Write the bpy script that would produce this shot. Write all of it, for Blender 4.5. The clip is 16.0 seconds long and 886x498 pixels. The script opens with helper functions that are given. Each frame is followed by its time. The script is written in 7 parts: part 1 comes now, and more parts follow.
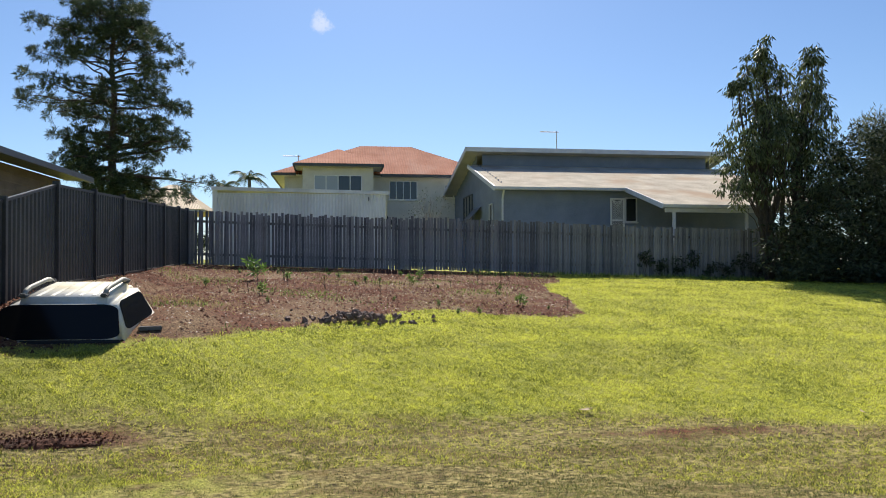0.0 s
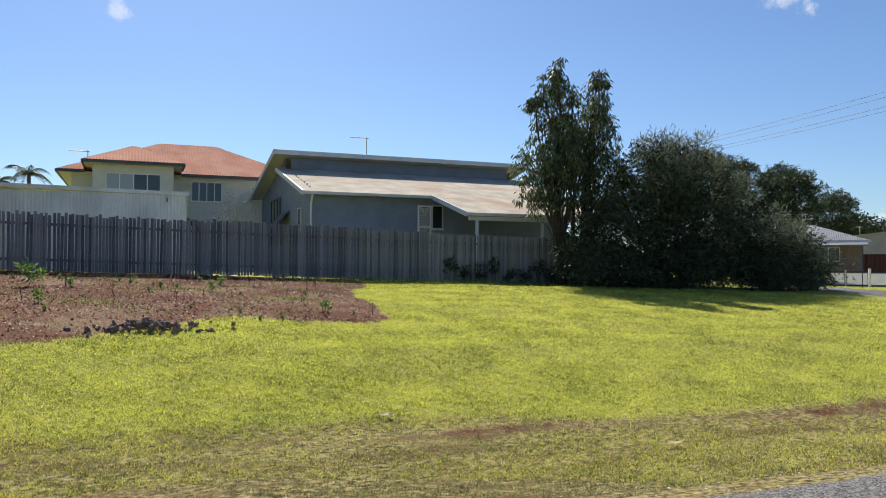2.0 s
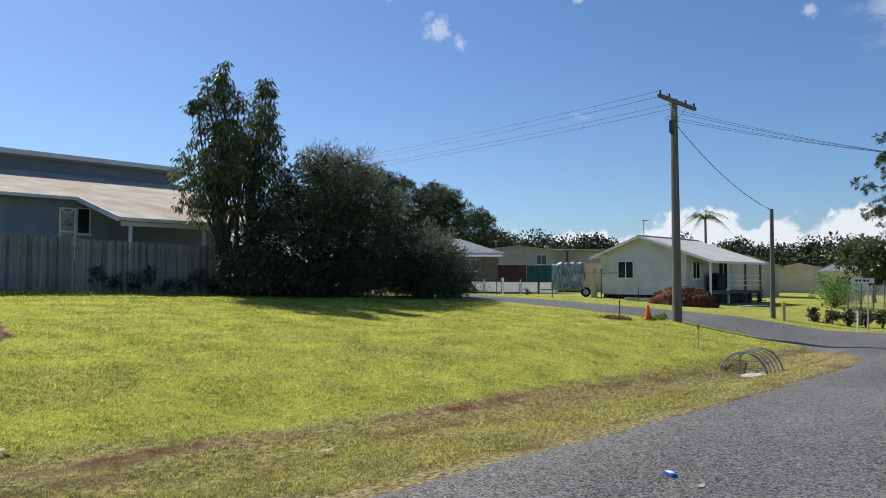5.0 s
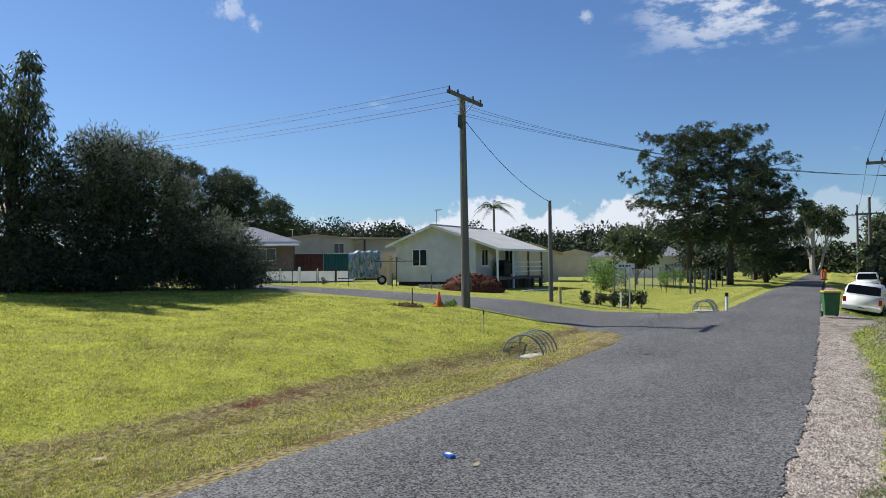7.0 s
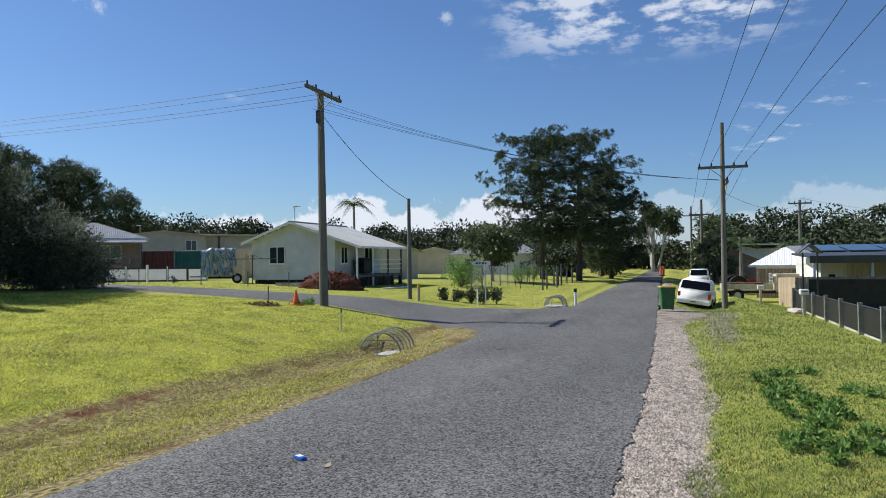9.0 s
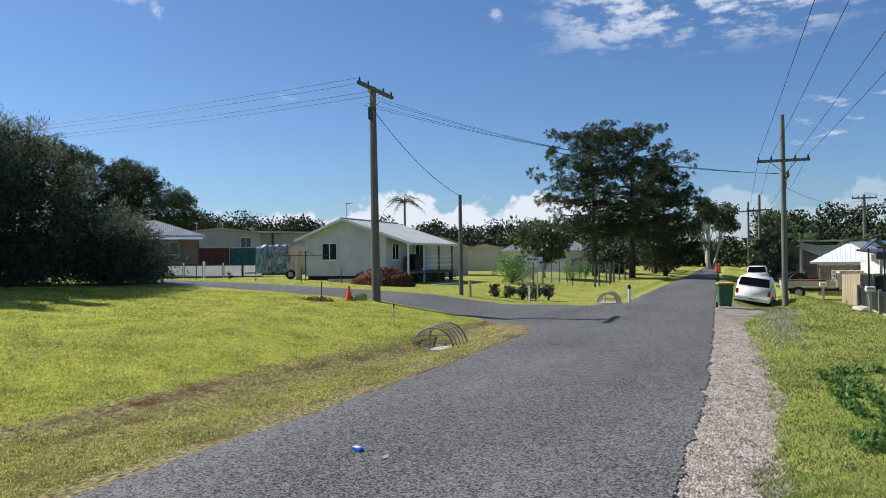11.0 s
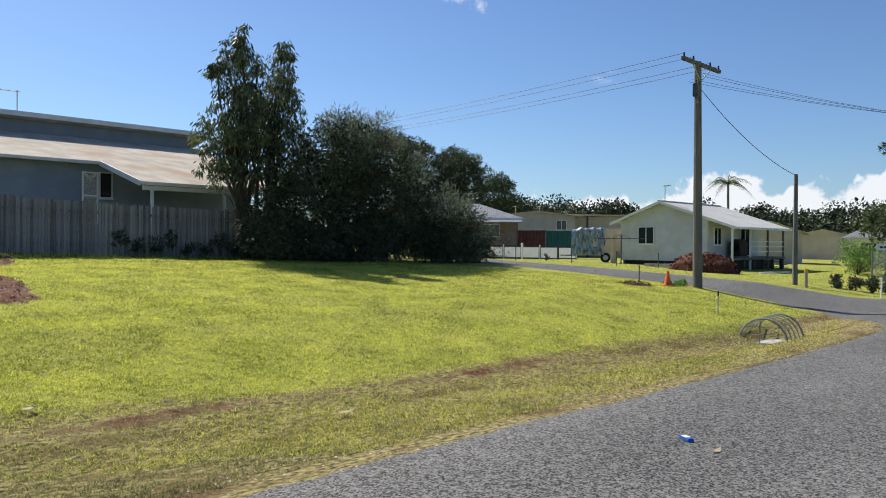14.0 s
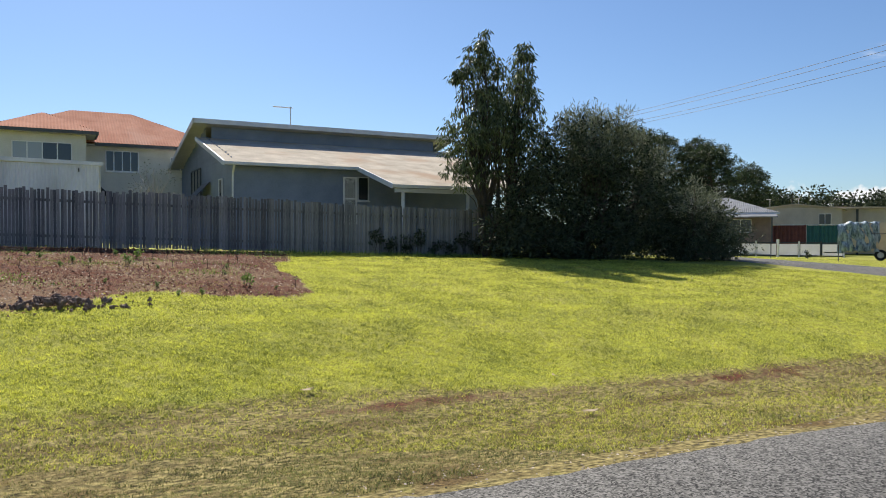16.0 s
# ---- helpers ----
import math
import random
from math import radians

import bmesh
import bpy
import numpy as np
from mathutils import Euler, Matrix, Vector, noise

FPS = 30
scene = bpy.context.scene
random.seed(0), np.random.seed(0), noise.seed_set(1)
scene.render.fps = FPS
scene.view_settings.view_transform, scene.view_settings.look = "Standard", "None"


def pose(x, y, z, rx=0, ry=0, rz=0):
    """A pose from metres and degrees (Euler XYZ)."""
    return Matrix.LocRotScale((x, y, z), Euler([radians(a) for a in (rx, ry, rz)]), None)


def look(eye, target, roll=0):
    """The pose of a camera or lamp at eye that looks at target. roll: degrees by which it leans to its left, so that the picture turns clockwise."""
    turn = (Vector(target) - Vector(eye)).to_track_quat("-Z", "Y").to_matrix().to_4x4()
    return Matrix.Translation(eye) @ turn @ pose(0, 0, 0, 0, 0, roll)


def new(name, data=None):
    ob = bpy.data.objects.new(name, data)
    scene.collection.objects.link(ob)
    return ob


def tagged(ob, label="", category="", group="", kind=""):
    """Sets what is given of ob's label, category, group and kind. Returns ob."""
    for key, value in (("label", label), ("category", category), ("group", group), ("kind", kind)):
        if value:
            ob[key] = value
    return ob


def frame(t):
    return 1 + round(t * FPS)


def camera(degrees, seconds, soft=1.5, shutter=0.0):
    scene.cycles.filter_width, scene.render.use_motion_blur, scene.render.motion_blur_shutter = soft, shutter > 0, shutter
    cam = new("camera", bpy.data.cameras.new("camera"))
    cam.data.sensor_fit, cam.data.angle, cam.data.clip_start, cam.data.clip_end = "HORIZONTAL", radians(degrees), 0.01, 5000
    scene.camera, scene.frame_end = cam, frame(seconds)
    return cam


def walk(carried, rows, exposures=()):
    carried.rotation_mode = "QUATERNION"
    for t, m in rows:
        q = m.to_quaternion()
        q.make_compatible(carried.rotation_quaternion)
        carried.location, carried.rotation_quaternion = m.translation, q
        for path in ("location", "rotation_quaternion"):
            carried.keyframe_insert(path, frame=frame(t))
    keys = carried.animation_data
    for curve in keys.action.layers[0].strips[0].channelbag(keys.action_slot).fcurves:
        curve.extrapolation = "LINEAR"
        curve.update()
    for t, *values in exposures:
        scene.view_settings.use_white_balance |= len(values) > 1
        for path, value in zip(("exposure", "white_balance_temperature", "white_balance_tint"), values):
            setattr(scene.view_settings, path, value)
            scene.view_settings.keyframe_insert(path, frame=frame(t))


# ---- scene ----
cam = camera(61.06, 16.0, soft=0.95)
EYE = 2.0
PATH = [
    (0, -0.007, 0.001, -0.001, -7.99, 1.02, -0.11),
    (0.5, 0.023, 0.014, 0.004, -11.03, 1.04, -0.02),
    (1, 0.062, 0.024, 0.005, -14.62, 1.13, 0.02),
    (1.5, 0.096, 0.034, 0.003, -18.42, 1.28, 0.06),
    (2, 0.121, 0.024, 0.006, -22.31, 1.43, 0.12),
    (2.5, 0.152, 0.026, 0.010, -26.33, 1.55, 0.14),
    (3, 0.190, 0.034, 0.001, -30.51, 1.71, 0.22),
    (3.5, 0.226, 0.035, 0.003, -34.78, 1.87, 0.25),
    (4, 0.253, 0.028, -0.004, -38.94, 2.04, 0.25),
    (4.5, 0.281, 0.026, 0.015, -43.07, 2.13, 0.22),
    (5, 0.286, 0.008, 0.031, -47.23, 2.16, 0.12),
    (5.5, 0.282, -0.029, 0.047, -51.29, 2.02, -0.05),
    (6, 0.275, -0.078, 0.068, -55.20, 1.76, -0.27),
    (6.5, 0.273, -0.130, 0.087, -58.94, 1.45, -0.48),
    (7, 0.280, -0.176, 0.102, -62.48, 1.15, -0.65),
    (7.5, 0.302, -0.209, 0.110, -65.81, 0.94, -0.73),
    (8, 0.332, -0.223, 0.109, -68.84, 0.87, -0.71),
    (8.5, 0.339, -0.232, 0.110, -71.26, 0.85, -0.70),
    (8.7, 0.344, -0.237, 0.109, -72.08, 0.84, -0.70),
    (9, 0.353, -0.238, 0.106, -73.05, 0.83, -0.72),
    (9.5, 0.365, -0.224, 0.094, -73.77, 0.80, -0.76),
    (10, 0.377, -0.198, 0.078, -73.29, 0.76, -0.80),
    (10.5, 0.385, -0.169, 0.061, -71.76, 0.72, -0.80),
    (10.8, 0.388, -0.153, 0.053, -70.36, 0.70, -0.76),
    (11, 0.390, -0.145, 0.048, -69.26, 0.68, -0.71),
    (11.5, 0.391, -0.123, 0.033, -66.35, 0.60, -0.47),
    (12, 0.384, -0.098, 0.038, -63.19, 0.45, -0.22),
    (12.5, 0.378, -0.074, 0.040, -59.65, 0.26, -0.03),
    (13, 0.350, -0.046, 0.039, -55.53, -0.01, 0.14),
    (13.5, 0.331, -0.013, 0.033, -50.77, -0.26, 0.28),
    (14, 0.302, 0.002, 0.026, -45.76, -0.51, 0.34),
    (14.5, 0.281, 0.006, 0.024, -41.08, -0.68, 0.31),
    (15, 0.257, 0.006, 0.023, -36.60, -0.76, 0.21),
    (15.5, 0.227, -0.001, 0.033, -32.32, -0.80, 0.12),
    (16, 0.194, -0.002, 0.039, -27.80, -0.76, -0.03),
]
walk(cam, [(t, pose(x, y, EYE + z, 90 + pitch, 0, yaw) @ pose(0, 0, 0, 0, 0, roll)) for t, x, y, z, yaw, pitch, roll in PATH],
     exposures=[(0, 0.62, 6800, 10), (2, 0.58, 6700, 10), (4, 0.46, 6450, 10), (6, 0.4, 6250, 10), (8.5, 0.38, 6150, 10), (11, 0.4, 6150, 10), (13, 0.48, 6350, 10), (14.5, 0.56, 6600, 10), (16, 0.6, 6800, 10)])

# ---- light ----
SUN_TURN, SUN_UP = 4.0, 44.0
world = bpy.data.worlds.new("world")
scene.world = world
world.use_nodes = True
wn, wl = world.node_tree.nodes, world.node_tree.links
wn.clear()
sky = wn.new("ShaderNodeTexSky")
sky.sky_type, sky.sun_disc = "NISHITA", False
sky.sun_elevation, sky.sun_rotation = radians(SUN_UP), radians(SUN_TURN)
sky.air_density, sky.dust_density, sky.ozone_density = 1.0, 0.4, 2.2
tc = wn.new("ShaderNodeTexCoord")


def wnode(kind, **inputs):
    n = wn.new(kind)
    for k, v in inputs.items():
        n.inputs[k.replace("_", " ")].default_value = v
    return n


def wmath(op, a, b=None, clamp=False):
    n = wn.new("ShaderNodeMath")
    n.operation, n.use_clamp = op, clamp
    for i, v in enumerate((a, b)):
        if v is None:
            continue
        if isinstance(v, (int, float)):
            n.inputs[i].default_value = v
        else:
            wl.new(v, n.inputs[i])
    return n.outputs[0]


def wramp(v, a, b):
    n = wn.new("ShaderNodeMapRange")
    n.interpolation_type = "SMOOTHSTEP"
    n.inputs[1].default_value, n.inputs[2].default_value = a, b
    wl.new(v, n.inputs[0])
    return n.outputs[0]


sep = wn.new("ShaderNodeSeparateXYZ")
wl.new(tc.outputs["Generated"], sep.inputs[0])
up = sep.outputs[2]
# high broken cloud, drawn on a flat sheet overhead, and a bank of cumulus low in the east
sheet = wn.new("ShaderNodeCombineXYZ")
wl.new(wmath("DIVIDE", sep.outputs[0], wmath("ADD", up, 0.12)), sheet.inputs[0])
wl.new(wmath("DIVIDE", sep.outputs[1], wmath("ADD", up, 0.12)), sheet.inputs[1])
n1 = wnode("ShaderNodeTexNoise", Scale=6.0, Detail=7.0, Roughness=0.62)
wl.new(sheet.outputs[0], n1.inputs["Vector"])
n2 = wnode("ShaderNodeTexNoise", Scale=0.9, Detail=2.0)
wl.new(sheet.outputs[0], n2.inputs["Vector"])
n4 = wnode("ShaderNodeTexNoise", Scale=60.0, Detail=6.0, Roughness=0.65)
wl.new(tc.outputs["Generated"], n4.inputs["Vector"])
east = wramp(sep.outputs[0], 0.75, 1.0)
cover = wmath("MULTIPLY", wramp(n1.outputs[0], 0.53, 0.72), wramp(wmath("ADD", n2.outputs[0], wmath("MULTIPLY", east, 0.1)), 0.68, 0.8))
patch = wmath("MULTIPLY", wramp(up, 0.235, 0.3), wmath("MULTIPLY", wramp(sep.outputs[0], 0.6, 0.85), wmath("SUBTRACT", 1.0, wramp(wmath("ABSOLUTE", wmath("SUBTRACT", sep.outputs[1], 0.03)), 0.1, 0.22))))
cover = wmath("MAXIMUM", cover, wmath("MULTIPLY", patch, wramp(n1.outputs[0], 0.45, 0.6)))
# a few lone puffs and wisps: azimuth, elevation and half width in degrees
for az, el, half in ((-1.2, 17.6, 1.9), (46.6, 18.6, 2.6), (48.4, 17.4, 1.6), (43.0, 20.8, 1.2), (57.5, 20.3, 1.3), (73.4, 17.8, 1.4)):
    to = wn.new("ShaderNodeVectorMath")
    to.operation = "DISTANCE"
    to.inputs[1].default_value = (math.sin(radians(az)) * math.cos(radians(el)), math.cos(radians(az)) * math.cos(radians(el)), math.sin(radians(el)))
    wl.new(tc.outputs["Generated"], to.inputs[0])
    puff = wmath("SUBTRACT", 1.0, wramp(to.outputs["Value"], 0.0, radians(half)))
    cover = wmath("MAXIMUM", cover, wmath("MULTIPLY", wramp(wmath("ADD", n4.outputs[0], wmath("MULTIPLY", puff, 0.5)), 0.78, 1.05), wmath("MULTIPLY", puff, 0.65)))
n3 = wnode("ShaderNodeTexNoise", Scale=10.0, Detail=6.0, Roughness=0.55)
wl.new(tc.outputs["Generated"], n3.inputs["Vector"])
bank = wmath("MULTIPLY", wramp(wmath("SUBTRACT", wmath("ADD", n3.outputs[0], 0.08), wmath("MULTIPLY", up, 5.0)), 0.2, 0.25), wramp(sep.outputs[0], 0.7, 0.78))
bank = wmath("MULTIPLY", bank, wmath("ADD", 0.3, wmath("MULTIPLY", wramp(sep.outputs[1], 0.08, 0.22), 0.6)))
cloud = wmath("MAXIMUM", wmath("MULTIPLY", cover, 0.75), bank)
mixc = wn.new("ShaderNodeMix")
mixc.data_type = "RGBA"
wl.new(cloud, mixc.inputs[0])
tint = wn.new("ShaderNodeMix")
tint.data_type, tint.blend_type = "RGBA", "MULTIPLY"
tint.inputs[0].default_value = 1.0
wl.new(sky.outputs[0], tint.inputs[6])
tint.inputs[7].default_value = (0.7, 0.87, 1.1, 1)
wl.new(tint.outputs[2], mixc.inputs[6])
mixc.inputs[7].default_value = (9.0, 9.2, 9.6, 1)
bg = wnode("ShaderNodeBackground", Strength=0.072)
wl.new(mixc.outputs[2], bg.inputs[0])
out = wn.new("ShaderNodeOutputWorld")
wl.new(bg.outputs[0], out.inputs[0])

sun = new("sun", bpy.data.lights.new("sun", "SUN"))
sun.data.energy, sun.data.angle, sun.data.color = 5.0, radians(0.53), (1.0, 0.95, 0.86)
a, e = radians(SUN_TURN), radians(SUN_UP)
sun.matrix_world = look((60 * math.sin(a) * math.cos(e), 60 * math.cos(a) * math.cos(e), 60 * math.sin(e)), (0, 0, 0))

# ---- materials ----
def mat(name, dark, light, rough=0.8, scale=8.0, fine=60.0, bump=0.15, metal=0.0, spec=0.3, island=0.0, stretch=(1, 1, 1), through_light=0.0, obj=0.0, stain=None, coords="Object", span=(0.38, 0.86)):
    m = bpy.data.materials.new(name)
    m.use_nodes = True
    n, l = m.node_tree.nodes, m.node_tree.links
    b = n["Principled BSDF"]
    b.inputs["Roughness"].default_value, b.inputs["Metallic"].default_value = rough, metal
    b.inputs["Specular IOR Level"].default_value = spec
    co, mp = n.new("ShaderNodeTexCoord"), n.new("ShaderNodeMapping")
    mp.inputs["Scale"].default_value = stretch
    l.new(co.outputs[coords], mp.inputs[0])
    big, small = n.new("ShaderNodeTexNoise"), n.new("ShaderNodeTexNoise")
    for t, s, d in ((big, scale, 4), (small, fine, 3)):
        t.inputs["Scale"].default_value, t.inputs["Detail"].default_value = s, d
        l.new(mp.outputs[0], t.inputs["Vector"])
    add = n.new("ShaderNodeMath")
    add.operation = "MULTIPLY_ADD"
    l.new(small.outputs[0], add.inputs[0])
    add.inputs[1].default_value = 0.5
    half = n.new("ShaderNodeMath")
    half.operation = "MULTIPLY"
    half.inputs[1].default_value = 0.75
    l.new(big.outputs[0], half.inputs[0])
    l.new(half.outputs[0], add.inputs[2])
    value = add.outputs[0]
    for kind, amount in (("ShaderNodeNewGeometry", island), ("ShaderNodeObjectInfo", obj)):
        if amount:
            g, w = n.new(kind), n.new("ShaderNodeMath")
            w.operation = "MULTIPLY_ADD"
            l.new(g.outputs["Random Per Island" if amount is island and kind.endswith("Geometry") else "Random"], w.inputs[0])
            w.inputs[1].default_value = amount
            off = n.new("ShaderNodeMath")
            off.operation = "SUBTRACT"
            off.inputs[1].default_value = amount / 2
            l.new(value, off.inputs[0])
            l.new(off.outputs[0], w.inputs[2])
            value = w.outputs[0]
    r = n.new("ShaderNodeValToRGB")
    r.color_ramp.elements[0].position, r.color_ramp.elements[1].position = span
    r.color_ramp.elements[0].color, r.color_ramp.elements[1].color = (*dark, 1), (*light, 1)
    l.new(value, r.inputs[0])
    colour = r.outputs[0]
    if stain:
        st, rr, mx = n.new("ShaderNodeTexNoise"), n.new("ShaderNodeMapRange"), n.new("ShaderNodeMix")
        st.inputs["Scale"].default_value, st.inputs["Detail"].default_value = scale * 0.35, 6
        l.new(mp.outputs[0], st.inputs["Vector"])
        rr.inputs[1].default_value, rr.inputs[2].default_value = 0.52, 0.7
        l.new(st.outputs[0], rr.inputs[0])
        mx.data_type = "RGBA"
        l.new(rr.outputs[0], mx.inputs[0])
        l.new(colour, mx.inputs[6])
        mx.inputs[7].default_value = (*stain, 1)
        colour = mx.outputs[2]
    l.new(colour, b.inputs["Base Color"])
    if bump:
        bp = n.new("ShaderNodeBump")
        bp.inputs["Strength"].default_value, bp.inputs["Distance"].default_value = bump, 0.02
        l.new(small.outputs[0], bp.inputs["Height"])
        l.new(bp.outputs[0], b.inputs["Normal"])
    if through_light:
        tr, ms = n.new("ShaderNodeBsdfTranslucent"), n.new("ShaderNodeMixShader")
        l.new(colour, tr.inputs[0])
        ms.inputs[0].default_value = through_light
        l.new(b.outputs[0], ms.inputs[1])
        l.new(tr.outputs[0], ms.inputs[2])
        l.new(ms.outputs[0], n["Material Output"].inputs[0])
    return m


def glass_mat(name, tint, rough=0.05, gloss=0.6):
    m = bpy.data.materials.new(name)
    m.use_nodes = True
    b = m.node_tree.nodes["Principled BSDF"]
    b.inputs["Base Color"].default_value, b.inputs["Roughness"].default_value = (*tint, 1), rough
    b.inputs["Specular IOR Level"].default_value = gloss
    return m


def asphalt_mat():
    m = bpy.data.materials.new("chip_seal")
    m.use_nodes = True
    n, l = m.node_tree.nodes, m.node_tree.links
    b = n["Principled BSDF"]
    b.inputs["Roughness"].default_value, b.inputs["Specular IOR Level"].default_value = 0.8, 0.25
    co = n.new("ShaderNodeTexCoord")
    chips, worn, fine = n.new("ShaderNodeTexVoronoi"), n.new("ShaderNodeTexNoise"), n.new("ShaderNodeTexNoise")
    chips.inputs["Scale"].default_value = 55
    worn.inputs["Scale"].default_value, worn.inputs["Detail"].default_value = 0.45, 6
    fine.inputs["Scale"].default_value, fine.inputs["Detail"].default_value = 14, 8
    mp = n.new("ShaderNodeMapping")
    mp.inputs["Scale"].default_value = (0.35, 1, 1)
    l.new(co.outputs["Object"], mp.inputs[0]), l.new(mp.outputs[0], worn.inputs["Vector"])
    l.new(co.outputs["Object"], chips.inputs["Vector"]), l.new(co.outputs["Object"], fine.inputs["Vector"])
    sep = n.new("ShaderNodeSeparateColor")
    l.new(chips.outputs["Color"], sep.inputs[0])

    def sum2(x, kx, y, ky):
        u, v = n.new("ShaderNodeMath"), n.new("ShaderNodeMath")
        u.operation, v.operation = "MULTIPLY", "MULTIPLY_ADD"
        l.new(x, u.inputs[0]), l.new(y, v.inputs[0]), l.new(u.outputs[0], v.inputs[2])
        u.inputs[1].default_value, v.inputs[1].default_value = kx, ky
        return v.outputs[0]

    val = sum2(sum2(sep.outputs[0], 0.5, fine.outputs[0], 0.35), 1.0, worn.outputs[0], 0.3)
    r = n.new("ShaderNodeValToRGB")
    r.color_ramp.elements[0].position, r.color_ramp.elements[1].position = 0.36, 0.88
    r.color_ramp.elements[0].color, r.color_ramp.elements[1].color = (0.014, 0.014, 0.014, 1), (0.25, 0.242, 0.228, 1)
    l.new(val, r.inputs[0]), l.new(r.outputs[0], b.inputs["Base Color"])
    bp = n.new("ShaderNodeBump")
    bp.inputs["Strength"].default_value, bp.inputs["Distance"].default_value = 0.7, 0.012
    l.new(sep.outputs[1], bp.inputs["Height"]), l.new(bp.outputs[0], b.inputs["Normal"])
    return m


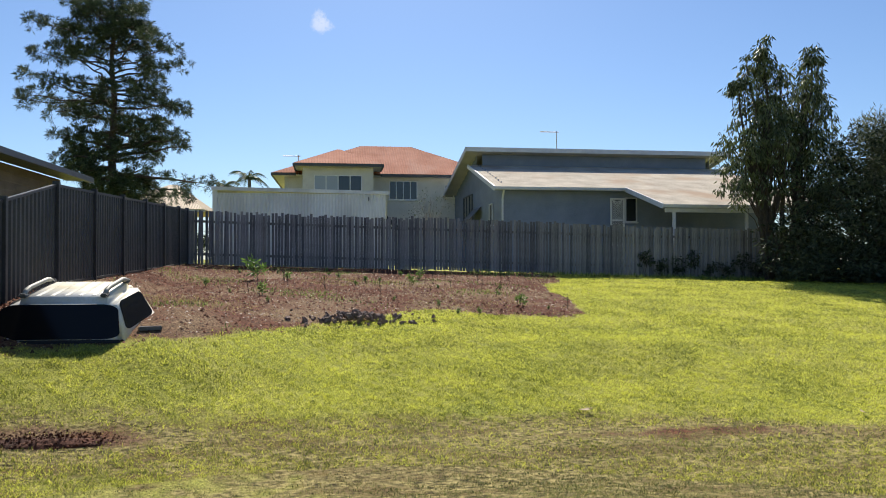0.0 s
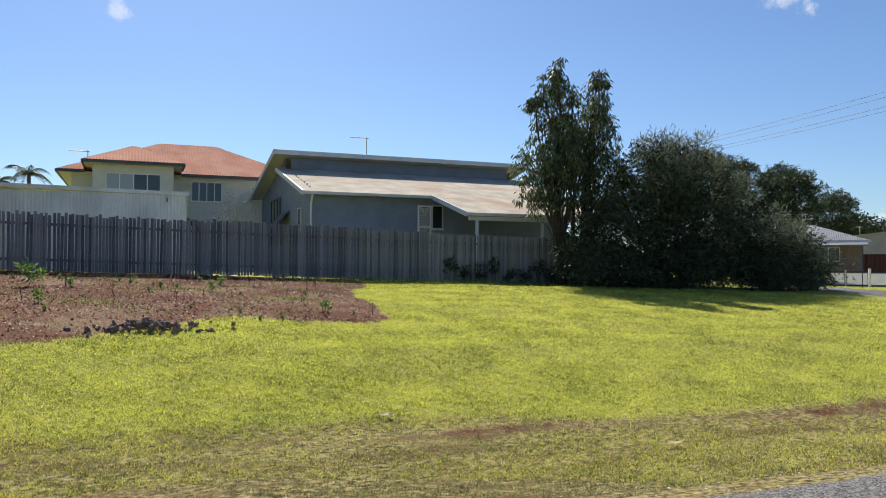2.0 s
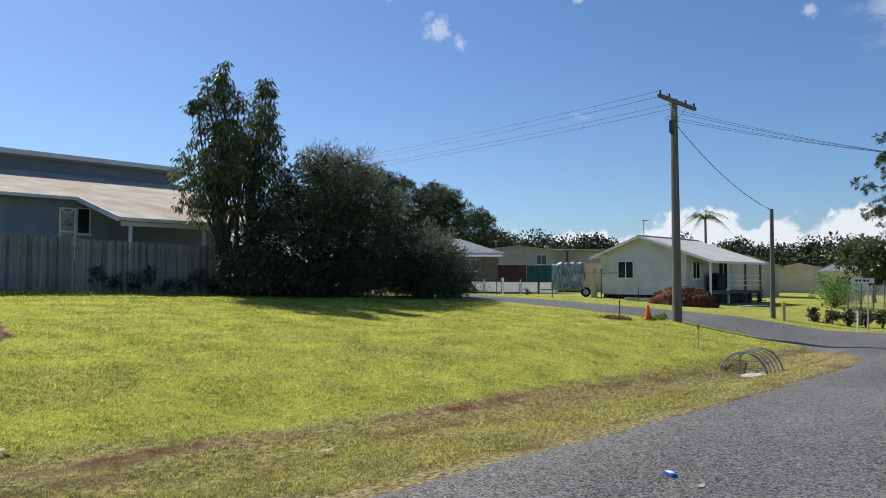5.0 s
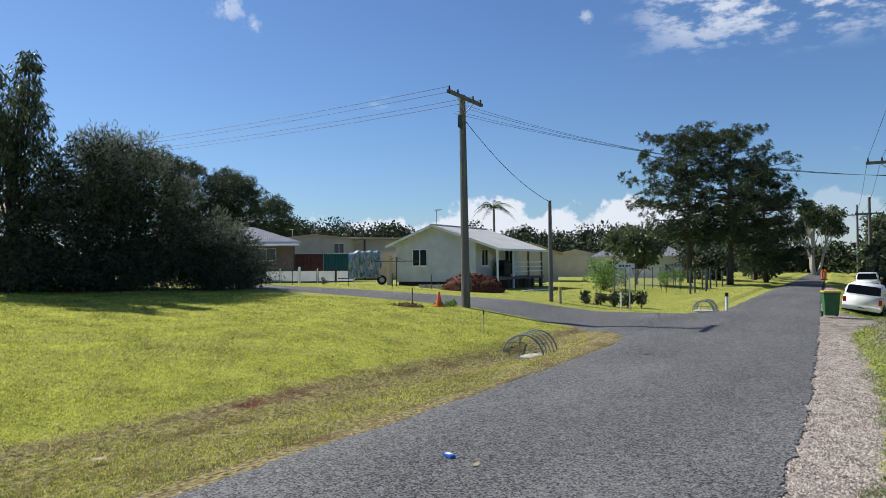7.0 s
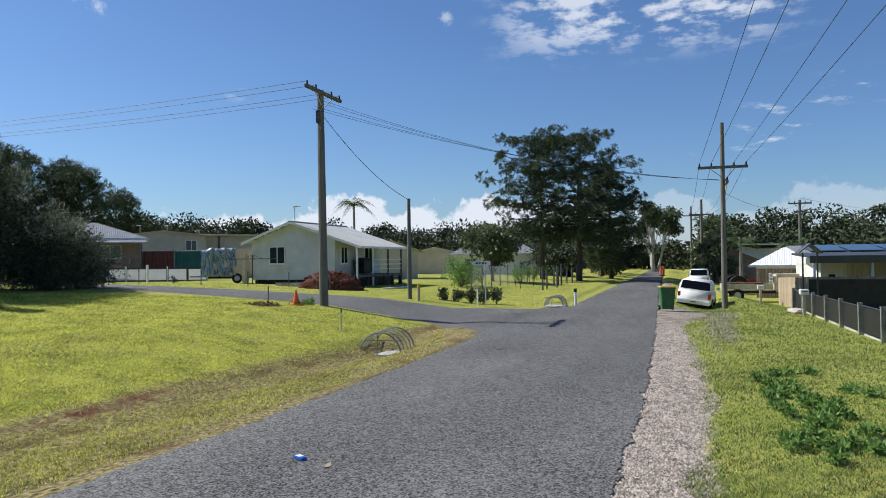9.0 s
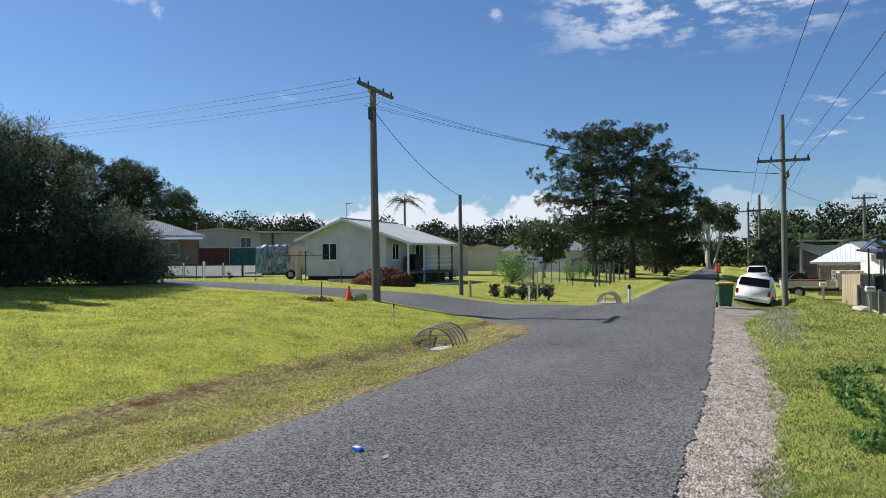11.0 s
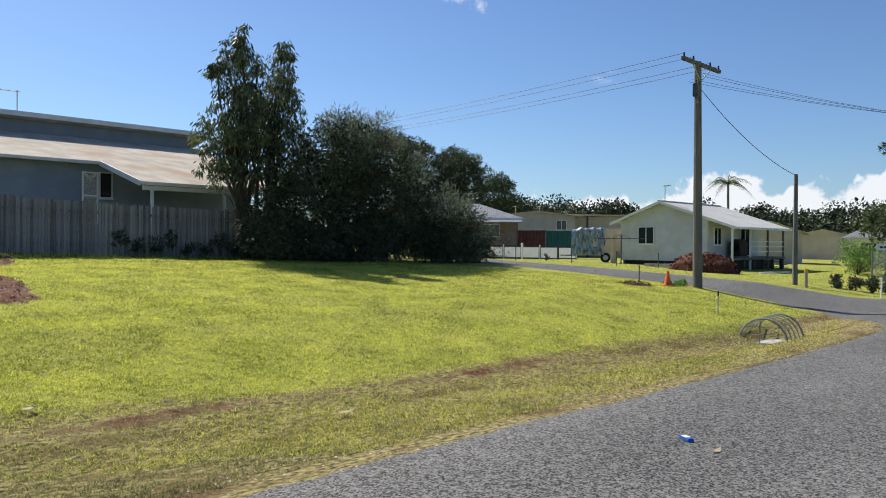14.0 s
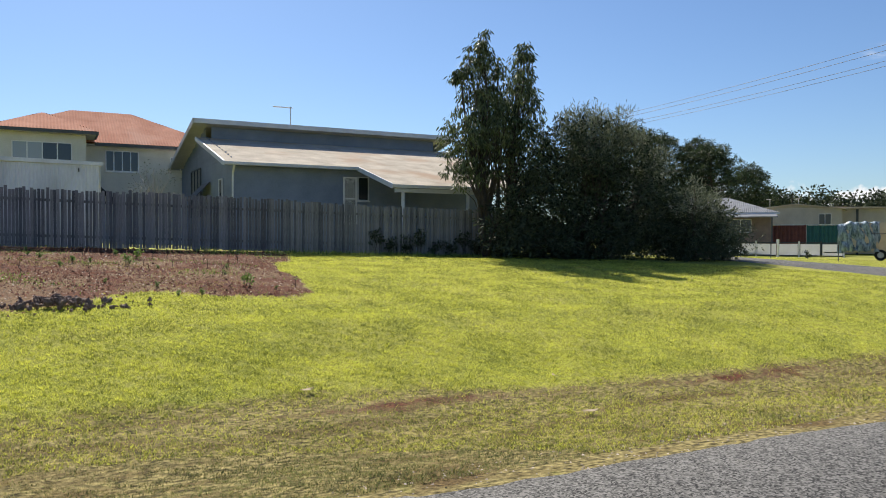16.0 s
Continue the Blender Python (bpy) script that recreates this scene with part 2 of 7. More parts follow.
M = {
    "asphalt": asphalt_mat(),
    "gravel": mat("gravel", (0.16, 0.12, 0.1), (0.5, 0.42, 0.36), 0.95, 5, 70, 0.6),
    "stone": mat("stone", (0.1, 0.085, 0.075), (0.5, 0.43, 0.37), 0.9, 5, 60, 0.4, island=0.5),
    "paling": mat("weathered_paling", (0.085, 0.085, 0.093), (0.32, 0.31, 0.31), 0.9, 3, 30, 0.4, stretch=(4, 4, 0.35), obj=0.35),
    "rail_wood": mat("weathered_rail", (0.07, 0.065, 0.065), (0.2, 0.19, 0.18), 0.9, 4, 40, 0.4),
    "fresh_paling": mat("pine_paling", (0.26, 0.19, 0.12), (0.5, 0.4, 0.28), 0.85, 3, 30, 0.3, stretch=(4, 4, 0.4), obj=0.3),
    "dark_steel": mat("dark_fence_steel", (0.022, 0.024, 0.028), (0.05, 0.053, 0.06), 0.45, 2, 30, 0.05, spec=0.5),
    "white_paint": mat("white_paint", (0.7, 0.7, 0.7), (0.8, 0.8, 0.8), 0.6, 2, 20, 0.05),
    "off_white": mat("off_white_paint", (0.52, 0.535, 0.56), (0.66, 0.67, 0.69), 0.6, 2, 20, 0.05, stain=(0.5, 0.5, 0.5)),
    "grey_paint": mat("grey_blue_paint", (0.17, 0.205, 0.265), (0.25, 0.295, 0.37), 0.6, 1.5, 20, 0.05),
    "pale_trim": mat("pale_trim", (0.5, 0.52, 0.55), (0.68, 0.7, 0.72), 0.5, 2, 20, 0.03),
    "cream_paint": mat("cream_paint", (0.56, 0.545, 0.49), (0.71, 0.695, 0.64), 0.6, 1.5, 20, 0.05),
    "shed_steel": mat("shed_steel", (0.55, 0.57, 0.6), (0.74, 0.75, 0.76), 0.5, 1.2, 15, 0.05, stain=(0.42, 0.42, 0.42), stretch=(1, 1, 0.3)),
    "dark_trim": mat("dark_trim", (0.05, 0.055, 0.06), (0.1, 0.105, 0.11), 0.5, 3, 30, 0.05),
    "red_roof": mat("red_roof_steel", (0.4, 0.165, 0.105), (0.6, 0.3, 0.21), 0.9, 1.0, 14, 0.1, stain=(0.55, 0.31, 0.23), spec=0.06),
    "zinc_roof": mat("zinc_roof", (0.34, 0.3, 0.25), (0.62, 0.56, 0.47), 0.9, 1.2, 16, 0.1, stain=(0.42, 0.32, 0.24), spec=0.06),
    "pale_roof": mat("pale_roof_steel", (0.42, 0.42, 0.4), (0.6, 0.59, 0.56), 0.9, 1.0, 14, 0.08, spec=0.06),
    "grey_roof": mat("grey_roof", (0.14, 0.15, 0.165), (0.27, 0.28, 0.3), 0.6, 1.5, 16, 0.15, spec=0.06),
    "tan_roof": mat("tan_roof", (0.42, 0.34, 0.24), (0.6, 0.5, 0.38), 0.6, 1.0, 14, 0.1, spec=0.06),
    "beige_wall": mat("beige_wall", (0.42, 0.37, 0.3), (0.6, 0.54, 0.45), 0.75, 1.0, 14, 0.1),
    "brick_wall": mat("brown_wall", (0.19, 0.14, 0.11), (0.32, 0.24, 0.19), 0.85, 2, 30, 0.2),
    "glass": glass_mat("window_glass", (0.02, 0.025, 0.03)),
    "blind_glass": glass_mat("curtained_glass", (0.3, 0.33, 0.36), 0.15),
    "tinted": glass_mat("tinted_glass", (0.006, 0.006, 0.007), 0.12, 0.22),
    "pole_wood": mat("pole_wood", (0.08, 0.077, 0.07), (0.22, 0.21, 0.19), 0.85, 3, 40, 0.4, stretch=(3, 3, 0.25)),
    "black": mat("black_plastic", (0.008, 0.008, 0.009), (0.025, 0.025, 0.027), 0.5, 4, 40, 0.05),
    "old_galv": mat("dull_galvanised_steel", (0.17, 0.17, 0.155), (0.38, 0.38, 0.34), 0.6, 5, 50, 0.05, metal=0.3),
    "galv": mat("galvanised_steel", (0.34, 0.34, 0.33), (0.6, 0.6, 0.58), 0.5, 5, 50, 0.05, metal=0.6),
    "concrete": mat("concrete", (0.36, 0.34, 0.3), (0.58, 0.56, 0.5), 0.9, 4, 50, 0.2, stain=(0.25, 0.23, 0.2)),
    "orange": mat("cone_orange", (0.75, 0.1, 0.02), (0.95, 0.2, 0.04), 0.5, 6, 50, 0.03),
    "bin_green": mat("bin_green", (0.03, 0.1, 0.035), (0.05, 0.16, 0.06), 0.5, 4, 40, 0.05),
    "bin_lid": mat("bin_lid", (0.5, 0.33, 0.06), (0.7, 0.5, 0.12), 0.5, 4, 40, 0.05, stain=(0.3, 0.2, 0.06)),
    "car_white": mat("car_white", (0.72, 0.72, 0.71), (0.82, 0.82, 0.81), 0.3, 3, 30, 0.0, spec=0.5, stain=(0.66, 0.65, 0.6)),
    "canopy_white": mat("canopy_white", (0.6, 0.585, 0.51), (0.78, 0.77, 0.72), 0.5, 2.5, 30, 0.03, stain=(0.56, 0.51, 0.36)),
    "rubber": mat("tyre_rubber", (0.012, 0.012, 0.012), (0.035, 0.035, 0.035), 0.8, 8, 60, 0.2),
    "rim": mat("steel_rim", (0.3, 0.3, 0.3), (0.55, 0.55, 0.55), 0.4, 8, 60, 0.0, metal=0.7),
    "lamp_red": mat("tail_lamp_red", (0.3, 0.01, 0.01), (0.5, 0.03, 0.02), 0.2, 8, 60, 0.0),
    "tarp": mat("blue_tarp", (0.035, 0.075, 0.12), (0.34, 0.43, 0.5), 0.4, 3.0, 9, 0.4, stretch=(2.2, 2.2, 0.5), span=(0.48, 0.74)),
    "canvas": mat("beige_canvas", (0.45, 0.38, 0.28), (0.62, 0.54, 0.42), 0.8, 3, 30, 0.2),
    "mulch": mat("red_mulch", (0.06, 0.022, 0.014), (0.24, 0.088, 0.05), 0.95, 10, 60, 0.6, island=0.5),
    "rust_red": mat("container_red", (0.08, 0.025, 0.02), (0.17, 0.06, 0.045), 0.7, 2, 20, 0.1, stain=(0.13, 0.05, 0.03)),
    "teal": mat("container_teal", (0.012, 0.07, 0.065), (0.03, 0.14, 0.125), 0.6, 2, 20, 0.1),
    "mesh_white": mat("white_shade_cloth", (0.72, 0.72, 0.72), (0.86, 0.86, 0.86), 0.8, 2, 30, 0.1, through_light=0.5),
    "cable": mat("cable_black", (0.012, 0.012, 0.014), (0.03, 0.03, 0.033), 0.6, 4, 40, 0.0),
    "soil": mat("red_soil", (0.035, 0.012, 0.007), (0.14, 0.05, 0.027), 0.95, 3, 40, 0.5, island=0.4),
    "char": mat("charred_rubble", (0.035, 0.025, 0.022), (0.21, 0.15, 0.125), 0.9, 4, 40, 0.5, island=0.6),
    "bark": mat("dark_bark", (0.03, 0.025, 0.02), (0.11, 0.09, 0.075), 0.95, 3, 25, 0.6, stretch=(3, 3, 0.4)),
    "pale_bark": mat("pale_bark", (0.3, 0.27, 0.23), (0.6, 0.56, 0.5), 0.85, 3, 25, 0.3, stretch=(3, 3, 0.4)),
    "pine_leaf": mat("pine_needles", (0.012, 0.025, 0.014), (0.085, 0.118, 0.055), 0.55, 0.6, 6, 0, island=0.5, through_light=0.2),
    "gum_leaf": mat("gum_leaves", (0.026, 0.042, 0.018), (0.15, 0.18, 0.08), 0.42, 0.8, 6, 0, island=0.5, through_light=0.25),
    "bush_leaf": mat("bush_leaves", (0.015, 0.028, 0.015), (0.092, 0.112, 0.064), 0.7, 0.8, 6, 0, island=0.5, through_light=0.15),
    "silver_leaf": mat("silvery_leaves", (0.07, 0.09, 0.055), (0.24, 0.26, 0.17), 0.6, 0.8, 6, 0, island=0.5, through_light=0.25),
    "far_leaf": mat("far_woods", (0.02, 0.032, 0.016), (0.1, 0.118, 0.055), 0.9, 0.2, 1, 0, island=0.4),
    "bright_leaf": mat("weed_leaves", (0.06, 0.135, 0.026), (0.24, 0.37, 0.09), 0.6, 3, 12, 0, island=0.5, through_light=0.35),
    "palm_leaf": mat("palm_fronds", (0.03, 0.06, 0.02), (0.1, 0.14, 0.05), 0.5, 2, 12, 0, island=0.4, through_light=0.25),
    "grass": mat("lawn_grass", (0.12, 0.15, 0.024), (0.74, 0.74, 0.13), 0.55, 1.1, 8, 0, island=0.5, through_light=0.5, span=(0.42, 0.78)),
    "dry_grass": mat("dry_grass", (0.12, 0.1, 0.036), (0.52, 0.44, 0.17), 0.75, 1.3, 9, 0, island=0.5, through_light=0.35, span=(0.42, 0.8), stretch=(0.5, 1.4, 1)),
    "olive_grass": mat("olive_grass", (0.06, 0.08, 0.026), (0.34, 0.36, 0.13), 0.7, 1.3, 9, 0, island=0.5, through_light=0.35, span=(0.42, 0.8), stretch=(0.5, 1.4, 1)),
    "lush_grass": mat("verge_grass", (0.045, 0.085, 0.022), (0.29, 0.38, 0.095), 0.6, 1.1, 8, 0, island=0.5, through_light=0.45, span=(0.42, 0.8)),
    "blue_plastic": mat("blue_plastic", (0.02, 0.09, 0.4), (0.04, 0.16, 0.6), 0.4, 8, 60, 0),
    "dead_leaf": mat("dead_leaf", (0.3, 0.22, 0.13), (0.55, 0.44, 0.3), 0.8, 20, 90, 0.2),
    "sign_white": mat("sign_white", (0.7, 0.7, 0.68), (0.82, 0.82, 0.8), 0.4, 8, 60, 0),
    "yellow": mat("safety_yellow", (0.6, 0.35, 0.03), (0.75, 0.5, 0.06), 0.5, 6, 40, 0.05),
    "tractor_red": mat("machine_red", (0.25, 0.03, 0.02), (0.4, 0.06, 0.04), 0.5, 6, 40, 0.05),
    "cream_tray": mat("cream_truck_paint", (0.45, 0.4, 0.3), (0.62, 0.56, 0.43), 0.5, 4, 40, 0.05, stain=(0.3, 0.22, 0.15)),
    "solar": glass_mat("solar_glass", (0.01, 0.015, 0.04), 0.12),
}


# ---- mesh helpers ----
def thing(name, x=0.0, y=0.0, z=0.0, turn=0.0, label="", category="", group="", kind=""):
    ob = new(name)
    ob.matrix_basis = pose(x, y, z, 0, 0, turn)
    return tagged(ob, label, category, group, kind)


def finish(bm, name, material, smooth=False):
    me = bpy.data.meshes.new(name)
    bm.to_mesh(me)
    bm.free()
    for mm in material if isinstance(material, (list, tuple)) else [material]:
        me.materials.append(mm)
    if smooth:
        me.shade_smooth()
    return me


def part(name, bm, material, parent=None, label="", smooth=False, kind=""):
    ob = new(name, finish(bm, name, material, smooth))
    ob.parent = parent
    return tagged(ob, label, kind=kind)


def box(bm, x0, x1, y0, y1, z0, z1, bevel=0.0):
    m = Matrix.LocRotScale(((x0 + x1) / 2, (y0 + y1) / 2, (z0 + z1) / 2), None, (x1 - x0, y1 - y0, z1 - z0))
    vs = bmesh.ops.create_cube(bm, size=1, matrix=m)["verts"]
    if bevel:
        es = list({e for v in vs for e in v.link_edges})
        bmesh.ops.bevel(bm, geom=es, offset=bevel, segments=2, affect="EDGES")
    return bm


def tube(bm, a, b, r0, r1=None, seg=8, caps=True):
    a, b = Vector(a), Vector(b)
    d = b - a
    q = d.to_track_quat("Z", "Y").to_matrix().to_4x4()
    bmesh.ops.create_cone(bm, cap_ends=caps, segments=seg, radius1=r0, radius2=r0 if r1 is None else r1, depth=d.length, matrix=Matrix.Translation((a + b) / 2) @ q)
    return bm


def chain(bm, pts, radii, seg=6):
    """One bent, tapering tube through the points, closed at both ends."""
    pts = [Vector(p) for p in pts]
    rings, q = [], None
    for i, (p, r) in enumerate(zip(pts, radii)):
        d = (pts[min(i + 1, len(pts) - 1)] - pts[max(i - 1, 0)]).normalized()
        if q is None:
            q = d.to_track_quat("Z", "Y")
        else:
            q = (q @ Vector((0, 0, 1))).rotation_difference(d) @ q
        rings.append([bm.verts.new(p + q @ Vector((r * math.cos(math.tau * k / seg), r * math.sin(math.tau * k / seg), 0))) for k in range(seg)])
    for u, v in zip(rings, rings[1:]):
        for k in range(seg):
            j = (k + 1) % seg
            bm.faces.new((u[k], u[j], v[j], v[k]))
    bm.faces.new(rings[0][::-1]), bm.faces.new(rings[-1])
    return bm


def face(bm, *pts):
    return bm.faces.new([bm.verts.new(p) for p in pts])


def slab(bm, pts, thick):
    """A plate from a flat outline, thickened downwards."""
    lo = [bm.verts.new((p[0], p[1], p[2] - thick)) for p in pts]
    hi = [bm.verts.new(p) for p in pts]
    bm.faces.new(hi), bm.faces.new(lo[::-1])
    for i in range(len(pts)):
        j = (i + 1) % len(pts)
        bm.faces.new((lo[i], lo[j], hi[j], hi[i]))
    return bm


def corrugated(bm, a, b, c, d, pitch=0.076, depth=0.018, thick=0.01, per=4):
    """A corrugated sheet: a-b is the lower edge, d-c the upper one; the ribs run from a to d."""
    a, b, c, d = map(Vector, (a, b, c, d))
    n = max(2, int((b - a).length / pitch)) * per
    up = (b - a).cross(d - a).normalized()
    rows = []
    for lo, hi in ((a, b), (d, c)):
        rows.append([bm.verts.new(lo.lerp(hi, i / n) + up * depth * 0.5 * math.cos(math.tau * i / per)) for i in range(n + 1)])
    for i in range(n):
        bm.faces.new((rows[0][i], rows[0][i + 1], rows[1][i + 1], rows[1][i]))
    return bm


def ribbed(bm, p, q, z0, z1, rib=0.19, depth=0.03, out=(0, -1)):
    """An upright ribbed steel sheet from p to q in plan."""
    p, q = Vector((*p, 0)), Vector((*q, 0))
    length, o = (q - p).length, Vector((*out, 0)) * depth
    n = max(1, round(length / rib))
    cols = []
    for i in range(n):
        for f, k in ((0.0, 0), (0.38, 0), (0.5, 1), (0.88, 1)):
            w = p.lerp(q, (i + f) / n) + o * k
            cols.append((bm.verts.new((w.x, w.y, z0)), bm.verts.new((w.x, w.y, z1))))
    cols.append((bm.verts.new((q.x, q.y, z0)), bm.verts.new((q.x, q.y, z1))))
    for u, v in zip(cols, cols[1:]):
        bm.faces.new((u[0], v[0], v[1], u[1]))
    return bm


def boards(bm, p, q, z0, z1, step=0.16, lap=0.016, out=(0, -1), tops=None):
    """Weatherboards on a wall from p to q in plan; tops(f) gives the wall's height along it, for gables."""
    o = Vector((*out, 0))
    z, last = z0, None
    while z < z1 - 0.01:
        zt = min(z + step, z1)
        f0, f1 = 0.0, 1.0
        if tops:
            fs = [i / 60 for i in range(61) if tops(i / 60) >= z + 0.02]
            if not fs:
                break
            f0, f1 = min(fs), max(fs)
        a, b = Vector((*p, 0)).lerp(Vector((*q, 0)), f0), Vector((*p, 0)).lerp(Vector((*q, 0)), f1)
        lo0, lo1 = a + o * lap, b + o * lap
        v0, v1 = bm.verts.new((lo0.x, lo0.y, z)), bm.verts.new((lo1.x, lo1.y, z))
        v2, v3 = bm.verts.new((b.x, b.y, zt)), bm.verts.new((a.x, a.y, zt))
        v4, v5 = last or (bm.verts.new((a.x, a.y, z)), bm.verts.new((b.x, b.y, z)))
        bm.faces.new((v0, v1, v2, v3)), bm.faces.new((v4, v5, v1, v0))
        last = (v3, v2)
        z = zt
    return bm


def window(parent, name, p, q, z0, z1, out, panes=2, frame_mat="white_paint", glass="glass", sill=True, label=""):
    """A window on a wall: p, q its ends in plan; a frame, a sill and separate panes, standing proud of the wall."""
    p, q, o = Vector((*p, 0)), Vector((*q, 0)), Vector((*out, 0))
    d = (q - p).normalized()
    w = (q - p).length
    ob = new(name)
    ob.parent = parent
    turn = math.degrees(math.atan2(d.y, d.x))
    ob.matrix_basis = pose(p.x, p.y, z0, 0, 0, turn)
    side = 1 if Vector((-d.y, d.x, 0)).dot(o) > 0 else -1
    tagged(ob, label or "framed glass window in the wall")
    h, t = z1 - z0, 0.05

    def at(bm, x0, x1, za, zb, d0, d1):
        return box(bm, x0, x1, min(side * d0, side * d1), max(side * d0, side * d1), za, zb)

    bm = bmesh.new()
    at(bm, 0, w, 0, t, 0.0, 0.07), at(bm, 0, w, h - t, h, 0.0, 0.07)
    at(bm, 0, t, t, h - t, 0.0, 0.07), at(bm, w - t, w, t, h - t, 0.0, 0.07)
    for i in range(1, panes):
        at(bm, w * i / panes - t / 2, w * i / panes + t / 2, t, h - t, 0.0, 0.06)
    part("window_frame", bm, M[frame_mat], ob)
    for i in range(panes):
        bm = at(bmesh.new(), w * i / panes + 0.02, w * (i + 1) / panes - 0.02, t * 0.5, h - t * 0.5, 0.022, 0.032)
        part("pane", bm, M[glass[i % len(glass)] if isinstance(glass, (list, tuple)) else glass], ob)
    if sill:
        part("window_sill", at(bmesh.new(), -0.04, w + 0.04, -0.05, -0.003, 0.0, 0.11), M[frame_mat], ob)
    return ob


def from_arrays(name, verts, faces, material, parent=None, smooth=False, mats=None):
    """A mesh from numpy arrays; all faces have the same number of corners."""
    me = bpy.data.meshes.new(name)
    k = faces.shape[1]
    me.vertices.add(len(verts))
    me.vertices.foreach_set("co", np.asarray(verts, np.float32).ravel())
    me.loops.add(faces.size)
    me.loops.foreach_set("vertex_index", np.asarray(faces, np.int32).ravel())
    me.polygons.add(len(faces))
    me.polygons.foreach_set("loop_start", np.arange(0, faces.size, k, dtype=np.int32))
    me.polygons.foreach_set("loop_total", np.full(len(faces), k, dtype=np.int32))
    for mm in material if isinstance(material, (list, tuple)) else [material]:
        me.materials.append(mm)
    if mats is not None:
        me.polygons.foreach_set("material_index", np.asarray(mats, np.int32))
    me.update(calc_edges=True)
    me.validate()
    if smooth:
        me.shade_smooth()
    ob = new(name, me)
    ob.parent = parent
    return ob


# ---- ground ----
rng = np.random.default_rng(7)


def wave(x, y, s, k=0):
    """Smooth unevenness between -1 and 1."""
    return (np.sin(x * s + 1.3 * k + 1.7 * np.sin(y * s * 0.7 + k)) + np.sin(y * s * 1.1 + 2.1 * k + 1.3 * np.sin(x * s * 0.8 - k)) + np.sin((x + y) * s * 0.57 + 0.7 * k)) / 3


def ground_height(x, y):
    x, y = np.asarray(x, float), np.asarray(y, float)
    top = np.interp(x, [-80, -5, 6, 14, 25, 31, 45, 100], [2.1, 1.95, 1.62, 1.42, 1.3, 1.08, 0.72, 0.3])
    rise = np.interp(y, [6.8, 8.6, 10, 12, 16, 20, 26, 40, 90], [0, 0.05, 0.19, 0.42, 0.62, 0.8, 1.0, 1.08, 1.2])
    swale = -np.interp(x, [0, 8, 15, 19, 23, 26], [0.03, 0.07, 0.24, 0.4, 0.12, 0.0]) * np.exp(-(((y - 6.95) / 0.85) ** 2))
    swale = np.where(x < 0, -0.03 * np.exp(-(((y - 6.95) / 0.85) ** 2)), swale)
    verge = -np.interp(x, [26, 31, 38, 70, 90], [0, 0.03, 0.42, 0.5, 0.2]) * np.exp(-(((y + 1.8) / 1.2) ** 2))
    verge = np.minimum(verge, -np.interp(y, [-5, -2.8], [1, 0]) * np.interp(x, [14, 24, 36, 46, 60], [0, 0.15, 0.2, 0.5, 0.45]))
    low = np.where((y > 5.6) & (y < 26), 0.02 * wave(x, y, 1.3) + 0.012 * wave(x, y, 4.1, 2), 0.0)
    side = np.clip((-4.0 - x) / 0.95, 0, 1)
    side = side * side * (3 - 2 * side)
    bank = np.interp(y, [8.2, 9.5, 10.5, 12, 14.5, 18, 23, 26], [0, 0.45, 0.95, 1.42, 1.6, 1.7, 1.88, 1.95])
    shelf = np.clip((-0.3 - x) / 2.6, 0, 1)
    low = low + shelf * shelf * (3 - 2 * shelf) * np.interp(y, [7.8, 9.0, 10.5, 13, 18], [0, 0.13, 0.32, 0.34, 0]) * (1 - side) * (x > -7)
    low = low + side * np.where((y > 8.2) & (y < 26) & (x > -7), np.maximum(bank - top * rise, 0), 0)
    street = np.clip((np.abs(x - 28.3) - 3.4) / 1.0, 0, 1)
    return top * rise + swale + verge + low * street


def soil_mask(x, y):
    """1 on the bare red soil of the lot, 0 on grass."""
    front = np.interp(x, [-6, -4.4, -2.9, -2.2, -1.5, -0.76, 0.23, 1.13, 2.0, 2.6, 3.3, 4.6, 5.0, 5.5, 5.8, 6.6, 8], [10.5, 10.6, 10.9, 11.3, 12.0, 13.1, 13.9, 14.9, 15.6, 15.1, 14.7, 14.4, 14.9, 17.4, 20.7, 22, 27])
    d = (y - front) + 0.18 * wave(x, y, 2.3, 1) + 0.15 * wave(x, y, 7, 3) + 0.1 * wave(x, y, 17, 4)
    bay = np.exp(-(((x - 5.2) / 1.6) ** 2 + ((y - 19.2) / 0.9) ** 2)) * 2.2
    heap = np.exp(-(((x + 3.1) / 0.9) ** 2 + ((y - 8.4) / 0.26) ** 2))
    line = np.interp(x, [-6, 0, 6, 12, 18], [8.55, 8.35, 8.1, 7.6, 7.4]) + 0.12 * wave(x, y * 0, 0.8, 2)
    streak = 0.92 * np.exp(-(((y - line) / 0.3) ** 2)) * np.clip(0.65 + 0.9 * wave(x, y * 0, 0.9, 5), 0, 1) * np.interp(x, [7, 13], [1, 0.55])
    return np.clip(np.maximum(np.maximum(0.5 + (d - bay) / 0.7, 1.6 * heap - 0.4), streak), 0, 1) * (x > -5.6) * (y < 26.2)


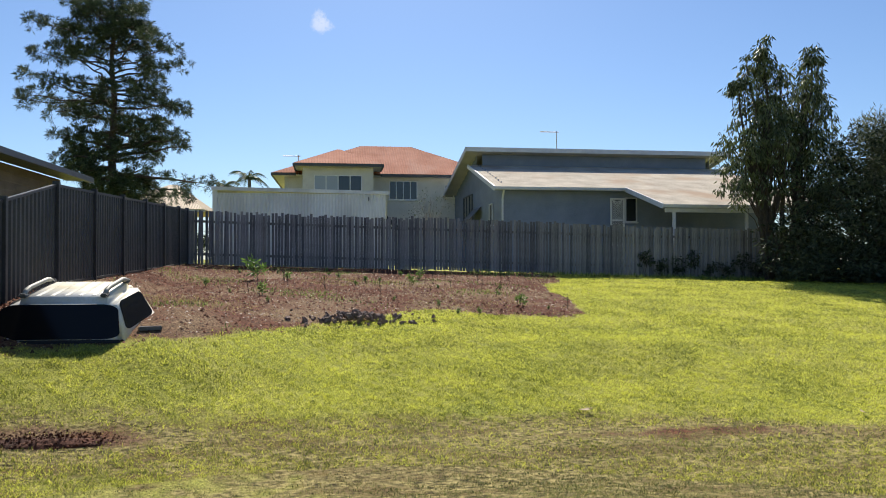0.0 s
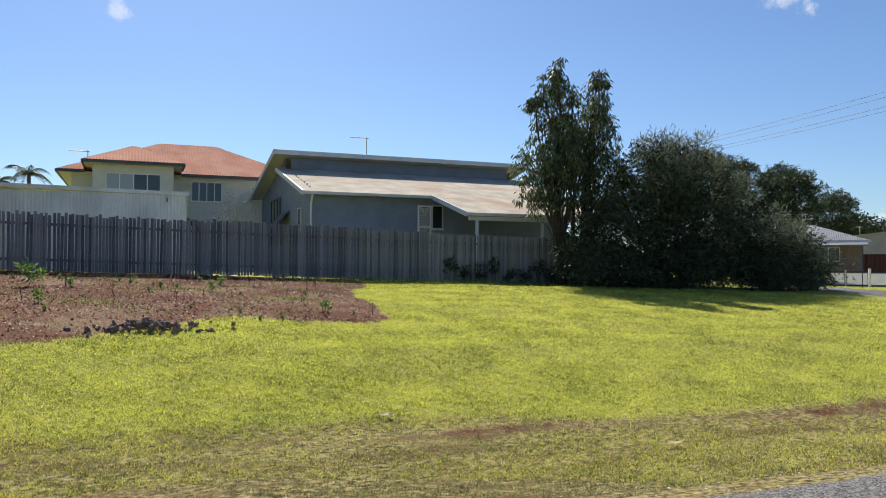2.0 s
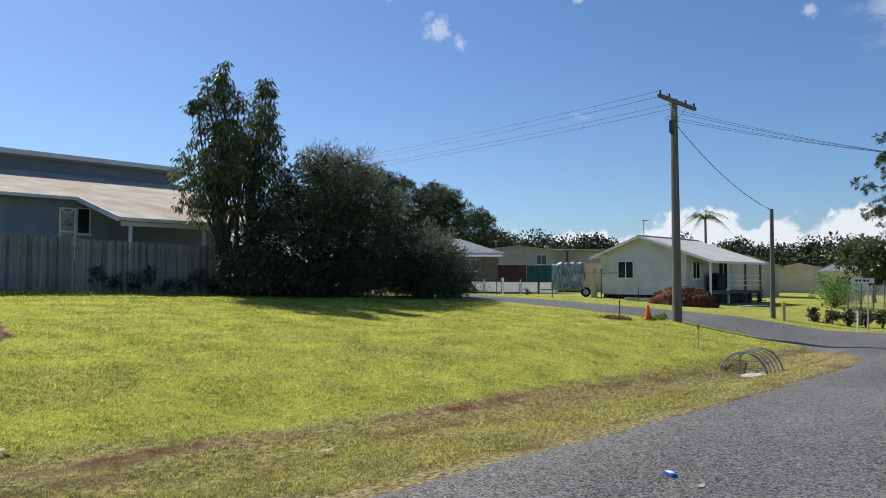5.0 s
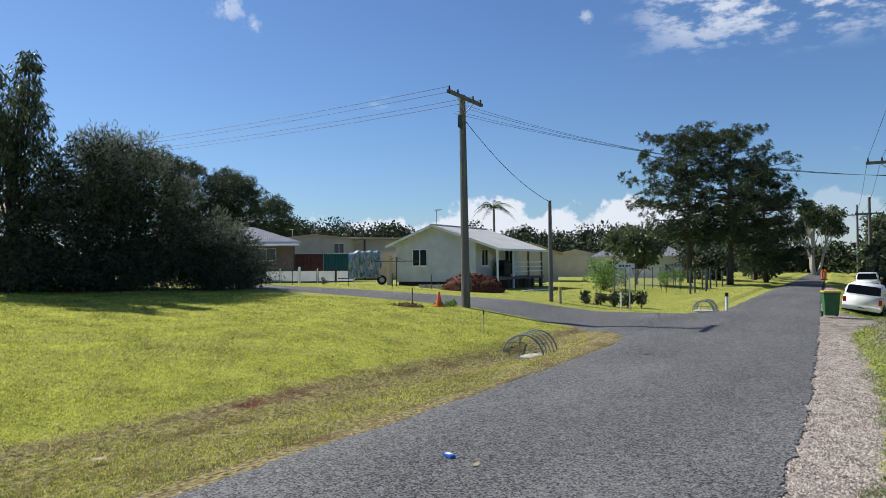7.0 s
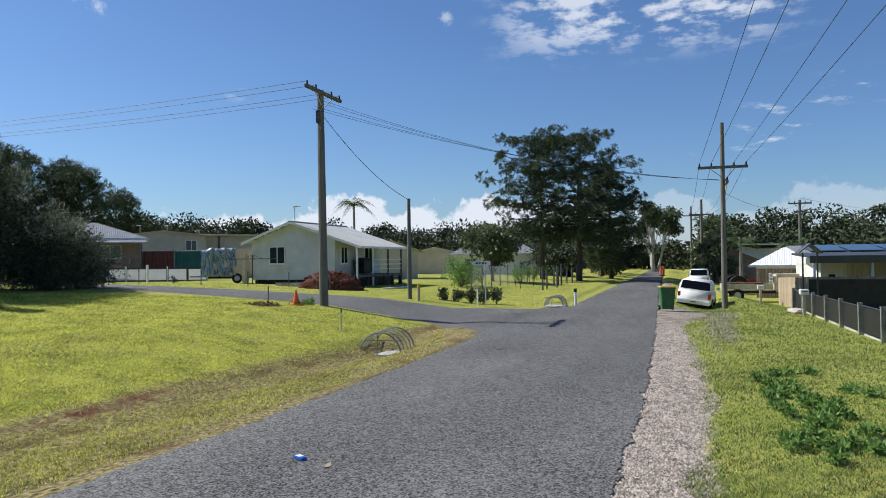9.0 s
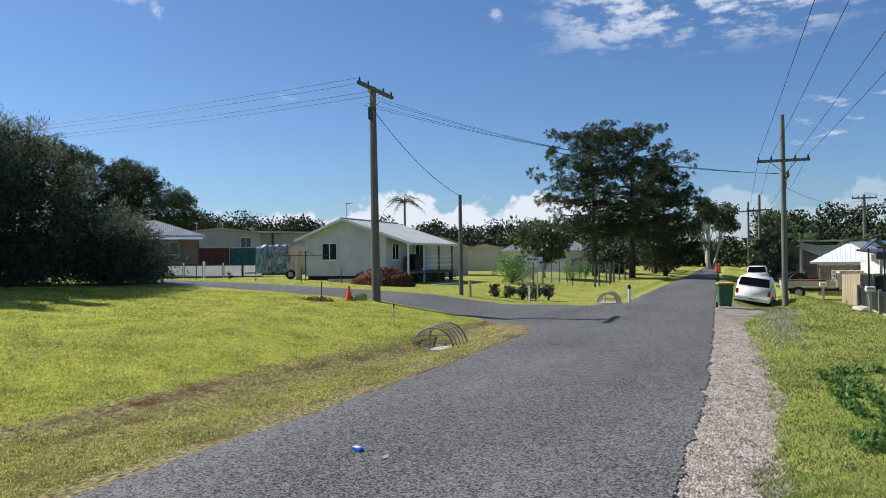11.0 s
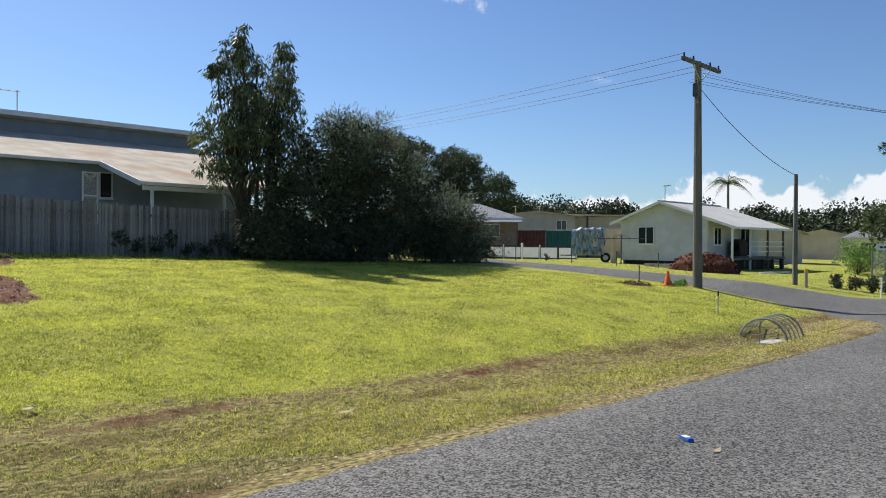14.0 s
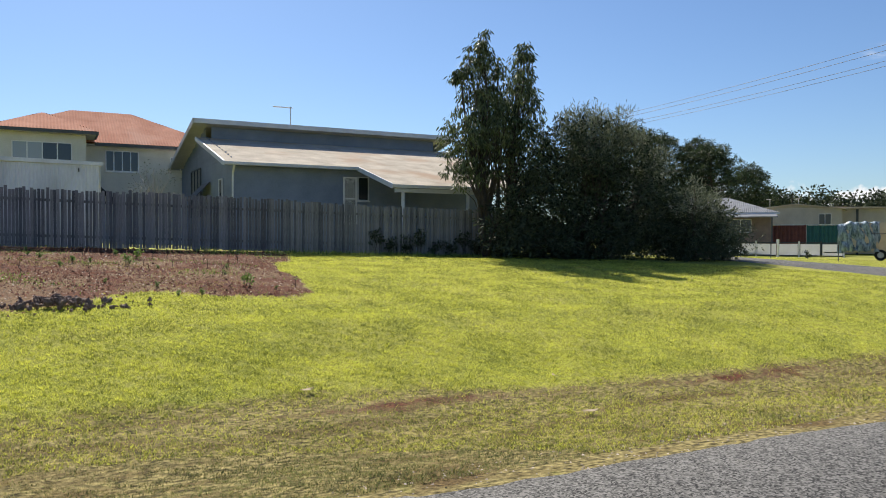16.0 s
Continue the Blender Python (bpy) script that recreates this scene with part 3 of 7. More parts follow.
xs = np.unique(np.r_[-900, -400, -200, -100, -60, -40, -25, np.arange(-16, -6, 1.0), np.arange(-6, 34, 0.2), np.arange(34, 60, 1.0), np.arange(60, 130, 5.0), 160, 220, 320, 500, 900, 1600].round(3))
ys = np.unique(np.r_[-900, -400, -200, -100, -60, -40, -25, np.arange(-14, -2, 0.5), np.arange(-2, 27, 0.2), np.arange(27, 60, 1.0), np.arange(60, 130, 5.0), 160, 220, 320, 500, 900, 1600].round(3))
gx, gy = np.meshgrid(xs, ys, indexing="ij")
gz = ground_height(gx, gy)
gz = gz - np.where((gy > 0.45) & (gy < 5.0) & (gx > -40), 0.12, 0.0) - np.where((gx > 25.6) & (gx < 30.9) & (gy >= 5.0) & (gy < 60), 0.12, 0.0)
nx, ny = len(xs), len(ys)
idx = np.arange(nx * ny).reshape(nx, ny)
quads = np.stack([idx[:-1, :-1], idx[1:, :-1], idx[1:, 1:], idx[:-1, 1:]], -1).reshape(-1, 4)

gm = bpy.data.materials.new("ground")
gm.use_nodes = True
gn, gl = gm.node_tree.nodes, gm.node_tree.links
gb = gn["Principled BSDF"]
gb.inputs["Roughness"].default_value, gb.inputs["Specular IOR Level"].default_value = 0.95, 0.1
gco = gn.new("ShaderNodeTexCoord")


def gnoise(scale, detail=5.0, stretch=None):
    n = gn.new("ShaderNodeTexNoise")
    n.inputs["Scale"].default_value, n.inputs["Detail"].default_value = scale, detail
    if stretch:
        mp = gn.new("ShaderNodeMapping")
        mp.inputs["Scale"].default_value = stretch
        gl.new(gco.outputs["Object"], mp.inputs[0])
        gl.new(mp.outputs[0], n.inputs["Vector"])
    else:
        gl.new(gco.outputs["Object"], n.inputs["Vector"])
    return n.outputs[0]


def gramp(v, lo, hi, c0, c1):
    r = gn.new("ShaderNodeValToRGB")
    r.color_ramp.elements[0].position, r.color_ramp.elements[1].position = lo, hi
    r.color_ramp.elements[0].color, r.color_ramp.elements[1].color = (*c0, 1), (*c1, 1)
    gl.new(v, r.inputs[0])
    return r.outputs[0]


def gramp2(v, lo, hi):
    r = gn.new("ShaderNodeMapRange")
    r.inputs[1].default_value, r.inputs[2].default_value = lo, hi
    gl.new(v, r.inputs[0])
    return r.outputs[0]


def gmix(f, c0, c1):
    m = gn.new("ShaderNodeMix")
    m.data_type = "RGBA"
    gl.new(f, m.inputs[0]), gl.new(c0, m.inputs[6]), gl.new(c1, m.inputs[7])
    return m.outputs[2]


def gmask(name, noise_scale):
    at = gn.new("ShaderNodeAttribute")
    at.attribute_name = name
    ad, rg = gn.new("ShaderNodeMath"), gn.new("ShaderNodeMapRange")
    ad.operation = "ADD"
    gl.new(at.outputs["Fac"], ad.inputs[0]), gl.new(gnoise(noise_scale, 6), ad.inputs[1])
    rg.inputs[1].default_value, rg.inputs[2].default_value = 0.85, 1.15
    gl.new(ad.outputs[0], rg.inputs[0])
    return rg.outputs[0]


lawn = gmix(gramp2(gnoise(0.7, 7), 0.38, 0.62), gramp(gnoise(42, 8), 0.34, 0.68, (0.055, 0.07, 0.015), (0.47, 0.49, 0.09)), gramp(gnoise(55, 8), 0.34, 0.68, (0.08, 0.09, 0.024), (0.57, 0.55, 0.13)))
dry = gmix(gramp2(gnoise(1.5, 8, (0.5, 1.7, 1)), 0.5, 0.66), gramp(gnoise(20, 9, (0.6, 1, 1)), 0.34, 0.68, (0.045, 0.038, 0.016), (0.4, 0.33, 0.14)), gramp(gnoise(38, 8, (0.6, 1, 1)), 0.34, 0.68, (0.04, 0.028, 0.014), (0.22, 0.15, 0.065)))
earth = gmix(gramp2(gnoise(0.7, 6), 0.42, 0.6), gramp(gnoise(22, 9), 0.34, 0.7, (0.02, 0.009, 0.006), (0.2, 0.075, 0.04)), gramp(gnoise(30, 9), 0.34, 0.7, (0.035, 0.02, 0.013), (0.32, 0.21, 0.12)))
grit = gmix(gramp2(gnoise(1.6, 6), 0.4, 0.62), gramp(gnoise(32, 4), 0.41, 0.6, (0.07, 0.058, 0.047), (0.58, 0.49, 0.4)), gramp(gnoise(40, 4), 0.41, 0.62, (0.04, 0.035, 0.03), (0.36, 0.31, 0.25)))
col = gmix(gmask("dry", 3.0), lawn, dry)
col = gmix(gmask("soil", 2.5), col, earth)
col = gmix(gmask("grit", 4.0), col, grit)
gl.new(col, gb.inputs["Base Color"])
gbump = gn.new("ShaderNodeBump")
gbump.inputs["Strength"].default_value, gbump.inputs["Distance"].default_value = 0.8, 0.03
gl.new(gnoise(38, 8), gbump.inputs["Height"])
gl.new(gbump.outputs[0], gb.inputs["Normal"])


def dry_mask(x, y):
    """1 on the mown dry verge between the road and the lawn."""
    edge = np.interp(x, [-10, 0, 5, 10, 16, 22, 26], [9.9, 9.6, 9.3, 8.8, 8.6, 8.4, 8.2])
    near = np.clip((edge - y) / 1.2, 0, 1) - 0.3 * np.clip((8.0 - y) / 0.8, 0, 1) * np.interp(x, [3, 10], [1, 0.2])
    near = np.where(x > 24.8, 0.0, near) + 0.25 * wave(x, y, 0.9, 4)
    return np.clip(near, 0, 1) * (y > 4.5)


def grit_mask(x, y):
    """1 on the gravel shoulder."""
    lo = np.interp(x, [-20, 4, 8, 12, 18, 24, 30, 36], [-0.75, -0.45, -0.5, -0.75, -0.7, -0.5, -1.4, -0.2])
    return np.clip(0.5 + (y - lo + 0.1 * wave(x, y, 3, 2)) / 0.3, 0, 1) * (y < 0.8) * (x < 70) + 0.9 * np.exp(-(((x - 24) / 5) ** 2 + ((y + 1.6) / 0.5) ** 2)) + 1.0 * np.exp(-(((x - 29.5) / 2.2) ** 2 + ((y + 1.8) / 0.8) ** 2))


ground = tagged(from_arrays("ground", np.stack([gx, gy, gz], -1).reshape(-1, 3), quads, gm, smooth=True), "sunlit ground with mown lawn, dry verge and bare red soil", "ground", kind="structure")
for name, fn in (("soil", soil_mask), ("dry", dry_mask), ("grit", grit_mask)):
    at = ground.data.attributes.new(name, "FLOAT", "POINT")
    at.data.foreach_set("value", np.clip(fn(gx, gy), 0, 1).astype(np.float32).ravel())


def ribbon(name, us, lo, hi, along, lift, label, joint=None):
    """A strip of road: at each u its two edges; across it the crown is a little higher."""
    n = 10
    f = np.linspace(0, 1, n + 1)
    u = np.repeat(us[:, None], n + 1, 1)
    v = lo[:, None] * (1 - f) + hi[:, None] * f
    x, y = (u, v) if along == "x" else (v, u)
    z = ground_height(x, y) + lift + 0.03 * (1 - (2 * f - 1) ** 2)
    if along == "x":
        # the broken seal stands a little proud of the shoulder
        x, y, z = (np.concatenate([c, m[:, :1], m], 1) for c, m in ((x[:, :1], x), (y[:, :1] - 0.015, y), (z[:, :1] - 0.12, z)))
        n += 2
    else:
        z[:, 0] -= 0.05
    z[:, -1] -= np.where((us > joint[0]) & (us < joint[1]), 0.0, 0.05) if along == "x" else 0.05
    if along == "y":
        z -= np.interp(us, [joint[0], joint[1]], [0.09, 0.0])[:, None]
    i = np.arange(len(us) * (n + 1)).reshape(len(us), n + 1)
    q = np.stack([i[:-1, :-1], i[1:, :-1], i[1:, 1:], i[:-1, 1:]], -1)
    q = (np.delete(q, 1, 1) if along == "x" else q).reshape(-1, 4)
    if along == "y":
        q = q[:, ::-1]
    return tagged(from_arrays(name, np.stack([x, y, z], -1).reshape(-1, 3), q, M["asphalt"], smooth=True), label, "road", kind="structure")


us = np.unique(np.r_[np.arange(-60, 3, 0.15), np.arange(3, 24, 0.045), np.arange(24, 40, 0.15), np.arange(40, 140, 1.0)].round(3))
south = np.interp(us, [-60, 6, 12, 20, 40, 60, 140], [0.5, 0.36, 0.2, 0.25, 0.48, 0.7, 1.2]) + 0.05 * wave(us, us * 0 + 3, 3.1) + 0.04 * wave(us, us * 0, 9.0, 2) + 0.03 * wave(us, us * 0, 23.0, 6) + 0.022 * wave(us, us * 0, 57.0, 3)
north = np.interp(us, [-60, 5, 10, 16, 18.5, 20.9, 31.5, 34, 49, 67, 95, 140], [5.6, 5.55, 5.3, 5.0, 4.95, 5.15, 5.15, 4.1, 4.0, 3.8, 3.5, 3.4]) + 0.06 * wave(us, us * 0 + 8, 2.3, 1) + 0.03 * wave(us, us * 0, 11.0, 4)
ribbon("road", us, south, north, "x", 0.02, "grey chip-seal street with ragged gravel edges", (20.9, 32.0))
vs = np.unique(np.r_[np.arange(4.3, 40, 0.15), np.arange(40, 120, 2.0)].round(3))
west = np.interp(vs, [4.3, 5.0, 5.4, 6.2, 7.5, 9.5, 12, 120], [20.6, 20.6, 21.6, 22.9, 24.0, 24.9, 25.2, 25.2]) + 0.06 * wave(vs, vs * 0, 2.7)
east_edge = np.interp(vs, [5.0, 6.5, 8.5, 120], [32.2, 32.2, 31.4, 31.2]) + 0.06 * wave(vs, vs * 0 + 5, 2.9)
ribbon("road_2", vs, west, east_edge, "y", 0.024, "grey side street climbing away from the junction", (4.3, 5.3))


def gh(x, y):
    return float(ground_height(x, y))


# ---- fences round the lot ----
def paling_fence():
    ob = thing("paling_fence", 0, 26, 0, label="tall weathered grey timber paling fence at the back of the lot", category="fence")
    x0, x1 = -4.9, 18.6
    shapes = []
    for k in range(6):
        w, h, lean = random.uniform(0.078, 0.094), random.uniform(1.72, 1.84), random.uniform(-0.012, 0.012)
        bm = bmesh.new()
        box(bm, -w / 2, w / 2, -0.008, 0.008, 0, h)
        for v in bm.verts:
            v.co.x += lean * v.co.z
            v.co.y += 0.01 * math.sin(v.co.z * 2 + k)
        shapes.append(finish(bm, "paling", M["paling"]))
    x, i = x0, 0
    while x < x1:
        p = new("paling", shapes[random.randrange(6)])
        p.parent = ob
        p.location = (x, -0.03 - random.uniform(0, 0.012), gh(x, 26) - 0.02 + random.uniform(-0.02, 0.03) + (0.05 if 2.3 < x < 8 else 0.0))
        p.rotation_euler = (0, random.uniform(-0.012, 0.012), random.uniform(-0.03, 0.03))
        x += random.choice((0.094, 0.098, 0.1, 0.104)) + (random.uniform(0.01, 0.05) if random.random() < (0.3 if x < -3 else 0.04) else 0)
    for zr in (0.35, 1.45):
        for xa in np.arange(x0, x1 - 0.1, 2.35):
            xb = min(xa + 2.35, x1)
            bm = bmesh.new()
            box(bm, 0, 1, 0, 0.045, -0.04, 0.04)
            for v in bm.verts:
                v.co.z += gh(xb, 26) + zr if v.co.x > 0.5 else gh(xa, 26) + zr
                v.co.x = xb if v.co.x > 0.5 else xa
            part("rail", bm, M["rail_wood"], ob)
    for xa in np.arange(x0 + 0.05, x1, 2.35):
        part("post", box(bmesh.new(), xa - 0.05, xa + 0.05, 0.046, 0.14, gh(xa, 26) - 0.1, gh(xa, 26) + 1.7), M["rail_wood"], ob)


def steel_fence():
    ob = thing("steel_fence", -5.0, 0, 0, label="dark charcoal ribbed steel panel fence beside the lot", category="fence")
    posts = [5.8, 7.9, 10.0, 12.05, 14.2, 16.3, 18.35, 20.45, 22.5, 24.6, 25.9]
    foot = [gh(-5, 5.8), gh(-5, 10.0), gh(-5, 14.2), gh(-5, 25.9)]

    def base(y):
        return float(np.interp(y, [5.8, 10.0, 14.2, 25.9], foot)) + 0.04

    def sloped(bm, a, b):
        for v in bm.verts:
            v.co.z += base(a) + (base(b) - base(a)) * (v.co.y - a) / (b - a)
        return bm

    for a, b in zip(posts, posts[1:]):
        part("panel", sloped(ribbed(bmesh.new(), (0, a + 0.03), (0, b - 0.03), 0, 1.76, 0.16, 0.035, (1, 0)), a, b), M["dark_steel"], ob)
        for zz in (-0.02, 1.74):
            part("rail", sloped(box(bmesh.new(), -0.02, 0.045, a + 0.03, b - 0.03, zz, zz + 0.05, 0.006), a, b), M["dark_steel"], ob)
    for y in posts:
        part("post", box(bmesh.new(), -0.03, 0.085, y - 0.035, y + 0.035, base(y) - 0.2, base(y) + 1.84, 0.006), M["dark_steel"], ob)


paling_fence()
steel_fence()


# ---- houses behind the lot ----
def antenna(x, y, z, turn, h=1.2, label="thin rooftop television antenna on a pole"):
    ob = thing("tv_antenna", x, y, z, turn, label, "antenna")
    part("mast", tube(bmesh.new(), (0, 0, -0.1), (0, 0, h), 0.026), M["galv"], ob)
    part("boom", tube(bmesh.new(), (-0.9, 0, h - 0.06), (0.12, 0, h - 0.06), 0.024), M["galv"], ob)
    for i in range(9):
        xx = -0.85 + i * 0.11
        part("element", tube(bmesh.new(), (xx, -0.2 + 0.01 * i, h - 0.06), (xx, 0.2 - 0.01 * i, h - 0.06), 0.011, seg=5), M["galv"], ob)


def grey_house():
    ob = thing("house", label="grey-blue weatherboard house with a split corrugated roof", category="house")
    gz0 = gh(12, 33)
    ze, yr, zr = 5.2, 37.5, 6.93
    x0, x1 = 6.55, 20.0
    s = (zr - ze) / (yr - 31.0)
    # walls
    part("wall", boards(bmesh.new(), (7.05, 31.6), (19.6, 31.6), gz0 - 0.3, 5.12, 0.16, 0.018, (0, -1)), M["grey_paint"], ob)
    bm = bmesh.new()
    face(bm, (7.07, 31.62, 0.8), (19.58, 31.62, 0.8), (19.58, 31.62, 5.1), (7.07, 31.62, 5.1))
    face(bm, (19.6, 31.6, 0.8), (19.6, 48, 0.8), (19.6, 48, 5.4), (19.6, 37.6, 7.4), (19.6, 37.6, 6.9), (19.6, 31.6, 5.2))
    part("wall", bm, M["grey_paint"], ob)

    def tops(f):
        y = 31.6 + f * 15.9
        return min(ze + s * (y - 31.0), 99) if y < 37.6 else 7.45 - (y - 37.6) * 0.205

    part("wall", boards(bmesh.new(), (7.05, 31.6), (7.05, 47.5), 1.2, 7.5, 0.16, 0.018, (-1, 0), tops), M["grey_paint"], ob)
    part("wall", boards(bmesh.new(), (7.3, 37.6), (19.4, 37.6), 6.85, 7.5, 0.2, 0.012, (0, -1)), M["grey_paint"], ob, "clerestory wall between the two roofs")
    # roofs
    roof = part("roof", corrugated(bmesh.new(), (x0, 31.0, ze), (12.35, 31.0, ze), (12.35, yr, zr), (x0, yr, zr)), M["zinc_roof"], ob, "weathered corrugated zinc roof")
    part("roof", corrugated(bmesh.new(), (12.35, 27.3, ze - s * 3.7), (19.3, 27.3, ze - s * 3.7), (20.1, yr, zr), (12.35, yr, zr)), M["zinc_roof"], ob, "weathered corrugated zinc roof over the verandah")
    bm = bmesh.new()
    slab(bm, [(6.35, 36.9, 7.74), (20.3, 36.9, 7.74), (20.3, 48.2, 5.45), (6.35, 48.2, 5.45)], 0.06)
    part("roof", bm, M["pale_roof"], ob, "raised upper roof")
    fas = bmesh.new()
    box(fas, 6.33, 20.32, 36.84, 36.9, 7.54, 7.76)
    part("fascia", fas, M["pale_trim"], ob)
    for xx in (6.3, 20.3):
        bm = bmesh.new()
        slab(bm, [(xx, 36.84, 7.76), (xx + 0.05, 36.84, 7.76), (xx + 0.05, 48.2, 5.47), (xx, 48.2, 5.47)], 0.24)
        part("fascia", bm, M["pale_trim"], ob)
    bm = bmesh.new()
    slab(bm, [(6.5, 30.95, ze + 0.02), (6.56, 30.95, ze + 0.02), (6.56, yr, zr + 0.03), (6.5, yr, zr + 0.03)], 0.2)
    part("fascia", bm, M["pale_trim"], ob)
    bm = bmesh.new()
    slab(bm, [(12.28, 27.25, ze - s * 3.7 + 0.03), (12.34, 27.25, ze - s * 3.7 + 0.03), (12.34, 31.0, ze + 0.03), (12.28, 31.0, ze + 0.03)], 0.2)
    part("fascia", bm, M["pale_trim"], ob)
    part("gutter", box(bmesh.new(), x0 - 0.05, 12.36, 30.88, 30.99, ze - 0.13, ze - 0.015, 0.01), M["pale_trim"], ob)
    part("gutter", box(bmesh.new(), 12.28, 19.4, 27.17, 27.28, ze - s * 3.7 - 0.13, ze - s * 3.7 - 0.015, 0.01), M["pale_trim"], ob)
    part("eave", slab(bmesh.new(), [(x0, 31.0, ze - 0.06), (12.3, 31.0, ze - 0.06), (12.3, 31.6, ze - 0.05), (x0, 31.6, ze - 0.05)], 0.03), M["pale_trim"], ob)
    zv = ze - s * 3.7
    part("verandah_beam", box(bmesh.new(), 12.5, 19.2, 27.4, 27.5, zv - 0.3, zv - 0.14), M["pale_trim"], ob)
    for xx in (12.85, 15.85, 18.9):
        part("post", box(bmesh.new(), xx - 0.05, xx + 0.05, 27.4, 27.5, gh(xx, 27.4) - 0.1, zv - 0.3), M["pale_trim"], ob)
    part("downpipe", chain(bmesh.new(), [(6.95, 30.95, ze - 0.12), (6.98, 31.4, ze - 0.45), (6.98, 31.5, 1.3)], [0.045] * 3, 8), M["pale_trim"], ob)
    # security door with diamond mesh, and its side window
    d = new("security_door")
    d.parent = ob
    d.matrix_basis = pose(11.82, 31.55, 2.7)
    bm = bmesh.new()
    for a in (0.0, 0.58):
        box(bm, a, a + 0.07, -0.05, 0, 0, 2.1)
    for b in (0.0, 1.1, 2.03):
        box(bm, 0.07, 0.58, -0.05, 0, b, b + 0.07)
    part("door_frame", bm, M["white_paint"], d)
    bm = bmesh.new()
    for k in range(-6, 24):
        for sgn in (1, -1):
            za = 0.1 * k
            pts = []
            for f in (0, 1):
                xx, zz = 0.07 + 0.51 * f, za + (0.51 * 1.3 * f if sgn > 0 else 0.51 * 1.3 * (1 - f))
                pts.append((xx, -0.025, min(max(zz, 0.07), 2.03)))
            if abs(pts[0][2] - pts[1][2]) > 0.1:
                tube(bm, *pts, 0.008, seg=4, caps=False)
    part("diamond_mesh", bm, M["white_paint"], d)
    part("door_panel", box(bmesh.new(), 0.05, 0.6, -0.012, -0.004, 0.02, 2.08), M["dark_trim"], d)
    window(ob, "window", (12.5, 31.58), (13.05, 31.58), 3.75, 4.83, (0, -1), 1, "pale_trim", "glass")
    window(ob, "window", (7.03, 34.3), (7.03, 33.6), 3.7, 4.7, (-1, 0), 1, "pale_trim", "glass")
    # striped awning blind over a western window
    bm = bmesh.new()
    slab(bm, [(7.0, 36.4, 4.75), (7.0, 38.6, 4.75), (6.2, 38.6, 3.9), (6.2, 36.4, 3.9)], 0.03)
    part("awning", bm, M["dark_trim"], ob, "dark window awning")
    window(ob, "window", (7.03, 41.5), (7.03, 38.8), 3.2, 5.6, (-1, 0), 3, "dark_trim", "glass")
    antenna(11.4, 38.2, 7.4, 0, 1.5)


def hip_roof(bm, x0, x1, y0, y1, ze, xr0, xr1, yr, zr):
    a, b, c, d = (x0, y0, ze), (x1, y0, ze), (x1, y1, ze), (x0, y1, ze)
    p, q = (xr0, yr, zr), (xr1, yr, zr)
    corr_face(bm, a, b, q, p), corr_face(bm, b, c, q, q), corr_face(bm, c, d, p, q), corr_face(bm, d, a, p, p)
    return bm


def corr_face(bm, a, b, c, d, pitch=0.15, depth=0.025):
    """A sloping roof face with ribs running up it; a-b is the eave, d-c the ridge (a point for a hip end)."""
    a, b, c, d = map(Vector, (a, b, c, d))
    e = (b - a).normalized()
    length = (b - a).length
    f0, f1 = (d - a).dot(e), (c - a).dot(e)
    rise = (d - a) - e * f0
    n = max(2, int(length / pitch))
    nor = e.cross(rise).normalized()
    prev = None
    for i in range(n * 2 + 1):
        u = length * i / (n * 2)
        h = 1.0
        if u < f0:
            h = u / f0 if f0 > 1e-6 else 1.0
        elif u > f1:
            h = (length - u) / max(length - f1, 1e-6)
        off = nor * (depth * (i % 2))
        lo, hi = a + e * u + off, a + e * u + rise * h + off
        cur = (bm.verts.new(lo), bm.verts.new(hi))
        if prev:
            bm.faces.new((prev[0], cur[0], cur[1], prev[1]))
        prev = cur


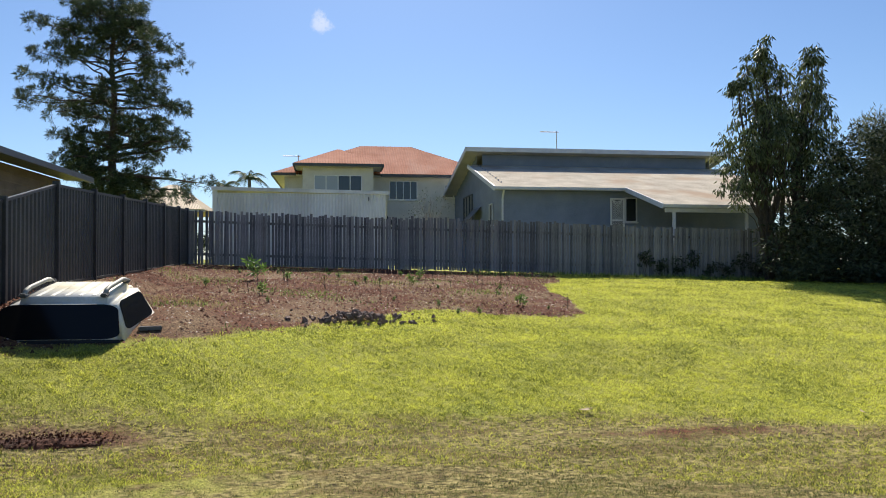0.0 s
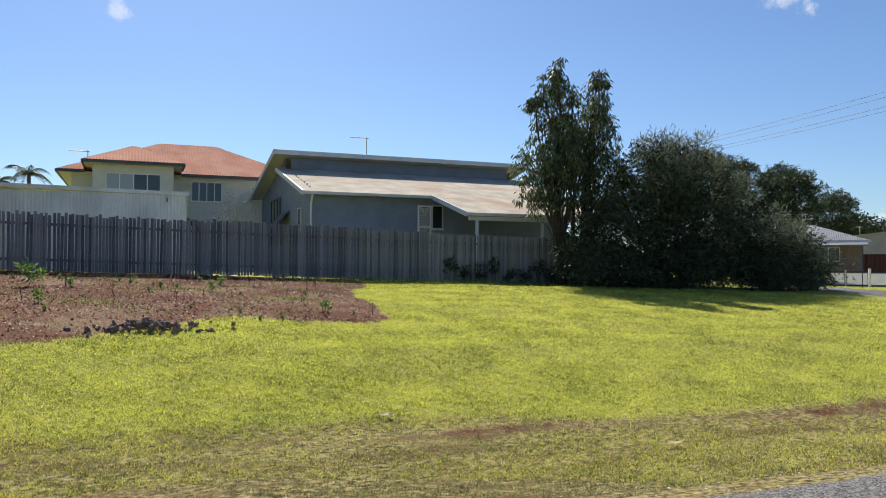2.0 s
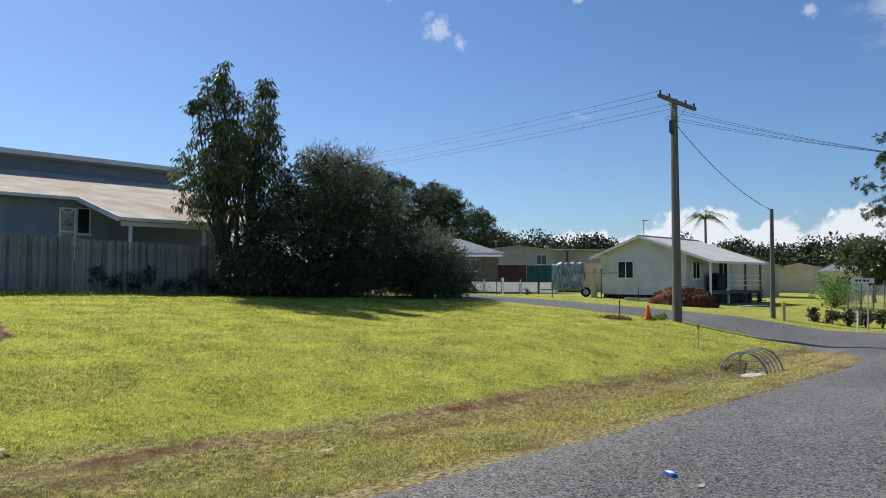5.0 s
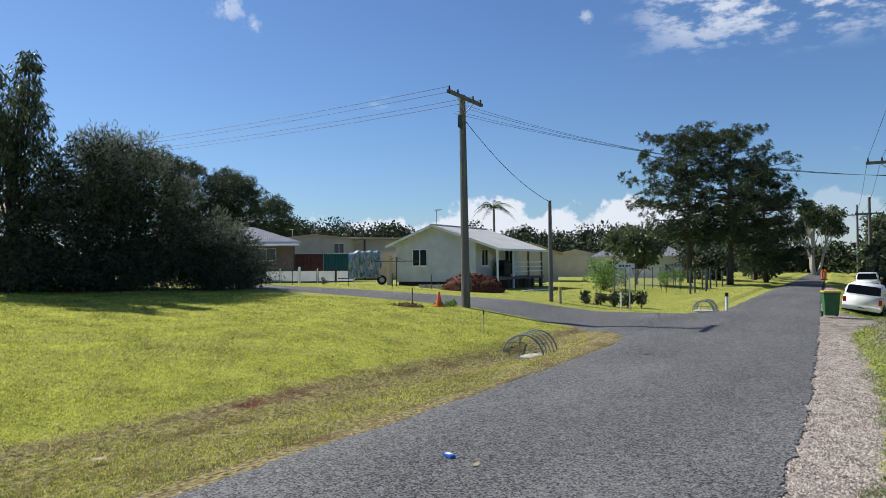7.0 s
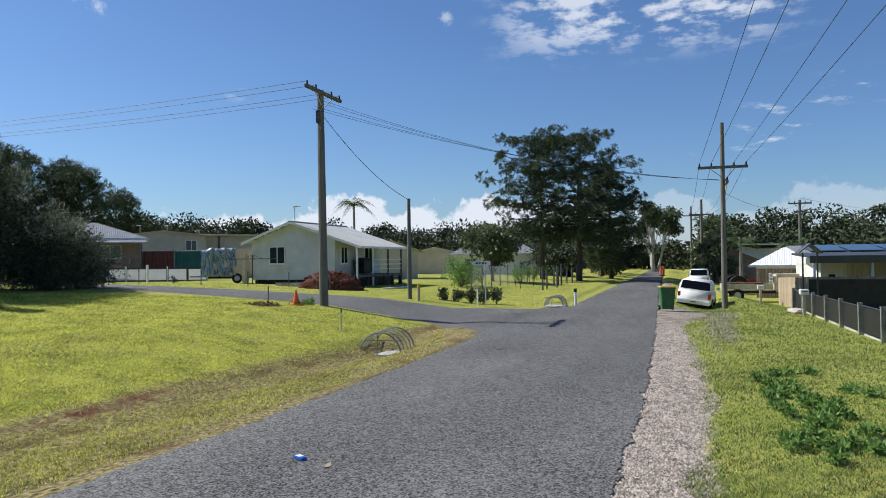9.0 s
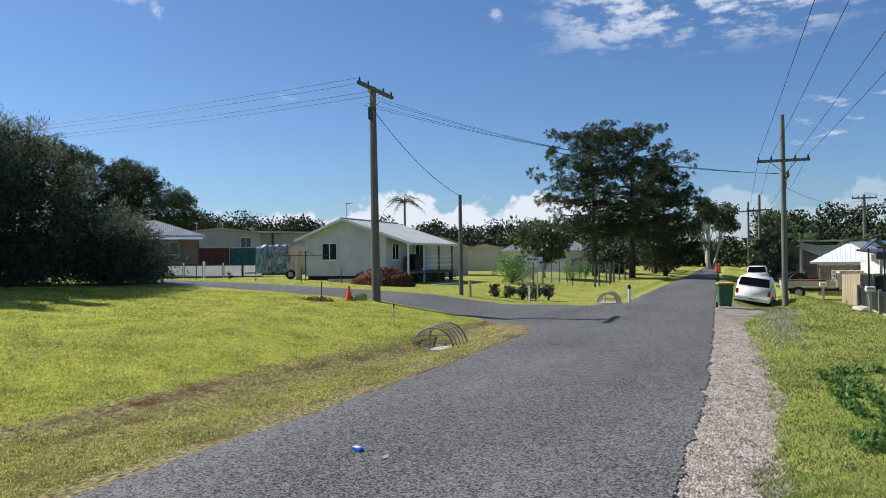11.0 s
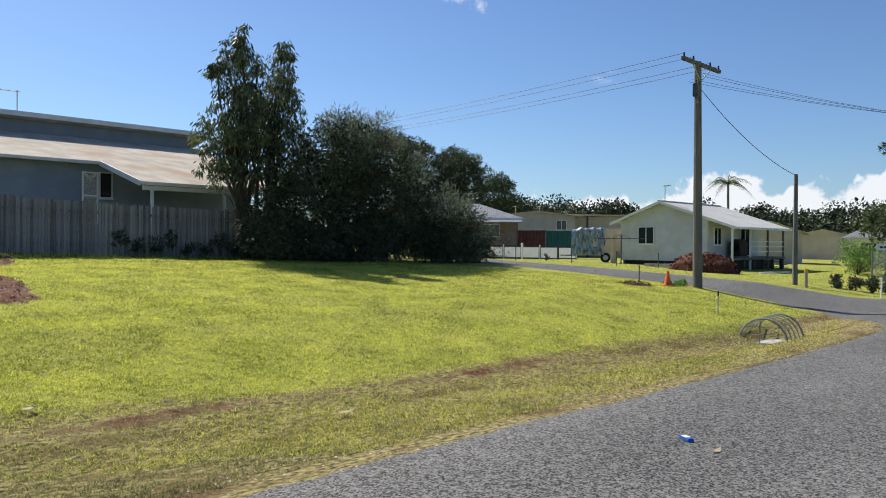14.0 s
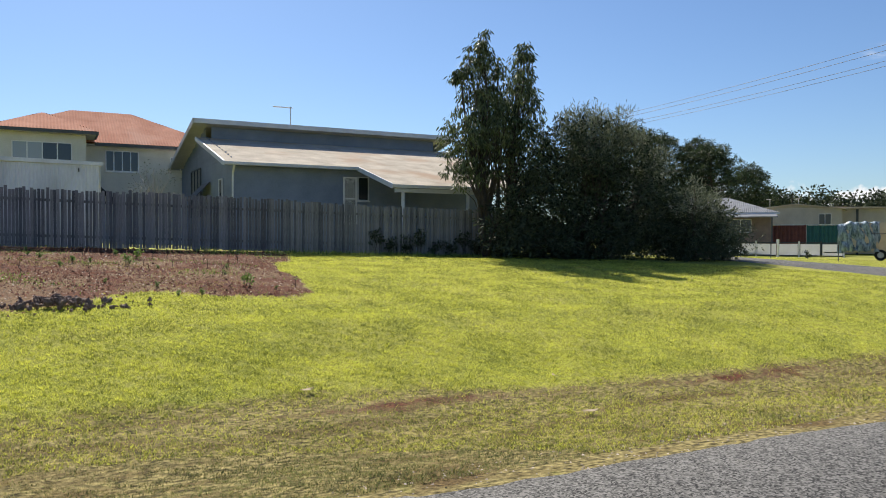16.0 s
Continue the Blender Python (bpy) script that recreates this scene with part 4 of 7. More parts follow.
def cream_house():
    ob = thing("house", label="cream weatherboard house on a rise with a red corrugated hip roof", category="house")
    part("wall", boards(bmesh.new(), (-1.95, 42.6), (2.0, 42.6), 1.5, 7.35, 0.17, 0.02, (0, -1)), M["cream_paint"], ob)
    part("wall", boards(bmesh.new(), (-1.95, 42.6), (-1.95, 45.0), 1.5, 7.35, 0.17, 0.02, (-1, 0)), M["cream_paint"], ob)
    part("wall", boards(bmesh.new(), (2.0, 45.0), (9.2, 45.0), 1.5, 7.25, 0.17, 0.02, (0, -1)), M["cream_paint"], ob)
    part("wall", boards(bmesh.new(), (-3.1, 45.0), (-1.95, 45.0), 1.5, 7.15, 0.17, 0.02, (0, -1)), M["cream_paint"], ob)
    bm = bmesh.new()
    box(bm, -3.08, 9.18, 45.03, 53.0, 1.0, 7.1), box(bm, -1.93, 1.98, 42.63, 45.03, 1.0, 7.3)
    part("wall", bm, M["cream_paint"], ob)
    part("roof", hip_roof(bmesh.new(), -3.75, 9.8, 44.3, 53.6, 7.22, 1.5, 4.7, 48.9, 9.55), M["red_roof"], ob, "faded red corrugated hip roof")
    part("roof", hip_roof(bmesh.new(), -2.4, 2.5, 42.0, 48.0, 7.5, 0.0, 0.1, 44.6, 8.66), M["red_roof"], ob, "small red hip roof over the front wing")
    for x0, x1, y0, z in ((-2.46, 2.56, 41.92, 7.5), (2.5, 9.85, 44.22, 7.22), (-3.83, -2.4, 44.22, 7.22)):
        part("gutter", box(bmesh.new(), x0, x1, y0, y0 + 0.1, z - 0.16, z - 0.01), M["dark_trim"], ob)
    for x, y0, y1, z in ((-2.46, 42.02, 45.0, 7.5), (-3.83, 44.32, 53.5, 7.22), (2.46, 42.02, 44.2, 7.5)):
        part("gutter", box(bmesh.new(), x, x + 0.1, y0, y1, z - 0.16, z - 0.01), M["dark_trim"], ob)
    bm = bmesh.new()
    box(bm, -2.36, 2.46, 42.02, 45, 7.36, 7.4), box(bm, -3.72, 9.75, 44.34, 53.5, 7.08, 7.12)
    part("eave", bm, M["cream_paint"], ob)
    window(ob, "window", (-1.32, 42.58), (1.36, 42.58), 6.0, 6.92, (0, -1), 4, "white_paint", ["blind_glass", "blind_glass", "glass", "glass"])
    window(ob, "window", (3.05, 44.98), (4.75, 44.98), 5.75, 6.9, (0, -1), 4, "white_paint", "glass")
    window(ob, "window", (6.4, 44.98), (7.5, 44.98), 5.9, 6.7, (0, -1), 2, "white_paint", "blind_glass")
    bm = bmesh.new()
    slab(bm, [(2.6, 44.9, 4.9), (2.75, 44.9, 4.95), (3.9, 44.9, 3.9), (3.8, 44.9, 3.8)], 0.1)
    part("stair_rail", bm, M["dark_trim"], ob)
    antenna(-2.3, 45.0, 7.25, 0, 1.1)


def shed():
    ob = thing("shed", label="long pale steel shed with a flat roof edge", category="shed")
    part("wall", ribbed(bmesh.new(), (-4.72, 30.0), (1.9, 30.0), 1.4, 4.72, 0.12, 0.018, (0, -1)), M["shed_steel"], ob)
    part("wall", ribbed(bmesh.new(), (-4.75, 33.5), (-4.75, 30.0), 1.4, 4.72, 0.12, 0.018, (-1, 0)), M["shed_steel"], ob)
    part("wall", ribbed(bmesh.new(), (1.93, 30.0), (1.93, 33.5), 1.4, 4.72, 0.12, 0.018, (1, 0)), M["shed_steel"], ob)
    bm = bmesh.new()
    slab(bm, [(-4.8, 29.95, 4.86), (1.98, 29.95, 4.78), (1.98, 33.6, 4.6), (-4.8, 33.6, 4.68)], 0.05)
    part("roof", bm, M["shed_steel"], ob)
    bm = bmesh.new()
    slab(bm, [(-4.84, 29.9, 4.95), (2.02, 29.9, 4.84), (2.02, 29.95, 4.84), (-4.84, 29.95, 4.95)], 0.14)
    part("fascia", bm, M["shed_steel"], ob)
    part("corner_trim", box(bmesh.new(), -4.8, -4.62, 29.955, 29.975, 1.4, 4.8), M["shed_steel"], ob)
    part("vent", tube(bmesh.new(), (-2.7, 29.97, 4.05), (-2.7, 29.97, 4.4), 0.05), M["shed_steel"], ob)
    part("hook", box(bmesh.new(), 1.2, 1.24, 29.93, 29.97, 4.45, 4.6), M["dark_trim"], ob)


def neighbour_house():
    ob = thing("house", label="low brown house with dark eaves beyond the steel fence", category="house")
    part("wall", boards(bmesh.new(), (-7.6, 8.0), (-7.6, 22.0), 1.5, 4.3, 0.2, 0.02, (1, 0)), M["brick_wall"], ob)
    part("wall", boards(bmesh.new(), (-7.6, 22.0), (-14.0, 22.0), 1.5, 4.3, 0.2, 0.02, (0, 1)), M["brick_wall"], ob)
    part("roof", corrugated(bmesh.new(), (-7.0, 22.5, 4.45), (-7.0, 7.5, 4.45), (-11.5, 7.5, 5.6), (-11.5, 22.5, 5.6)), M["zinc_roof"], ob)
    part("gutter", box(bmesh.new(), -7.0, -6.88, 7.5, 22.55, 4.28, 4.42), M["dark_steel"], ob)
    part("eave", slab(bmesh.new(), [(-7.0, 7.5, 4.36), (-7.0, 22.5, 4.36), (-7.6, 22.5, 4.36), (-7.6, 7.5, 4.36)], 0.03), M["dark_trim"], ob)
    bm = bmesh.new()
    slab(bm, [(-6.95, 22.55, 4.47), (-6.95, 22.6, 4.47), (-11.5, 22.6, 5.64), (-11.5, 22.55, 5.64)], 0.2)
    part("fascia", bm, M["dark_steel"], ob)
    window(ob, "window", (-7.58, 14.2), (-7.58, 12.9), 2.9, 3.9, (1, 0), 2, "dark_trim", "glass")


def tan_house():
    ob = thing("house", label="distant house with a tan pyramid roof", category="house")
    part("roof", hip_roof(bmesh.new(), -13.5, -7.7, 45, 53, 5.1, -10.4, -10.0, 49, 6.9), M["tan_roof"], ob)
    part("wall", boards(bmesh.new(), (-13, 45.6), (-8.2, 45.6), 1.5, 5.1, 0.2, 0.02, (0, -1)), M["beige_wall"], ob)
    part("gutter", box(bmesh.new(), -13.6, -7.6, 44.9, 45, 4.96, 5.08), M["pale_trim"], ob)


grey_house()
cream_house()
shed()
neighbour_house()
tan_house()


# ---- vegetation ----
def leaf_mesh(centres, radii, per, size, droop=0.0, flat=0.7, thin=0.3, seed=1, tri=False, upright=0.0):
    """Many small blades scattered round clump centres. droop pulls them to hang; thin is their width against their length."""
    g = np.random.default_rng(seed)
    n = len(centres) * per
    c = np.repeat(np.asarray(centres, float), per, 0)
    r = np.repeat(np.asarray(radii, float), per)[:, None]
    d = g.normal(size=(n, 3))
    d /= np.linalg.norm(d, axis=1, keepdims=True)
    p = c + d * r * g.random((n, 1)) ** 0.45 * np.array([1, 1, flat])
    a = d * 0.7 + g.normal(size=(n, 3)) * 0.7
    a[:, 2] = a[:, 2] * (1 - abs(droop)) - droop * 1.6 + upright
    a /= np.linalg.norm(a, axis=1, keepdims=True)
    b = np.cross(a, g.normal(size=(n, 3)))
    b /= np.linalg.norm(b, axis=1, keepdims=True) + 1e-9
    s = size * g.uniform(0.6, 1.4, (n, 1))
    v0, v1, v2, v3 = p, p + a * s * 0.5 + b * s * thin, p + a * s, p + a * s * 0.5 - b * s * thin
    verts = np.stack([v0, v1, v2, v3], 1).reshape(-1, 3)
    faces = np.arange(n * 4).reshape(n, 4)
    return verts, faces


def limb(bm, a, b, r0, r1, bends=4, sway=0.15, seg=6, seed=0):
    g = random.Random(seed)
    a, b = Vector(a), Vector(b)
    pts, length = [a], (b - a).length
    for i in range(1, bends + 1):
        p = a.lerp(b, i / bends)
        if i < bends:
            p += Vector((g.uniform(-1, 1), g.uniform(-1, 1), g.uniform(-0.5, 0.5))) * sway * length / bends
        pts.append(p)
    chain(bm, pts, [r0 + (r1 - r0) * i / bends for i in range(bends + 1)], seg)
    return pts


def tufts(centres, ways, per, size, thin, seed):
    """Starbursts of long needles: each tuft fans out round the way its twig points."""
    g = np.random.default_rng(seed)
    c, w = np.repeat(np.asarray(centres, float), per, 0), np.repeat(np.asarray(ways, float), per, 0)
    n = len(c)
    a = g.normal(size=(n, 3))
    a /= np.linalg.norm(a, axis=1, keepdims=True)
    a = a + w * 0.75
    a /= np.linalg.norm(a, axis=1, keepdims=True) + 1e-9
    b = np.cross(a, g.normal(size=(n, 3)))
    b /= np.linalg.norm(b, axis=1, keepdims=True) + 1e-9
    s = size * g.uniform(0.65, 1.25, (n, 1))
    p = c + a * s * 0.08
    v = np.stack([p - b * s * thin * 0.6, p + a * s * 0.55 - b * s * thin, p + a * s - np.array([0, 0, 1]) * s * 0.1, p + a * s * 0.55 + b * s * thin], 1)
    return v.reshape(-1, 3), np.arange(n * 4).reshape(n, 4)


EVEN = ((0.0, 0.55), (0.2, 0.95), (0.4, 1.0), (0.6, 0.9), (0.8, 0.66), (1.0, 0.22))


def pine(x, y, z, height, spread, seed, label, layers=14, bare=0.28, pad=0.85, needle=0.3, fill=1.0, east_side=EVEN, west_side=EVEN, per=24, slim=0.045):
    """A pine: tall trunk, crooked limbs in ragged tiers, and pads of needle tufts along their outer halves. The two outlines give the reach, by height in the crown, to +x and to -x."""
    g = random.Random(seed)
    ob = thing("pine_tree", x, y, z, label=label, category="tree")
    bm = bmesh.new()
    top = (g.uniform(-0.4, 0.4), g.uniform(-0.4, 0.4), height * 0.97)
    trunk = limb(bm, (0, 0, -0.3), top, height * 0.021, height * 0.004, 8, 0.06, 9, seed)
    part("trunk", bm, M["bark"], ob, smooth=True)
    cs, ws = [], []
    bm = bmesh.new()

    def cushion(at, way, rad, n):
        for _ in range(int(n)):
            d = Vector((g.gauss(0, 1), g.gauss(0, 1), g.gauss(0, 0.8))).normalized()
            q = at + Vector((d.x * rad, d.y * rad, d.z * rad * 0.7)) * g.random() ** 0.4
            cs.append(tuple(q))
            ws.append(tuple((d * 0.6 + way * 0.5 + Vector((0, 0, 0.5))).normalized()))

    turn = g.uniform(0, math.tau)
    for k in range(layers):
        u = (k + 0.5) / layers
        for j in range(g.choice((4, 5, 5, 6))):
            turn += 2.4 + g.uniform(-0.5, 0.5)
            c = math.cos(turn)
            e1, e0 = (float(np.interp(u, [p[0] for p in o], [p[1] for p in o])) for o in (east_side, west_side))
            reach = spread * (e0 + (e1 - e0) * (0.5 + 0.5 * c)) * g.uniform(0.62, 1.0)
            f = bare + (0.96 - bare) * (u + g.uniform(-0.4, 0.4) / layers)
            base = Vector(trunk[0]).lerp(Vector(trunk[-1]), f)
            way = Vector((c, math.sin(turn), g.uniform(-0.22, 0.26) + 0.5 * max(0, u - 0.4)))
            tip = base + way * max(reach - pad * 0.6, 0.3)
            pts = limb(bm, base, tip, 0.011 * height * (1.12 - f), 0.02, 5, 0.3, 5, seed * 91 + k * 7 + j)
            n = 17 * fill
            cushion(tip, way, pad * g.uniform(0.75, 1.05), n)
            if reach > 1.3:
                for t in (0.4, 0.62, 0.84):
                    if g.random() < 0.72:
                        b0 = pts[int(t * 5)]
                        off = Vector((-way.y, way.x, g.uniform(-0.15, 0.4))) * g.choice((-1, 1)) * g.uniform(0.5, 1.2) * pad
                        limb(bm, b0, b0 + off, 0.03, 0.012, 3, 0.2, 4, seed + j)
                        cushion(b0 + off, off.normalized(), pad * g.uniform(0.55, 0.85), n * 0.7)
    for k in (0.88, 0.94, 1.0):
        cushion(Vector(trunk[0]).lerp(Vector(top), k), Vector((0, 0, 1)), pad, 22 * fill)
    part("branching", bm, M["bark"], ob, smooth=True, kind="stuff")
    v, f = tufts(cs, ws, per, needle, slim, seed)
    from_arrays("crown", v, f, M["pine_leaf"], ob)
    return ob


def broadleaf(name, x, y, z, label, lobes, leaf, per, size, droop, thin, seed, bark="bark", trunks=(((0, 0), 0.12),), category="tree", kind=""):
    """A tree or shrub: trunks that fork into limbs, and a crown in uneven lobes: (dx, dy, dz, rx, ry, rz, clumps, clump radius)."""
    g = random.Random(seed)
    ob = thing(name, x, y, z, label=label, category=category, kind=kind)
    bm = bmesh.new()
    cs, rs = [], []
    for li, (dx, dy, dz, rx, ry, rz, clumps, cr) in enumerate(lobes):
        (tx, ty), tr = trunks[li % len(trunks)]
        pts = limb(bm, (tx, ty, -0.2), (dx, dy, dz + rz * 0.6), tr, tr * 0.2, 6, 0.16, 7, seed + li)
        for c in range(clumps):
            d = Vector((g.gauss(0, 1), g.gauss(0, 1), g.gauss(0, 1))).normalized() * g.random() ** 0.42
            q = Vector((dx + d.x * rx, dy + d.y * ry, dz + d.z * rz))
            cs.append(tuple(q)), rs.append(cr * g.uniform(0.5, 1.2))
            if c % 3 == 0:
                k = min(5, max(2, int((q.z / max(dz + rz, 0.1)) * 5)))
                limb(bm, pts[k - 1], q, tr * 0.28, 0.008, 3, 0.2, 5, seed + c)
    part("trunk", bm, M[bark], ob, smooth=True, kind="stuff")
    v, f = leaf_mesh(cs, rs, per, size, droop, 0.9, thin, seed)
    from_arrays("crown", v, f, M[leaf], ob)
    return ob


pine(-11.75, 42, gh(-12, 42), 14.4, 5.6, 3, "large dark pine tree rising behind the steel fence", layers=16, bare=0.25, pad=0.68, needle=0.28, fill=1.05, per=26, slim=0.055,
     east_side=((0.0, 0.8), (0.15, 0.96), (0.3, 0.86), (0.45, 0.72), (0.6, 0.76), (0.8, 0.62), (1.0, 0.3)),
     west_side=((0.0, 0.3), (0.15, 0.55), (0.3, 0.68), (0.42, 0.62), (0.5, 1.12), (0.64, 1.1), (0.72, 0.8), (0.85, 0.7), (1.0, 0.32)))
broadleaf("gum_tree", 15.2, 24.9, gh(15, 25), "slender gum tree with drooping leaves beside the paling fence",
          [(-0.2, 0, 6.4, 1.05, 1.0, 1.5, 66, 0.3), (1.65, 0.1, 6.2, 1.0, 1.0, 1.5, 58, 0.3), (-0.5, 0, 4.5, 1.55, 1.3, 1.3, 96, 0.33), (1.5, 0, 4.4, 1.5, 1.2, 1.3, 84, 0.33), (-0.25, 0, 8.0, 0.55, 0.5, 0.85, 30, 0.22), (1.75, 0, 7.7, 0.5, 0.5, 0.8, 26, 0.22), (0.7, 0, 5.6, 1.5, 1.0, 1.4, 66, 0.32), (0.5, 0, 7.0, 0.4, 0.35, 0.6, 10, 0.2), (-1.1, 0, 6.9, 0.35, 0.35, 0.6, 12, 0.18), (-0.6, 0, 3.2, 1.3, 1.1, 0.6, 26, 0.28), (1.9, 0, 3.0, 1.4, 1.1, 0.9, 50, 0.32)],
          "gum_leaf", 36, 0.2, 0.85, 0.12, 11, "bark", (((0, 0), 0.1), ((0.8, 0.1), 0.11)))
broadleaf("shrub", 19.2, 24.0, gh(19, 24), "tall dark feathery shrub hiding the end of the paling fence",
          [(0, 0, 3.9, 2.2, 1.7, 1.8, 130, 0.5), (-1.8, 0.2, 2.2, 2.2, 1.6, 2.2, 130, 0.6), (2.0, 0, 2.6, 2.4, 1.7, 2.2, 130, 0.6), (-0.4, -0.3, 0.9, 3.2, 1.6, 1.2, 130, 0.6), (2.6, -0.4, 0.9, 2.2, 1.4, 1.2, 90, 0.6), (-3.2, 0.4, 1.0, 1.2, 1.0, 1.2, 50, 0.5)],
          "bush_leaf", 85, 0.17, 0.1, 0.16, 12, "bark", (((0, 0), 0.12), ((0.5, 0), 0.1), ((-0.6, 0), 0.1)), "shrub")
broadleaf("shrub", 20.0, 23.8, gh(20, 24), "silvery feathery crown of a wattle shrub",
          [(-0.4, 0, 5.25, 1.8, 1.3, 0.95, 64, 0.42), (1.2, 0, 4.8, 1.0, 1.0, 0.8, 30, 0.4), (2.6, -0.3, 3.6, 1.0, 0.9, 0.9, 26, 0.4), (-1.2, -0.9, 4.2, 1.3, 0.8, 1.2, 26, 0.4)], "silver_leaf", 50, 0.2, -0.5, 0.07, 13, "bark", (((0.2, 0), 0.1),), "shrub")
broadleaf("shrub", 23.6, 23.0, gh(23.6, 23), "low spreading shrub with pale tips by the side street",
          [(-0.6, 0, 1.3, 2.1, 1.6, 1.4, 110, 0.55), (0.7, -0.2, 1.6, 1.6, 1.3, 1.2, 80, 0.5), (1.8, -0.3, 0.8, 1.5, 1.2, 0.9, 70, 0.5), (0.3, -0.4, 0.5, 2.4, 1.3, 0.7, 80, 0.5)], "bush_leaf", 75, 0.15, 0.1, 0.13, 14, "bark", (((0, 0), 0.08),), "shrub")
broadleaf("shrub", 23.2, 22.0, gh(23.2, 22.0), "pale silvery leaf tips of a wattle shrub",
          [(0, 0, 2.4, 1.3, 0.9, 0.8, 38, 0.4), (1.4, 0, 1.5, 0.9, 0.7, 0.7, 24, 0.35)], "silver_leaf", 48, 0.18, -0.2, 0.09, 15, "bark", (((0, 0), 0.06),), "shrub")
ROUND = ((0.0, 0.75), (0.2, 0.95), (0.45, 1.0), (0.65, 0.97), (0.85, 0.8), (1.0, 0.5))
pine(70, 11.3, gh(70, 12), 13.4, 6.2, 21, "tall spreading pine tree beyond the junction", layers=12, bare=0.3, pad=0.8, needle=0.36, fill=0.7, slim=0.065, east_side=ROUND, west_side=ROUND)
pine(70, 8.0, gh(70, 8), 13.8, 6.4, 22, "tall spreading pine tree beside the street", layers=12, bare=0.28, pad=0.8, needle=0.36, fill=0.7, slim=0.065, east_side=ROUND, west_side=ROUND)
pine(78, 5.6, gh(78, 5.6), 11.5, 4.6, 23, "dark pine tree overhanging the street", layers=11, bare=0.12, pad=0.9, needle=0.4, fill=0.7, slim=0.065)
broadleaf("tree", 60, 13.7, gh(60, 14), "dense round dark green tree by the junction", [(0, 0, 3.0, 2.4, 2.2, 1.6, 120, 0.55)], "gum_leaf", 60, 0.24, 0.15, 0.28, 24, "bark", (((0, 0), 0.16),))
broadleaf("gum_tree", 112, 2.2, gh(112, 2), "tall pale-trunked gum tree at the end of the street",
          [(-0.6, 0, 8.4, 2.2, 2, 1.8, 50, 0.8), (1.5, -2, 7.2, 2, 1.8, 2.0, 50, 0.8), (1.0, 1.8, 6.2, 1.5, 1.5, 1.4, 30, 0.7)], "gum_leaf", 60, 0.4, 0.6, 0.2, 25, "pale_bark", (((0, 0), 0.28), ((0.2, -0.3), 0.22)))


